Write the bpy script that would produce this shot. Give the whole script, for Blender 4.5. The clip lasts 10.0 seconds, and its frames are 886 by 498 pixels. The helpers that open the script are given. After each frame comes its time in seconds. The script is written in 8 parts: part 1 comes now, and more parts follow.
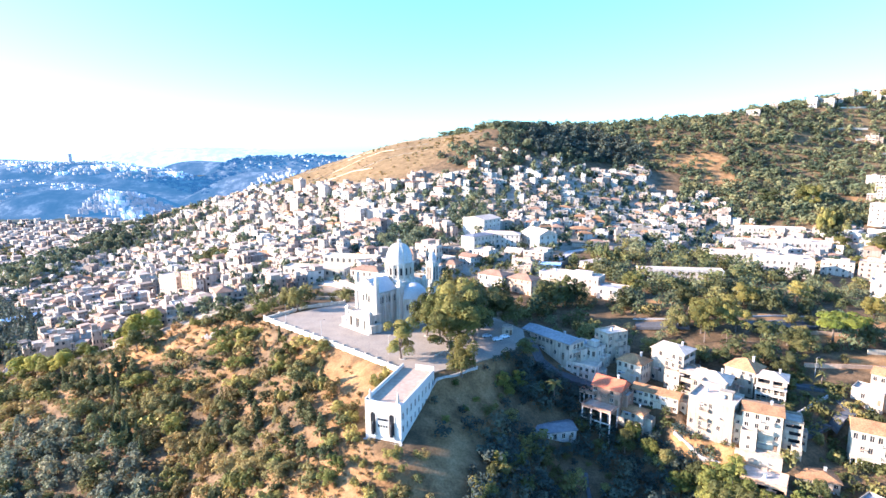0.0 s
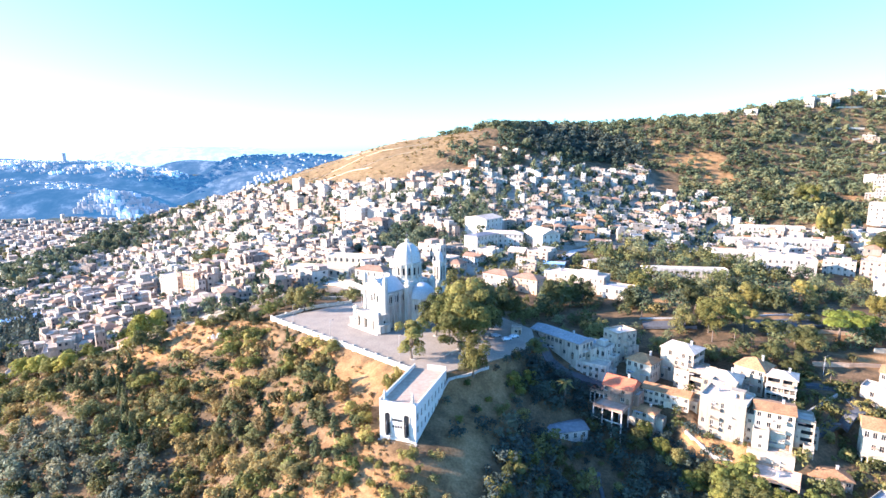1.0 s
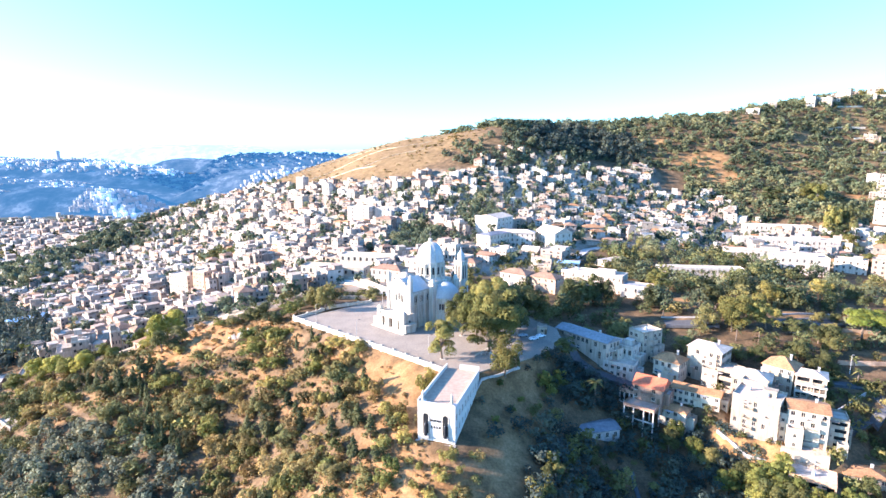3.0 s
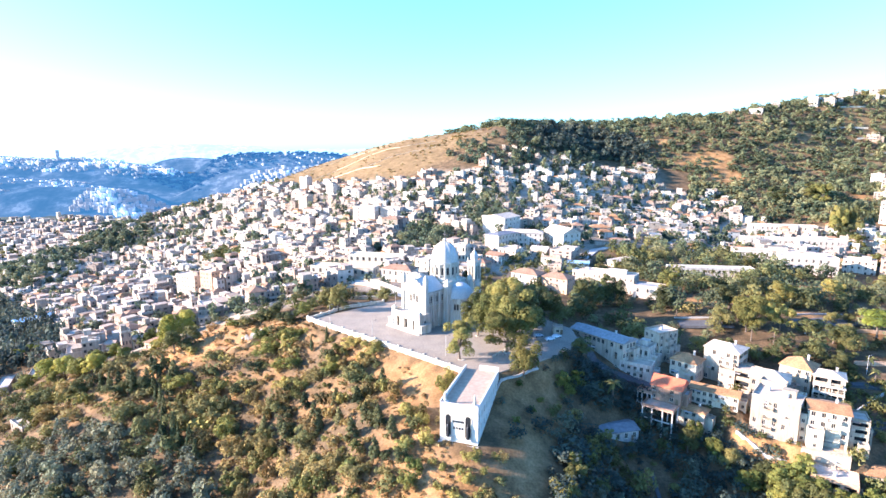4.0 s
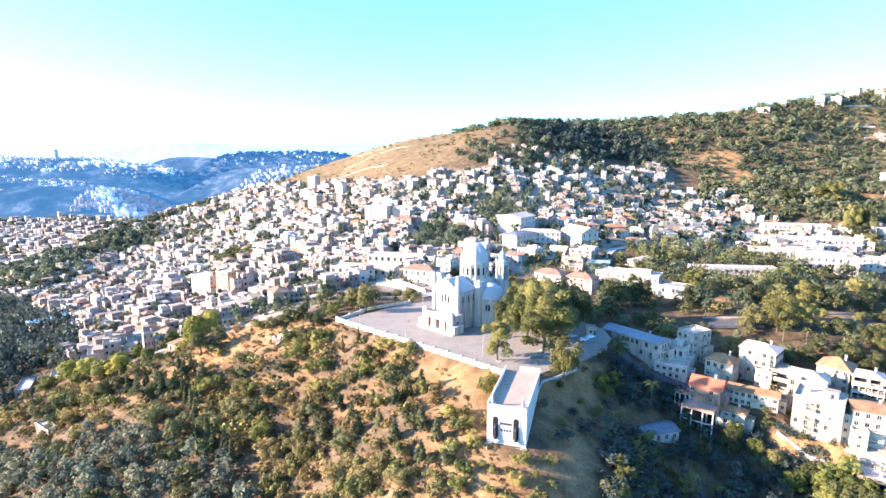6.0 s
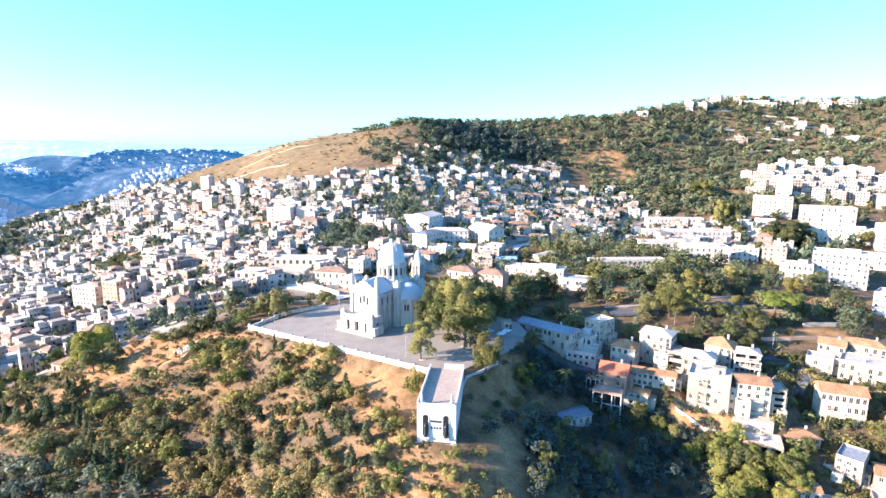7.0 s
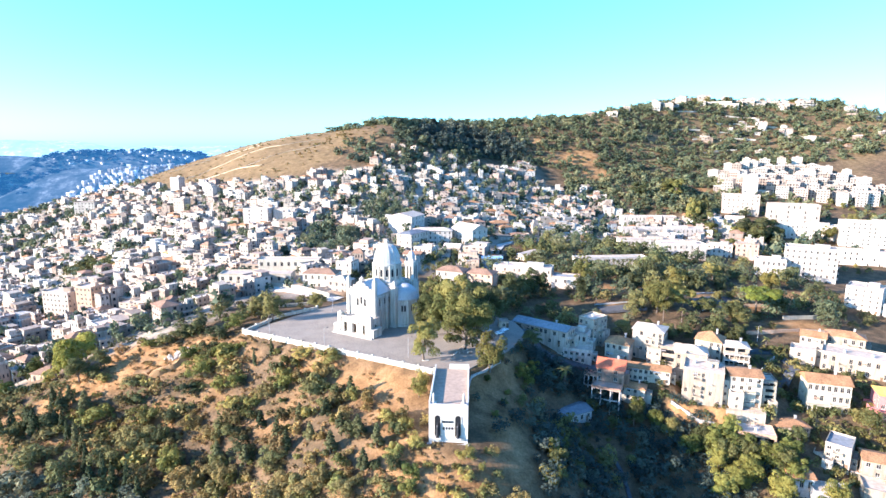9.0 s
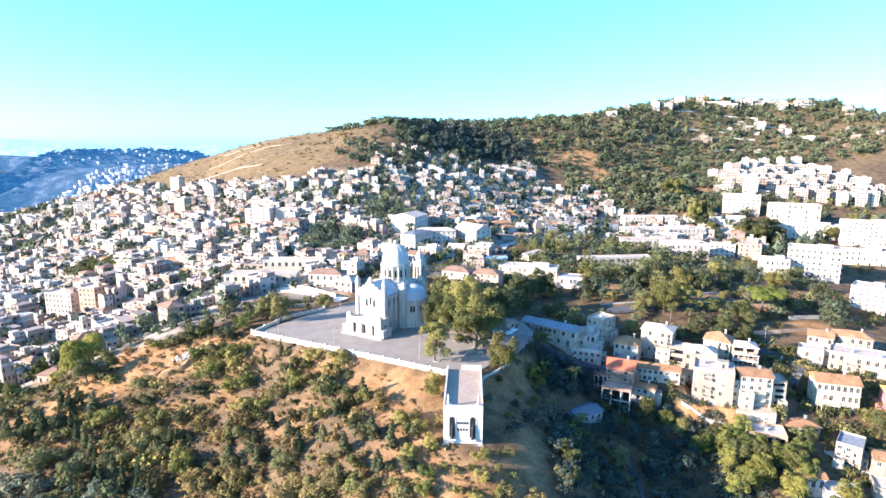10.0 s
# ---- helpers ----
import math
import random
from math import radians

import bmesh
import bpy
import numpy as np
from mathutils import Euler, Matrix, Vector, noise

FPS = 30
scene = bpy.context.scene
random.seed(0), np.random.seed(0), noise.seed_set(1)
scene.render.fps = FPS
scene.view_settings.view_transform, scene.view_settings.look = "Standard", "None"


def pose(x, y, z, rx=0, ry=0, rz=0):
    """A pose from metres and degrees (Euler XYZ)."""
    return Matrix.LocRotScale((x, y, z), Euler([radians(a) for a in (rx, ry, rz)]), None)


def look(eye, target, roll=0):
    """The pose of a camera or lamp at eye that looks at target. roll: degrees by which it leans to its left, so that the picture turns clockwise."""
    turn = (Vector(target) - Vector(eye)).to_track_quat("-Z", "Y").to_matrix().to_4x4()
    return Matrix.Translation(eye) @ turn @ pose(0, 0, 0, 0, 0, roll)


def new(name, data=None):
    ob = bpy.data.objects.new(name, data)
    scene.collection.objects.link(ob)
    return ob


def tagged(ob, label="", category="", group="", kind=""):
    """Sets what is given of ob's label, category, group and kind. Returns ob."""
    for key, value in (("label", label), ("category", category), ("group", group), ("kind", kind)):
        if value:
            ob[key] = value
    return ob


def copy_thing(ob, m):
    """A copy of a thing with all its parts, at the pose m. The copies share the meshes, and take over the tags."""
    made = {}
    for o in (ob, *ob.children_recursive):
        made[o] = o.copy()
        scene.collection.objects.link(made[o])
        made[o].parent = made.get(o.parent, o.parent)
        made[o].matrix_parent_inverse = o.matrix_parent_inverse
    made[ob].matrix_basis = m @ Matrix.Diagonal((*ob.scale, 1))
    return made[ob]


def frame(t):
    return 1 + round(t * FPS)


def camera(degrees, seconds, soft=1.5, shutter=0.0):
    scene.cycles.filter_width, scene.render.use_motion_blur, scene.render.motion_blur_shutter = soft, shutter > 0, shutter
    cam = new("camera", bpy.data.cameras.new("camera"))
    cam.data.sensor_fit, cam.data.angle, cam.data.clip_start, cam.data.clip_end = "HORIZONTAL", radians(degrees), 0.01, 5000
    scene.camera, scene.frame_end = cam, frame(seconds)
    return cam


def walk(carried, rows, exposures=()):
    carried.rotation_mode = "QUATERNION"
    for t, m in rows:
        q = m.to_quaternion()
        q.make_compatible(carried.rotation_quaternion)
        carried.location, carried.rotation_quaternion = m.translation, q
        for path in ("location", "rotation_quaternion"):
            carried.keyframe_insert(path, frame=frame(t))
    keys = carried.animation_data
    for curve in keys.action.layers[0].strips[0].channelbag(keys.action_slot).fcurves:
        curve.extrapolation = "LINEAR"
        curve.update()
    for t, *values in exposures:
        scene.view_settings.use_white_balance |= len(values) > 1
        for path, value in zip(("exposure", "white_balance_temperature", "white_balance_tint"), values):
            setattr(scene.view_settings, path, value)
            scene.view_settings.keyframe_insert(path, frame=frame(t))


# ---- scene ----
cam = camera(77.1, 10.0)
METRES, EYE, TILT, LEAN, TURN = 70.0, 79.0, -10.0, 0.0, 0.0
EXPOSURES = [(0, 2.24, 5900, 21), (6.3, 2.24, 5900, 21), (7.5, 1.95, 5640, 16), (10, 1.95, 5640, 16)]
ROWS = [
    (0.0, 0.0, 0.0, 0.0, 0.0, 0.0, 0.0),
    (0.5, -0.0419, 0.003, 0.0017, -0.23, -0.04, 0.03),
    (1.0, -0.0863, 0.0062, 0.0034, -0.51, -0.08, 0.07),
    (1.5, -0.1338, 0.01, 0.005, -0.71, -0.12, 0.09),
    (2.0, -0.1823, 0.0141, 0.0066, -0.91, -0.16, 0.08),
    (2.5, -0.2329, 0.0179, 0.0081, -1.04, -0.21, 0.09),
    (4.0, -0.392, 0.0325, 0.0132, -1.32, -0.28, 0.07),
    (4.5, -0.4472, 0.0381, 0.0151, -1.4, -0.3, 0.09),
    (5.0, -0.5025, 0.0451, 0.017, -1.48, -0.33, 0.12),
    (6.0, -0.6108, 0.0600, 0.0216, -1.62, -0.38, 0.16),
    (6.3, -0.6432, 0.0630, 0.0236, -2.40, -0.41, 0.30),
    (6.5, -0.6649, 0.0642, 0.025, -4.7, -0.43, 0.63),
    (7.0, -0.7219, 0.0619, 0.0308, -11.91, -0.65, 1.71),
    (7.5, -0.782, 0.0669, 0.0347, -15.26, -0.78, 2.21),
    (8.0, -0.8288, 0.0792, 0.0372, -15.13, -0.78, 2.24),
    (8.5, -0.8698, 0.0915, 0.0404, -15.22, -0.81, 2.3),
    (9.0, -0.9092, 0.1043, 0.0426, -15.36, -0.82, 2.33),
    (9.5, -0.9475, 0.1176, 0.0474, -15.58, -0.85, 2.36),
    (10.0, -0.9845, 0.131, 0.052, -15.72, -0.89, 2.37),
]
walk(cam, [(t, pose(0, 0, EYE, TILT, LEAN, TURN) @ pose(METRES * x, METRES * y, METRES * z, 90 + pitch, roll, yaw)) for t, x, y, z, yaw, pitch, roll in ROWS], EXPOSURES)

# ---- sky and sun: a low morning sun from the west side of the picture ----
SUN_AZ, SUN_EL = -94.0, 18.4
world = bpy.data.worlds.new("sky")
scene.world = world
world.use_nodes = True
sky = world.node_tree.nodes.new("ShaderNodeTexSky")
sky.sky_type = "NISHITA"
sky.sun_disc = False
sky.sun_elevation, sky.sun_rotation = radians(SUN_EL), radians(SUN_AZ)
sky.altitude, sky.air_density, sky.dust_density, sky.ozone_density = 800, 0.9, 1.3, 1.3
tint = world.node_tree.nodes.new("ShaderNodeMix")
tint.data_type, tint.blend_type = "RGBA", "MULTIPLY"
tint.inputs[0].default_value, tint.inputs[7].default_value = 1.0, (0.445, 0.87, 1.12, 1)
world.node_tree.links.new(sky.outputs[0], tint.inputs[6])
world.node_tree.links.new(tint.outputs[2], world.node_tree.nodes["Background"].inputs[0])
world.node_tree.nodes["Background"].inputs[1].default_value = 0.134
sun = new("sun", bpy.data.lights.new("sun", "SUN"))
sun.data.energy, sun.data.angle, sun.data.color = 5.0, radians(0.6), (1.0, 0.83, 0.64)
saz, sel = radians(SUN_AZ), radians(SUN_EL)
SUN_DIR = Vector((math.sin(saz) * math.cos(sel), math.cos(saz) * math.cos(sel), math.sin(sel)))
sun.matrix_world = look(SUN_DIR * 500, (0, 0, 0))

# ---- materials ----
def material(name, rough=0.8, spec=0.3):
    m = bpy.data.materials.new(name)
    m.use_nodes = True
    t = m.node_tree
    b = t.nodes["Principled BSDF"]
    b.inputs["Roughness"].default_value = rough
    b.inputs["Specular IOR Level"].default_value = spec
    return m, t, b


def ramp(t, stops, factor, constant=False):
    r = t.nodes.new("ShaderNodeValToRGB")
    e = r.color_ramp.elements
    while len(e) < len(stops):
        e.new(0.5)
    for el, (p, c) in zip(e, stops):
        el.position, el.color = p, (*c, 1)
    r.color_ramp.interpolation = "CONSTANT" if constant else "LINEAR"
    t.links.new(factor, r.inputs[0])
    return r.outputs[0]


def noise_of(t, scale, detail=4, rough=0.55, coords=None, dim="3D"):
    n = t.nodes.new("ShaderNodeTexNoise")
    n.inputs["Scale"].default_value, n.inputs["Detail"].default_value, n.inputs["Roughness"].default_value = scale, detail, rough
    if coords:
        t.links.new(coords, n.inputs["Vector"])
    return n.outputs["Fac"]


def mixed(t, a, b, factor, kind="MIX"):
    n = t.nodes.new("ShaderNodeMix")
    n.data_type, n.blend_type = "RGBA", kind
    for socket, value in ((n.inputs[0], factor), (n.inputs[6], a), (n.inputs[7], b)):
        if isinstance(value, (int, float)):
            socket.default_value = value
        elif isinstance(value, tuple):
            socket.default_value = (*value, 1)
        else:
            t.links.new(value, socket)
    return n.outputs[2]


def bump(t, b, height, strength, distance):
    n = t.nodes.new("ShaderNodeBump")
    n.inputs["Strength"].default_value, n.inputs["Distance"].default_value = strength, distance
    t.links.new(height, n.inputs["Height"])
    t.links.new(n.outputs[0], b.inputs["Normal"])


def where(t):
    return t.nodes.new("ShaderNodeNewGeometry").outputs["Position"]


def streaks(t, x=0.8, z=0.12):
    """World coordinates stretched downwards, for rain stains."""
    n = t.nodes.new("ShaderNodeVectorMath")
    n.operation = "MULTIPLY"
    t.links.new(where(t), n.inputs[0])
    n.inputs[1].default_value = (x, x, z)
    return n.outputs[0]


def rendered(name, colours, dirt=0.45):
    """Painted render: one colour a house out of a row of them, with rain stains and grain."""
    m, t, b = material(name, 0.9, 0.2)
    info = t.nodes.new("ShaderNodeObjectInfo")
    n = len(colours)
    tone = t.nodes.new("ShaderNodeAttribute")
    tone.attribute_name = "house_tone"
    add = t.nodes.new("ShaderNodeMath")
    add.operation = "ADD"
    t.links.new(info.outputs["Random"], add.inputs[0])
    t.links.new(tone.outputs["Fac"], add.inputs[1])
    wrap = t.nodes.new("ShaderNodeMath")
    wrap.operation = "FRACT"
    t.links.new(add.outputs[0], wrap.inputs[0])
    col = ramp(t, [(i / n, c) for i, c in enumerate(colours)], wrap.outputs[0], True)
    stain = ramp(t, [(0.38, (1, 1, 1)), (0.75, (1 - dirt, 1 - dirt * 1.02, 1 - dirt * 1.08))], noise_of(t, 1.0, 6, 0.65, streaks(t)))
    col = mixed(t, col, stain, 1.0, "MULTIPLY")
    grain = noise_of(t, 3.5, 5, 0.6, where(t))
    col = mixed(t, col, ramp(t, [(0.3, (0.86, 0.85, 0.83)), (0.7, (1.0, 1.0, 1.0))], grain), 1.0, "MULTIPLY")
    t.links.new(col, b.inputs["Base Color"])
    bump(t, b, grain, 0.35, 0.05)
    return m


def plain(name, c, rough=0.8, vary=0.25, scale=2.0, spec=0.3, metal=0.0, island=0.0):
    m, t, b = material(name, rough, spec)
    b.inputs["Metallic"].default_value = metal
    n = noise_of(t, scale, 5, 0.6, where(t))
    dark = tuple(v * (1 - vary) for v in c)
    light = tuple(min(1, v * (1 + vary)) for v in c)
    col = ramp(t, [(0.3, dark), (0.7, light)], n)
    big = noise_of(t, scale * 0.13, 3, 0.5, where(t))
    col = mixed(t, col, ramp(t, [(0.35, (1 - vary * 0.8,) * 3), (0.65, (1, 1, 1))], big), 1.0, "MULTIPLY")
    if island:
        g = t.nodes.new("ShaderNodeNewGeometry")
        col = mixed(t, col, ramp(t, [(0, (1 - island,) * 3), (1, (1, 1, 1))], g.outputs["Random Per Island"]), 1.0, "MULTIPLY")
    t.links.new(col, b.inputs["Base Color"])
    bump(t, b, n, 0.4, 0.04)
    return m


def leafage(name, dark, mid, light, thin=0.3):
    """Leaves: colour varies from tree to tree and from clump to clump; light shines through a little."""
    m, t, b = material(name, 0.75, 0.15)
    info = t.nodes.new("ShaderNodeObjectInfo")
    g = t.nodes.new("ShaderNodeNewGeometry")
    tone = t.nodes.new("ShaderNodeAttribute")
    tone.attribute_name = "plant_tone"
    own = t.nodes.new("ShaderNodeMath")
    own.operation = "ADD"
    t.links.new(info.outputs["Random"], own.inputs[0])
    t.links.new(tone.outputs["Fac"], own.inputs[1])
    wrap = t.nodes.new("ShaderNodeMath")
    wrap.operation = "FRACT"
    t.links.new(own.outputs[0], wrap.inputs[0])
    half = t.nodes.new("ShaderNodeMath")
    half.operation = "MULTIPLY"
    half.inputs[1].default_value = 0.78
    t.links.new(wrap.outputs[0], half.inputs[0])
    add = t.nodes.new("ShaderNodeMath")
    add.operation = "MULTIPLY_ADD"
    t.links.new(g.outputs["Random Per Island"], add.inputs[0])
    add.inputs[1].default_value = 0.2
    t.links.new(half.outputs[0], add.inputs[2])
    col = ramp(t, [(0.05, dark), (0.5, mid), (0.95, light)], add.outputs[0])
    big = noise_of(t, 0.06, 3, 0.5, where(t))
    col = mixed(t, col, ramp(t, [(0.35, (0.75, 0.85, 0.8)), (0.65, (1.15, 1.05, 0.9))], big), 1.0, "MULTIPLY")
    t.links.new(col, b.inputs["Base Color"])
    tr = t.nodes.new("ShaderNodeBsdfTranslucent")
    t.links.new(col, tr.inputs[0])
    mx = t.nodes.new("ShaderNodeMixShader")
    mx.inputs[0].default_value = thin
    t.links.new(b.outputs[0], mx.inputs[1])
    t.links.new(tr.outputs[0], mx.inputs[2])
    t.links.new(mx.outputs[0], t.nodes["Material Output"].inputs[0])
    return m


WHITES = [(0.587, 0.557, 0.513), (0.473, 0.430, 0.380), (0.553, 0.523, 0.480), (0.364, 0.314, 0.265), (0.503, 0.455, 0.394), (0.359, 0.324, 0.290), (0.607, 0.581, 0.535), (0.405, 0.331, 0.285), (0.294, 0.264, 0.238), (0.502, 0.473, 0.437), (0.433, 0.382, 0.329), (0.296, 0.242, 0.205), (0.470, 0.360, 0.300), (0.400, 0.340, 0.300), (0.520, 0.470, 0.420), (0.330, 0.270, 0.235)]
# far walls cooler than near ones: the haze is mixed into their colour
M_FARTOWN = rendered("far_cooled_render", [(r * 1.02, g * 0.985, b * 0.93) for r, g, b in WHITES])
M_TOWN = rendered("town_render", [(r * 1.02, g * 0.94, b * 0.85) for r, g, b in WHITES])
M_WHITE = rendered("white_render", [(0.638, 0.551, 0.454), (0.562, 0.474, 0.378), (0.634, 0.56, 0.476), (0.509, 0.421, 0.343), (0.586, 0.516, 0.445), (0.451, 0.375, 0.307)], 0.5)
# white toned down and warmed: the sunlit look put into the colour
M_SUNWHITE = rendered("sunlit_white_render", [(0.46, 0.385, 0.30), (0.40, 0.325, 0.245), (0.475, 0.41, 0.33), (0.37, 0.30, 0.23)], 0.5)
M_CHAPEL = rendered("chapel_render", [(0.60, 0.56, 0.50), (0.63, 0.585, 0.52)], 0.16)
M_CREAM = rendered("cream_render", [(0.50, 0.43, 0.325), (0.56, 0.49, 0.385)], 0.3)
M_PINK = rendered("pink_render", [(0.52, 0.19, 0.18), (0.55, 0.21, 0.19)], 0.25)
M_OCHRE = rendered("ochre_render", [(0.50, 0.33, 0.22), (0.56, 0.40, 0.28)], 0.3)
M_STONE = rendered("church_stone", [(0.57, 0.51, 0.43), (0.60, 0.54, 0.455)], 0.5)
M_DOME = plain("dome_render", (0.46, 0.45, 0.43), 0.7, 0.15, 1.5)
M_PANE = plain("dark_glass", (0.022, 0.024, 0.028), 0.3, 0.2, 1.0, 0.25)
M_FLAT = plain("flat_roof", (0.50, 0.42, 0.345), 0.9, 0.3, 0.6)
M_PALE = plain("pale_roof", (0.52, 0.415, 0.325), 0.9, 0.25, 0.6)
M_TILE = plain("clay_tile", (0.44, 0.225, 0.105), 0.85, 0.4, 2.0, island=0.3)
M_OLDTILE = plain("weathered_tile", (0.31, 0.18, 0.115), 0.9, 0.35, 1.6, island=0.2)
M_PINKROOF = plain("pinkish_roof", (0.43, 0.31, 0.225), 0.9, 0.2, 0.7)
M_GREYROOF = plain("grey_sheet_roof", (0.27, 0.275, 0.285), 0.75, 0.25, 0.8)
M_BRICK = rendered("worn_brick", [(0.34, 0.21, 0.15), (0.38, 0.25, 0.18)], 0.5)
M_YARD = plain("pale_yard", (0.56, 0.48, 0.39), 0.95, 0.2, 0.5)
M_SLATE = plain("dark_sheet", (0.17, 0.175, 0.19), 0.7, 0.25, 0.8)
M_BLUESHEET = plain("blue_sheet", (0.26, 0.42, 0.56), 0.5, 0.2, 0.6)
M_TERRA = plain("terrace_tiles", (0.46, 0.30, 0.22), 0.9, 0.25, 0.8)
M_YELLOWROOF = plain("yellow_tile", (0.62, 0.36, 0.09), 0.85, 0.2, 1.5)
M_RED = plain("red_tile", (0.50, 0.14, 0.07), 0.85, 0.3, 2.0)
M_SHEET = plain("metal_sheet", (0.42, 0.47, 0.52), 0.45, 0.2, 0.8, 0.5, 0.3)
M_CONC = plain("concrete", (0.42, 0.39, 0.36), 0.9, 0.25, 1.2)
M_BANK = plain("raw_earth", (0.40, 0.225, 0.10), 0.95, 0.35, 0.7)
M_ASPHALT = plain("asphalt", (0.285, 0.235, 0.185), 0.95, 0.2, 1.4)
M_TRACK = plain("earth_track", (0.48, 0.37, 0.25), 0.95, 0.25, 0.5)
M_ROAD = plain("road_asphalt", (0.09, 0.09, 0.095), 0.95, 0.25, 1.0)
M_WALLW = rendered("parapet_render", [(0.620, 0.550, 0.440), (0.660, 0.589, 0.475)], 0.5)
M_BARK = plain("bark", (0.16, 0.12, 0.09), 0.95, 0.3, 3.0)
M_IRON = plain("dark_iron", (0.05, 0.05, 0.055), 0.5, 0.2, 3.0, 0.5, 0.6)
M_PAINT = plain("car_paint", (0.75, 0.75, 0.76), 0.25, 0.04, 1.0, 0.5)
M_RUBBER = plain("rubber", (0.02, 0.02, 0.02), 0.9, 0.1, 3.0)
M_WOOD = plain("timber", (0.20, 0.13, 0.08), 0.85, 0.3, 3.0)
L_BROAD = leafage("broad_leaves", (0.062, 0.066, 0.028), (0.142, 0.136, 0.052), (0.27, 0.228, 0.086))
L_DARK = leafage("dark_leaves", (0.050, 0.058, 0.028), (0.126, 0.124, 0.050), (0.245, 0.21, 0.084))
L_PINE = leafage("pine_needles", (0.075, 0.092, 0.018), (0.18, 0.195, 0.036), (0.31, 0.29, 0.06))
L_BRIGHT = leafage("bright_leaves", (0.095, 0.102, 0.03), (0.175, 0.17, 0.046), (0.31, 0.275, 0.075))
# extra blue in the leaf colour stands for distant haze and bluish shade
L_WOODS = leafage("woodland_leaves", (0.046, 0.064, 0.052), (0.105, 0.125, 0.082), (0.20, 0.205, 0.118))
L_GREY = leafage("grey_needles", (0.066, 0.078, 0.062), (0.138, 0.146, 0.104), (0.26, 0.244, 0.155))
L_SCRUB = leafage("scrub_leaves", (0.092, 0.072, 0.030), (0.218, 0.162, 0.064), (0.375, 0.27, 0.105))
L_OLIVE = leafage("olive_leaves", (0.068, 0.068, 0.024), (0.16, 0.15, 0.048), (0.31, 0.265, 0.085))
# leaves lightened so that their colour carries the haze over the ridge
L_RIDGE = leafage("ridge_leaves", (0.060, 0.074, 0.046), (0.135, 0.148, 0.084), (0.25, 0.24, 0.13))
# ravine shade put into the leaf colour, dark and bluish; also for truly dark trees
L_SHADEDARK = leafage("shade_dark_leaves", (0.032, 0.046, 0.046), (0.068, 0.086, 0.078), (0.13, 0.142, 0.105))
L_SHRUB = leafage("shrub_leaves", (0.072, 0.082, 0.022), (0.15, 0.152, 0.042), (0.27, 0.24, 0.07))
L_SAPLING = leafage("young_pine_needles", (0.042, 0.052, 0.026), (0.098, 0.105, 0.05), (0.18, 0.17, 0.08))
L_GOLD = leafage("golden_leaves", (0.10, 0.092, 0.03), (0.22, 0.19, 0.058), (0.38, 0.315, 0.10))
L_GARDEN = leafage("garden_leaves", (0.058, 0.066, 0.033), (0.138, 0.138, 0.06), (0.26, 0.232, 0.092))
L_LIME = leafage("lime_leaves", (0.19, 0.19, 0.04), (0.27, 0.26, 0.056), (0.38, 0.34, 0.08))
L_DRY = leafage("dry_scrub", (0.13, 0.088, 0.04), (0.25, 0.16, 0.07), (0.37, 0.24, 0.115))


def ground_material():
    m, t, b = material("open_ground", 0.95, 0.1)
    at = t.nodes.new("ShaderNodeAttribute")
    at.attribute_name = "cover"
    sep = t.nodes.new("ShaderNodeSeparateColor")
    t.links.new(at.outputs["Color"], sep.inputs[0])
    p = where(t)
    fine, mid, big = noise_of(t, 1.3, 6, 0.65, p), noise_of(t, 0.16, 5, 0.6, p), noise_of(t, 0.02, 4, 0.55, p)
    green = ramp(t, [(0.3, (0.076, 0.056, 0.034)), (0.5, (0.135, 0.09, 0.052)), (0.68, (0.22, 0.14, 0.08))], mid)
    soil = ramp(t, [(0.28, (0.19, 0.10, 0.042)), (0.5, (0.36, 0.195, 0.083)), (0.75, (0.46, 0.275, 0.135))], mid)
    dry = ramp(t, [(0.25, (0.11, 0.08, 0.04)), (0.5, (0.205, 0.135, 0.068)), (0.75, (0.29, 0.20, 0.11))], mid)
    grey = ramp(t, [(0.3, (0.30, 0.25, 0.20)), (0.52, (0.50, 0.42, 0.34)), (0.72, (0.17, 0.15, 0.08))], noise_of(t, 0.09, 5, 0.6, p))
    # distant ground turns blue-grey: haze mixed into the base colour
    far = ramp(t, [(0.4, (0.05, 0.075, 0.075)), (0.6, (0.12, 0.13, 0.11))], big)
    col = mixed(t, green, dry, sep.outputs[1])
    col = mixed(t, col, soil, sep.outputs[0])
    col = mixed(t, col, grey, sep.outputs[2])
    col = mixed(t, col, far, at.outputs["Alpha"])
    speck = ramp(t, [(0.3, (0.6, 0.6, 0.58)), (0.65, (1.1, 1.08, 1.05))], fine)
    col = mixed(t, col, speck, 1.0, "MULTIPLY")
    t.links.new(col, b.inputs["Base Color"])
    bump(t, b, fine, 0.7, 0.35)
    return m


M_GROUND = ground_material()


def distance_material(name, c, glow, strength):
    """Far country; its emission stands in for the haze of miles of bright air."""
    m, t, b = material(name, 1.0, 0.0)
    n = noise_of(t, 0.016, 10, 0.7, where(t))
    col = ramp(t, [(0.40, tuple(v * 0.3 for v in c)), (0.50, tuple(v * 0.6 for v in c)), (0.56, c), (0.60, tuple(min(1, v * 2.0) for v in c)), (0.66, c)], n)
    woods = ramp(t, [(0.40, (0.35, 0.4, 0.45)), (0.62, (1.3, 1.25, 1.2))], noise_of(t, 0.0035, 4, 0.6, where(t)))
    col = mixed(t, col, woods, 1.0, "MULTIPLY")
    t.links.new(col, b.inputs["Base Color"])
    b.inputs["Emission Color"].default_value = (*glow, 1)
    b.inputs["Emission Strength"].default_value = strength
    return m


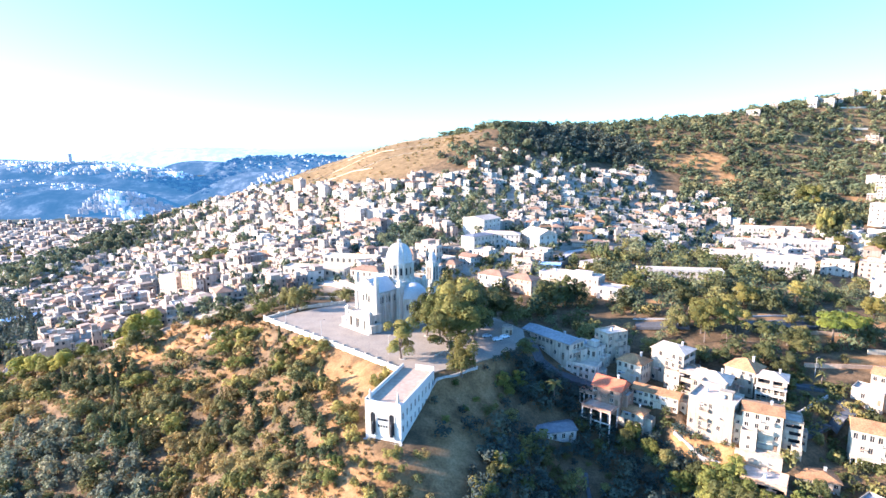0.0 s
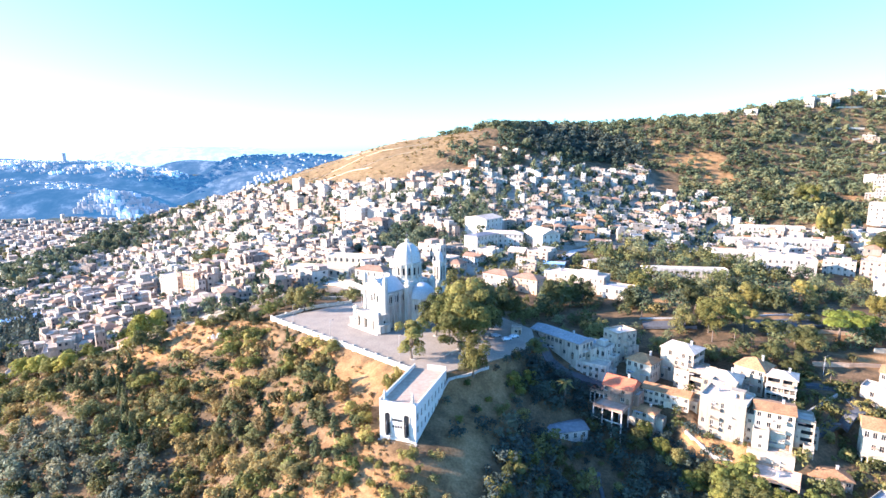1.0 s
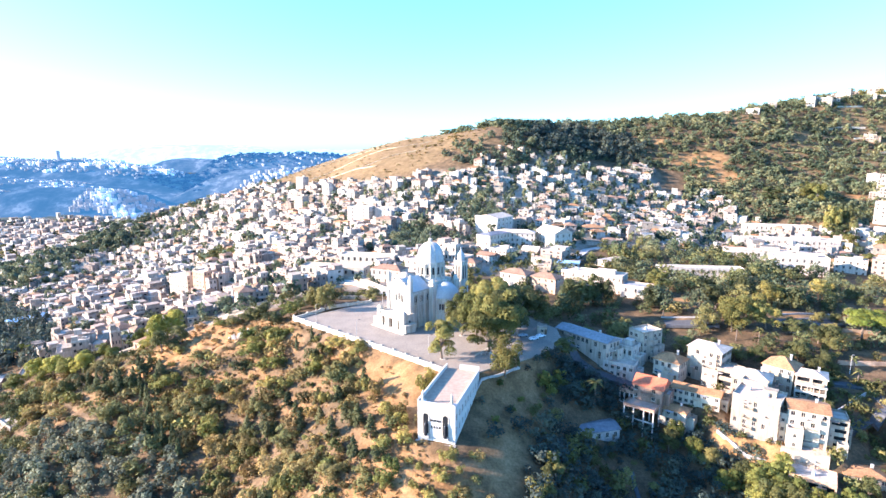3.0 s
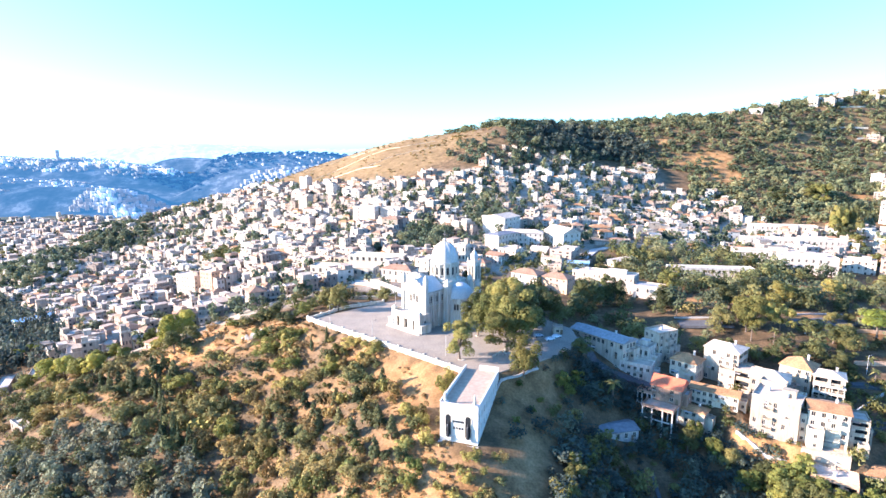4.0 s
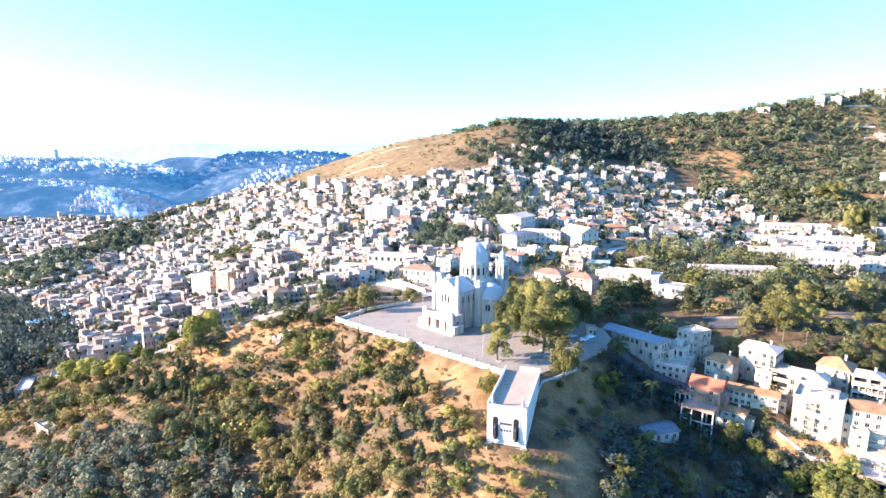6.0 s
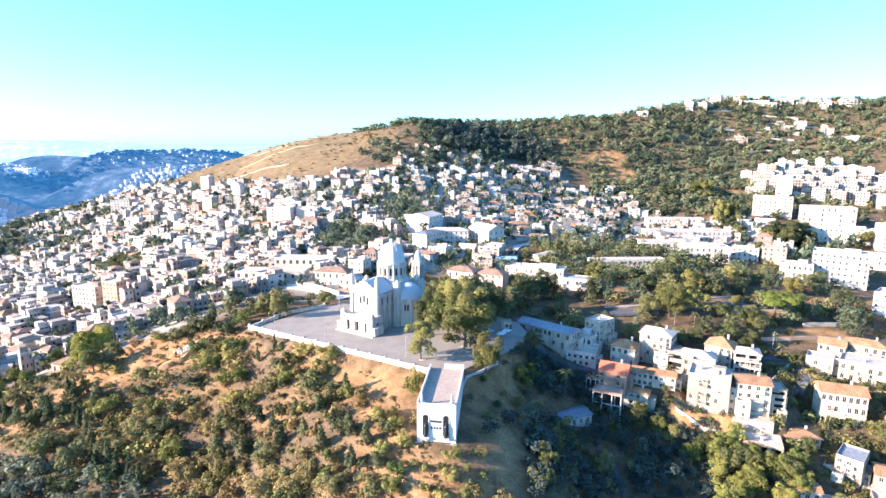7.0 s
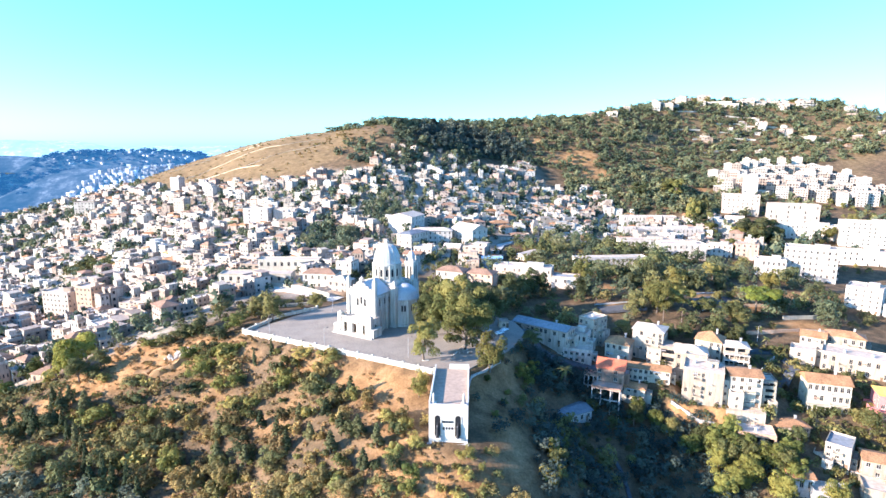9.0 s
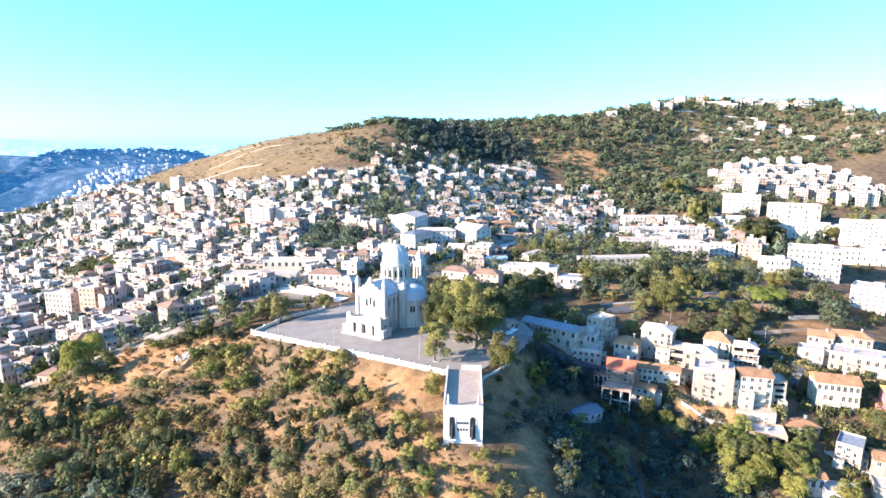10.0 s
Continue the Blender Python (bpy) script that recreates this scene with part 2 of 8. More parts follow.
# haze is put into these surfaces as a bluish glow of their own
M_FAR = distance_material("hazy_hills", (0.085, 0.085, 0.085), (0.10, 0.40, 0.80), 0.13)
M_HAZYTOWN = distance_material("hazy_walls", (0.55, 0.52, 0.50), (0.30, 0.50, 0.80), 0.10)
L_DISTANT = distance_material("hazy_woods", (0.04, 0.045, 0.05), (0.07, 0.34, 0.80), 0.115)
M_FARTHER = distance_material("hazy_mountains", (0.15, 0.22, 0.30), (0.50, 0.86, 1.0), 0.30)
# ---- the land: spot heights along each landform, joined by a smooth surface ----
LAND = dict(
    plaza_spur=[(-84, 258, -2), (-45, 224, -1), (-12, 195, -1), (12, 212, -1), (26, 234, -2), (0, 272, 0), (-50, 285, -1), (-15, 305, -1)],
    spur_nose=[(-41, 207, -5), (-48, 184, -11), (-24, 172, -9), (-50, 163, -19), (-42, 152, -20), (-14, 155, -12), (-11, 146, -15), (9, 150, -20), (-18, 118, -34), (0, 60, -70)],
    west_flank=[(-66, 163, -29), (-88, 203, -31), (-104, 185, -40), (-110, 240, -20), (-132, 200, -40), (-143, 235, -33), (-150, 268, -18), (-172, 213, -45), (-228, 262, -56), (-120, 120, -66), (-220, 150, -85)],
    ravine=[(24, 190, -16), (34, 206, -10), (46, 190, -28), (62, 178, -33), (45, 160, -38), (66, 140, -50), (60, 90, -68), (20, 172, -20)],
    east_terraces=[(72, 237, -11), (80, 222, -12), (66, 205, -18), (90, 222, -14), (92, 195, -22), (100, 177, -25), (110, 172, -23), (122, 205, -14), (150, 200, -14), (172, 199, -13), (170, 180, -17), (150, 170, -23), (136, 152, -32), (104, 146, -38), (130, 120, -46), (230, 160, -22), (86, 160, -37)],
    gardens=[(38, 242, -5), (58, 228, -10), (62, 318, -2), (123, 296, 0), (125, 255, -3), (168, 247, -6), (215, 260, -7), (40, 290, -2), (165, 320, 0)],
    lower_town=[(-205, 330, -39), (-240, 338, -42), (-222, 282, -42), (-285, 445, -46), (-205, 436, -34), (-157, 390, -23), (-147, 439, -13), (-106, 373, -9), (-53, 340, -1), (-354, 507, -64), (-456, 617, -76), (-468, 690, -60)],
    middle_town=[(-104, 494, -1), (-100, 570, 6), (32, 465, 9), (81, 419, 6), (-30, 520, 8), (-228, 673, -9), (-334, 648, -50), (-339, 744, -31), (-452, 742, -62), (-506, 826, -46), (-480, 868, -36), (-284, 741, -3), (-207, 798, 22), (-410, 895, -15), (-365, 912, -2)],
    upper_town=[(46, 636, 48), (90, 633, 42), (122, 604, 31), (175, 657, 45), (242, 712, 53), (190, 590, 14), (230, 542, 4), (274, 534, -3), (314, 501, -3), (282, 406, -7), (359, 519, 8), (360, 562, 20)],
    brown_hill=[(-168, 856, 45), (-125, 783, 55), (-12, 790, 88), (-60, 850, 92), (-130, 900, 76), (-220, 930, 48), (-320, 960, 12), (-100, 1000, 78), (-300, 1120, -10), (-60, 930, 90), (40, 950, 95)],
    wooded_ridge=[(74, 760, 106), (192, 769, 76), (150, 800, 100), (219, 870, 114), (336, 857, 120), (335, 721, 57), (430, 694, 47), (549, 777, 88), (415, 850, 126), (465, 835, 131), (560, 862, 144), (640, 872, 152), (760, 880, 157), (500, 960, 128), (300, 1000, 100), (600, 1100, 140)],
    east_slope=[(480, 600, 30), (560, 690, 58), (680, 760, 95), (430, 450, 5), (380, 330, -8), (620, 560, 35), (800, 800, 130), (520, 300, 0), (800, 500, 45), (900, 860, 168), (1040, 740, 160), (900, 1100, 130), (420, 180, -20)],
    west_valley=[(-520, 500, -92), (-650, 760, -100), (-620, 950, -90), (-800, 1200, -112), (-400, 320, -84), (-600, 250, -105), (-1300, 1300, -122), (-900, 700, -118), (-520, 1150, -85), (-420, 1300, -70), (-300, 60, -105)],
)


def land_points():
    return np.array([p for form in LAND.values() for p in form], float)


def kernel(d2):
    return 0.5 * d2 * np.log(d2 + 1e-9)


SPOTS = land_points()
SCALE = 300.0


def solve_land():
    p = SPOTS[:, :2] / SCALE
    n = len(p)
    k = kernel(((p[:, None] - p[None]) ** 2).sum(-1)) + 0.0015 * np.eye(n)
    q = np.c_[np.ones(n), p]
    a = np.block([[k, q], [q.T, np.zeros((3, 3))]])
    return np.linalg.solve(a, np.r_[SPOTS[:, 2], np.zeros(3)])


LAND_W = solve_land()


def smooth(a, b, v):
    t = np.clip((v - a) / (b - a), 0, 1)
    return t * t * (3 - 2 * t)


def edge_distance(x, y, ring):
    """Metres inside (+) or outside (-) a closed ring of corners."""
    d = np.full(np.shape(x), 1e9)
    inside = np.zeros(np.shape(x), bool)
    for (ax, ay), (bx, by) in zip(ring, ring[1:] + ring[:1]):
        t = np.clip(((x - ax) * (bx - ax) + (y - ay) * (by - ay)) / ((bx - ax) ** 2 + (by - ay) ** 2), 0, 1)
        d = np.minimum(d, np.hypot(x - ax - t * (bx - ax), y - ay - t * (by - ay)))
        with np.errstate(divide="ignore", invalid="ignore"):
            inside ^= ((ay > y) != (by > y)) & (x < (bx - ax) * (y - ay) / (by - ay) + ax)
    return np.where(inside, d, -d)


PLAZA = [(-85, 255.5), (-45.3, 219.5), (-15.2, 191.5), (-3, 191), (4, 196), (12, 200.5), (20, 206), (29, 214), (35, 226), (36, 240), (22, 262), (0, 290), (-30, 298), (-52, 284)]


def ripple(x, y, size, seed):
    """A cheap smooth noise, about -1 to 1."""
    x, y = x / size + seed * 3.7, y / size - seed * 1.9
    return (np.sin(x * 1.7 + 1.3 * np.sin(y * 1.1 + seed)) + np.sin(y * 1.9 + 1.7 * np.sin(x * 0.8 - seed)) + np.sin((x + y) * 1.1 + seed * 2.1)) / 3


def land(x, y):
    """The height of the ground at arrays x, y."""
    x, y = np.broadcast_arrays(np.asarray(x, float), np.asarray(y, float))
    shape, fx, fy = x.shape, x.ravel(), y.ravel()
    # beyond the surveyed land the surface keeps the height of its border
    cx, cy = np.clip(fx, -900, 900), np.clip(fy, 40, 1150)
    z = np.empty(len(fx))
    for i in range(0, len(fx), 20000):
        p = np.c_[cx[i:i + 20000], cy[i:i + 20000]] / SCALE
        d2 = ((p[:, None] - SPOTS[None, :, :2] / SCALE) ** 2).sum(-1)
        z[i:i + 20000] = kernel(d2) @ LAND_W[:-3] + LAND_W[-3] + p @ LAND_W[-2:]
    # the far country: low coast, then hills
    out = np.hypot(fx - cx, fy - cy)
    far = -120 + 0 * fx
    for hx, hy, r, s, hz in FAR_HILLS:
        far = np.maximum(far, -120 + (hz + 120) * np.exp(-np.abs((fx - hx) / r) ** 5 - np.abs((fy - hy) / s) ** 3))
    z = z + (far - z) * smooth(0, 500, out)
    z = np.maximum(z, -123)
    z += 0.5 * ripple(fx, fy, 9, 1) + 1.1 * ripple(fx, fy, 31, 2) + smooth(700, 1600, np.hypot(fx, fy)) * 5 * ripple(fx, fy, 90, 5)
    e = edge_distance(fx, fy, PLAZA)
    z = z + (-0.35 - z) * smooth(-7, -0.5, e)
    for px, py, turn, hw, hd, pz in PADS:
        c, s = math.cos(math.radians(turn)), math.sin(math.radians(turn))
        u, v = (fx - px) * c + (fy - py) * s, -(fx - px) * s + (fy - py) * c
        m = smooth(5, 0.5, np.maximum(np.abs(u) - hw, np.abs(v) - hd))
        z = z + (pz - z) * m
    return z.reshape(shape)


FAR_HILLS = [(-1920, 2360, 960, 300, 22), (-1840, 1960, 800, 270, -36), (-1090, 1690, 230, 150, -44), (-680, 2660, 430, 260, 44), (-1110, 2760, 330, 200, 20), (-560, 2080, 330, 170, -2), (-2700, 2900, 900, 420, 30), (-1900, 4450, 900, 380, 96), (-300, 4500, 1800, 350, 66), (300, 1750, 600, 500, 60), (1500, 1500, 1300, 700, 100)]
PADS = [(97.6, 186.2, -42, 9, 7.5, -21.3), (110.5, 178.2, -28, 9, 6, -20.6), (82.4, 201, -37, 9, 4, -17.4), (95.5, 219.5, -47, 8, 7, -15), (146.2, 172.6, -33, 11, 7, -24.5), (173.5, 184.5, -52, 16, 8, -16.5)]

# ---- building tools ----
class Shape:
    """Collects faces for one mesh."""

    def __init__(self):
        self.v, self.f, self.m = [], [], []

    def face(self, pts, mat=0):
        i = len(self.v)
        self.v.extend(tuple(p) for p in pts)
        self.f.append(tuple(range(i, i + len(pts))))
        self.m.append(mat)

    def prism(self, ring, z0, z1, mat=0, top=None, bottom=True, inset=0.0):
        """A ring of (x, y), anticlockwise, drawn up from z0 to z1."""
        cx, cy = sum(p[0] for p in ring) / len(ring), sum(p[1] for p in ring) / len(ring)
        up = [(x + (cx - x) * inset, y + (cy - y) * inset) for x, y in ring]
        n = len(ring)
        for i in range(n):
            j = (i + 1) % n
            self.face([(*ring[i], z0), (*ring[j], z0), (*up[j], z1), (*up[i], z1)], mat)
        self.face([(*p, z1) for p in up], mat if top is None else top)
        if bottom:
            self.face([(*p, z0) for p in reversed(ring)], mat)

    def box(self, x0, x1, y0, y1, z0, z1, mat=0, top=None):
        self.prism([(x0, y0), (x1, y0), (x1, y1), (x0, y1)], z0, z1, mat, top)

    def round(self, cx, cy, r, z0, z1, n=16, r2=None, mat=0, cap=True):
        r2 = r if r2 is None else r2
        a = [2 * math.pi * i / n for i in range(n)]
        lo = [(cx + r * math.cos(t), cy + r * math.sin(t), z0) for t in a]
        hi = [(cx + r2 * math.cos(t), cy + r2 * math.sin(t), z1) for t in a]
        for i in range(n):
            j = (i + 1) % n
            self.face([lo[i], lo[j], hi[j], hi[i]], mat)
        if cap:
            self.face(hi, mat)
            self.face(lo[::-1], mat)

    def lathe(self, cx, cy, profile, n=24, a0=0.0, a1=2 * math.pi, mat=0):
        """A profile of (radius, z), from the bottom up, turned about an upright axis."""
        for i in range(n):
            t, u = a0 + (a1 - a0) * i / n, a0 + (a1 - a0) * (i + 1) / n
            for (r, z), (s, w) in zip(profile, profile[1:]):
                q = [(cx + r * math.cos(t), cy + r * math.sin(t), z), (cx + r * math.cos(u), cy + r * math.sin(u), z), (cx + s * math.cos(u), cy + s * math.sin(u), w), (cx + s * math.cos(t), cy + s * math.sin(t), w)]
                if r < 1e-4:
                    q = [q[0], q[2], q[3]]
                elif s < 1e-4:
                    q = q[:3]
                self.face(q, mat)

    def tube(self, a, b, r0, r1, n=6, mat=0):
        a, b = Vector(a), Vector(b)
        d = (b - a).normalized()
        s = d.orthogonal().normalized()
        w = d.cross(s)
        lo = [a + r0 * (s * math.cos(2 * math.pi * i / n) + w * math.sin(2 * math.pi * i / n)) for i in range(n)]
        hi = [b + r1 * (s * math.cos(2 * math.pi * i / n) + w * math.sin(2 * math.pi * i / n)) for i in range(n)]
        for i in range(n):
            j = (i + 1) % n
            self.face([lo[i], lo[j], hi[j], hi[i]], mat)
        self.face(hi, mat)

    def panel(self, p, q, z0, z1, cols, rows, ww, depth=0.18, mat=0, glass=1, filled=True, skip=()):
        """A wall from p to q, seen from its right hand side, with openings: cols are fractions along it, rows are (sill, head)."""
        (px, py), (qx, qy) = p, q
        L = math.hypot(qx - px, qy - py)
        dx, dy = (qx - px) / L, (qy - py) / L
        nx, ny = dy, -dx
        us, zs = [0.0], [z0]
        for c in cols:
            us += [c * L - ww / 2, c * L + ww / 2]
        for a, b in rows:
            zs += [a, b]
        us.append(L), zs.append(z1)

        def at(u, z, d=0.0):
            return (px + dx * u - nx * d, py + dy * u - ny * d, z)
        for i in range(len(us) - 1):
            for k in range(len(zs) - 1):
                a, b, c, d = us[i], us[i + 1], zs[k], zs[k + 1]
                if i % 2 and k % 2 and (i // 2, k // 2) not in skip:
                    e = depth
                    self.face([at(a, c), at(b, c), at(b, c, e), at(a, c, e)], mat)
                    self.face([at(a, d, e), at(b, d, e), at(b, d), at(a, d)], mat)
                    self.face([at(a, c), at(a, c, e), at(a, d, e), at(a, d)], mat)
                    self.face([at(b, c, e), at(b, c), at(b, d), at(b, d, e)], mat)
                    if filled:
                        self.face([at(a, c, e), at(b, c, e), at(b, d, e), at(a, d, e)], glass)
                else:
                    self.face([at(a, c), at(b, c), at(b, d), at(a, d)], mat)

    def mesh(self, name, mats, soft=False):
        me = bpy.data.meshes.new(name)
        me.from_pydata(self.v, [], self.f)
        for m in mats:
            me.materials.append(m)
        me.polygons.foreach_set("material_index", self.m)
        if soft:
            bm = bmesh.new()
            bm.from_mesh(me)
            bmesh.ops.remove_doubles(bm, verts=bm.verts, dist=0.001)
            bm.to_mesh(me)
            bm.free()
            me.shade_smooth()
            me.set_sharp_from_angle(angle=radians(40))
        me.update()
        return me


def part(name, shape, mats, parent=None, label="", soft=False, m=None):
    """Links a shape, or a mesh, as one object under a thing or a part."""
    data = shape.mesh(name, mats if isinstance(mats, (list, tuple)) else [mats], soft) if isinstance(shape, Shape) else shape
    ob = new(name, data)
    ob.parent = parent
    if m is not None:
        ob.matrix_basis = m
    if label:
        ob["label"] = label
    return ob


def thing(name, m, label, category, group="", kind=""):
    ob = new(name)
    ob.empty_display_size = 0.5
    ob.matrix_basis = m
    return tagged(ob, label, category, group, kind)


def hill(x, y):
    return float(land(np.array([x]), np.array([y]))[0])


def spread(n, k=0.0):
    """n even fractions along a wall."""
    return [(i + 0.5) / n for i in range(n)]


def storeys(n, h=3.1, sill=1.0, head=2.4, z=0.0):
    return [(z + i * h + sill, z + i * h + head) for i in range(n)]


def flat_roof(s, x0, x1, y0, y1, z, rim, mat_wall=0, mat_roof=1):
    s.box(x0 + 0.2, x1 - 0.2, y0 + 0.2, y1 - 0.2, z - 0.3, z + 0.05, mat_roof)
    for a in ((x0, x1, y0, y0 + 0.2), (x0, x1, y1 - 0.2, y1), (x0, x0 + 0.2, y0 + 0.2, y1 - 0.2), (x1 - 0.2, x1, y0 + 0.2, y1 - 0.2)):
        s.box(*a, z - 0.05, z + rim, mat_wall)


def hip_roof(s, x0, x1, y0, y1, z, rise, over=0.5, mat=0, gable=False):
    x0, x1, y0, y1 = x0 - over, x1 + over, y0 - over, y1 + over
    w, d = x1 - x0, y1 - y0
    if w >= d:
        k = 0 if gable else d / 2
        a, b = (x0 + k, (y0 + y1) / 2, z + rise), (x1 - k, (y0 + y1) / 2, z + rise)
        c = [(x0, y0, z), (x1, y0, z), (x1, y1, z), (x0, y1, z)]
        s.face([c[0], c[1], b, a], mat), s.face([c[2], c[3], a, b], mat)
        s.face([c[1], c[2], b], mat), s.face([c[3], c[0], a], mat)
    else:
        k = 0 if gable else w / 2
        a, b = ((x0 + x1) / 2, y0 + k, z + rise), ((x0 + x1) / 2, y1 - k, z + rise)
        c = [(x0, y0, z), (x1, y0, z), (x1, y1, z), (x0, y1, z)]
        s.face([c[1], c[2], b, a], mat), s.face([c[3], c[0], a, b], mat)
        s.face([c[0], c[1], a], mat), s.face([c[2], c[3], b], mat)
    s.prism([(x0, y0), (x1, y0), (x1, y1), (x0, y1)], z - 0.2, z - 0.003, mat)


def body(s, x0, x1, y0, y1, z0, floors, h, nx, ny, ww=1.1, sill=1.0, head=2.35, foot=-6.0, rng=None, blind=0.0):
    """Four walls with window openings."""
    top = z0 + floors * h
    rows = storeys(floors, h, sill, head, z0)
    for p, q, n in (((x0, y0), (x1, y0), nx), ((x1, y0), (x1, y1), ny), ((x1, y1), (x0, y1), nx), ((x0, y1), (x0, y0), ny)):
        skip = {(i, k) for i in range(n) for k in range(floors) if rng and rng.random() < blind}
        s.panel(p, q, foot, top, spread(n) if n else [], rows if n else [], ww, skip=skip)
    return top

# ---- the ground: one sheet to the horizon ----
def axis(stops):
    """Grid lines: each stop is (from, to, step)."""
    out = []
    for a, b, s in stops:
        n = max(1, round((b - a) / s))
        out += [a + (b - a) * i / n for i in range(n)]
    return np.array(out + [stops[-1][1]])


TOWN = [(-236, 318), (-205, 305), (-160, 293), (-130, 288), (-102, 300), (-80, 338), (-60, 318), (-25, 330), (15, 350), (60, 350), (105, 440), (200, 455), (268, 400), (340, 385), (372, 500), (300, 550), (311, 625), (246, 648), (258, 730), (175, 681), (138, 702), (86, 662), (50, 655), (15, 650), (-58, 668), (-116, 700), (-186, 772), (-260, 878), (-300, 920), (-430, 920), (-560, 860), (-620, 750), (-500, 600), (-400, 500), (-325, 428), (-272, 362)]
BROWN = [(-340, 1000), (-275, 905), (-195, 790), (-120, 712), (-55, 682), (-15, 700), (20, 760), (30, 830), (-10, 930), (-120, 1030), (-260, 1060)]
SOIL = [(-62, 228), (-44, 213), (-20, 190), (-25, 172), (-22, 156), (-6, 146), (-6, 134), (-30, 138), (-44, 152), (-42, 168), (-40, 184), (-54, 204), (-74, 226)]
FLANK = [(-262, 285), (-150, 290), (-96, 268), (-84, 250), (-44, 214), (-14, 186), (-14, 156), (0, 140), (0, 60), (-240, 60), (-420, 230)]
RAVINE = [(-8, 184), (2, 198), (18, 216), (34, 226), (58, 218), (58, 200), (84, 192), (96, 170), (104, 150), (130, 110), (100, 60), (10, 60), (4, 140), (-6, 158)]
SHADE_SLOPE = [(-8, 186), (4, 198), (15, 208), (26, 205), (22, 192), (15, 178), (12, 164), (8, 150), (-2, 140), (-14, 142), (-14, 152), (-7, 162)]
PINE_SLOPE = [(-250, 252), (-190, 236), (-163, 228), (-138, 213), (-114, 197), (-100, 178), (-84, 150), (-100, 100), (-260, 100)]
GARDEN = [(40, 252), (66, 250), (100, 236), (150, 222), (235, 215), (275, 300), (262, 392), (190, 440), (110, 420), (98, 345), (60, 338), (46, 300), (38, 280)]
WOODS = [(62, 790), (78, 724), (120, 706), (205, 735), (300, 705), (268, 620), (305, 550), (375, 505), (420, 520), (470, 600), (520, 660), (600, 650), (760, 640), (1000, 640), (1150, 760), (1150, 1050), (300, 1080), (60, 960), (50, 850)]
PATCHES = [(-150, 262, 22, 12), (96, 172, 18, 8), (84, 183, 8, 6), (335, 735, 34, 22), (345, 690, 30, 16), (300, 790, 12, 12), (430, 560, 20, 14), (215, 262, 26, 14), (150, 270, 20, 8), (190, 320, 22, 10), (120, 285, 14, 8), (170, 250, 16, 10), (-120, 232, 12, 8), (440, 600, 16, 12), (560, 620, 60, 14), (260, 255, 22, 12), (-64, 334, 18, 9), (-48, 318, 14, 8), (-136, 276, 16, 10), (185, 222, 18, 8), (-112, 262, 16, 9), (-33, 192, 9, 10), (0, 434, 15, 24)]


def cover(x, y):
    """Bare soil, dry grass, town ground and the haze-tinted far country, 0 to 1 each."""
    wob = 7 * ripple(x, y, 14, 3) + 4 * ripple(x, y, 5, 7)
    soil = smooth(-10, 8, edge_distance(x, y, SOIL) + wob) * 0.85
    flank = smooth(-15, 10, edge_distance(x, y, FLANK)) * smooth(0.0, 0.6, ripple(x, y, 13, 11) + 0.5 * ripple(x, y, 5, 4)) * 0.5 * smooth(4, -6, edge_distance(x, y, PINE_SLOPE))
    soil = np.maximum(soil, flank)
    soil = np.maximum(soil, 0.42 * smooth(-4, 5, edge_distance(x, y, SHADE_SLOPE) + 0.5 * wob))
    for px, py, rx, ry in PATCHES:
        soil = np.maximum(soil, smooth(1.25, 0.7, np.hypot((x - px) / rx, (y - py) / ry) + 0.03 * wob))
    dry = smooth(-22, 12, edge_distance(x, y, BROWN) + wob)
    dry = np.maximum(dry, smooth(0.1, 0.7, ripple(x, y, 40, 6)) * 0.6 * smooth(500, 700, y))
    dry = np.maximum(dry, smooth(-30, 60, (x - 420) * 0.5 + (y - 720) * 0.3) * smooth(-0.4, 0.5, ripple(x, y, 26, 9)) * 0.8 * (y > 560))
    town = smooth(-14, 10, edge_distance(x, y, TOWN) + wob) * 0.85
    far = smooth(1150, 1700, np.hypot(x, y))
    return soil, dry, town, far


def make_ground():
    gx = axis([(-5200, -1600, 120), (-1600, -620, 24), (-620, -300, 8), (-300, 230, 3.1), (230, 720, 8), (720, 1500, 24), (1500, 5200, 120)])
    gy = axis([(-5200, -700, 250), (-700, 40, 40), (40, 110, 6), (110, 320, 3.1), (320, 1080, 7), (1080, 2400, 30), (2400, 5200, 70)])
    X, Y = np.meshgrid(gx, gy)
    Z = land(X, Y)
    nx, ny = len(gx), len(gy)
    idx = np.arange(nx * ny).reshape(ny, nx)
    quads = np.stack([idx[:-1, :-1], idx[:-1, 1:], idx[1:, 1:], idx[1:, :-1]], -1).reshape(-1, 4)
    me = bpy.data.meshes.new("ground")
    me.vertices.add(nx * ny)
    me.vertices.foreach_set("co", np.stack([X, Y, Z], -1).ravel())
    me.loops.add(quads.size)
    me.loops.foreach_set("vertex_index", quads.ravel())
    me.polygons.add(len(quads))
    me.polygons.foreach_set("loop_start", np.arange(0, quads.size, 4))
    me.update(calc_edges=True)
    me.shade_smooth()
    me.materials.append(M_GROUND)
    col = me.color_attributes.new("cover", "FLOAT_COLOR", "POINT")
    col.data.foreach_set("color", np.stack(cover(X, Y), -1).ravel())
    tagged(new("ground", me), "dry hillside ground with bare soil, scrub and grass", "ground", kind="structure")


make_ground()


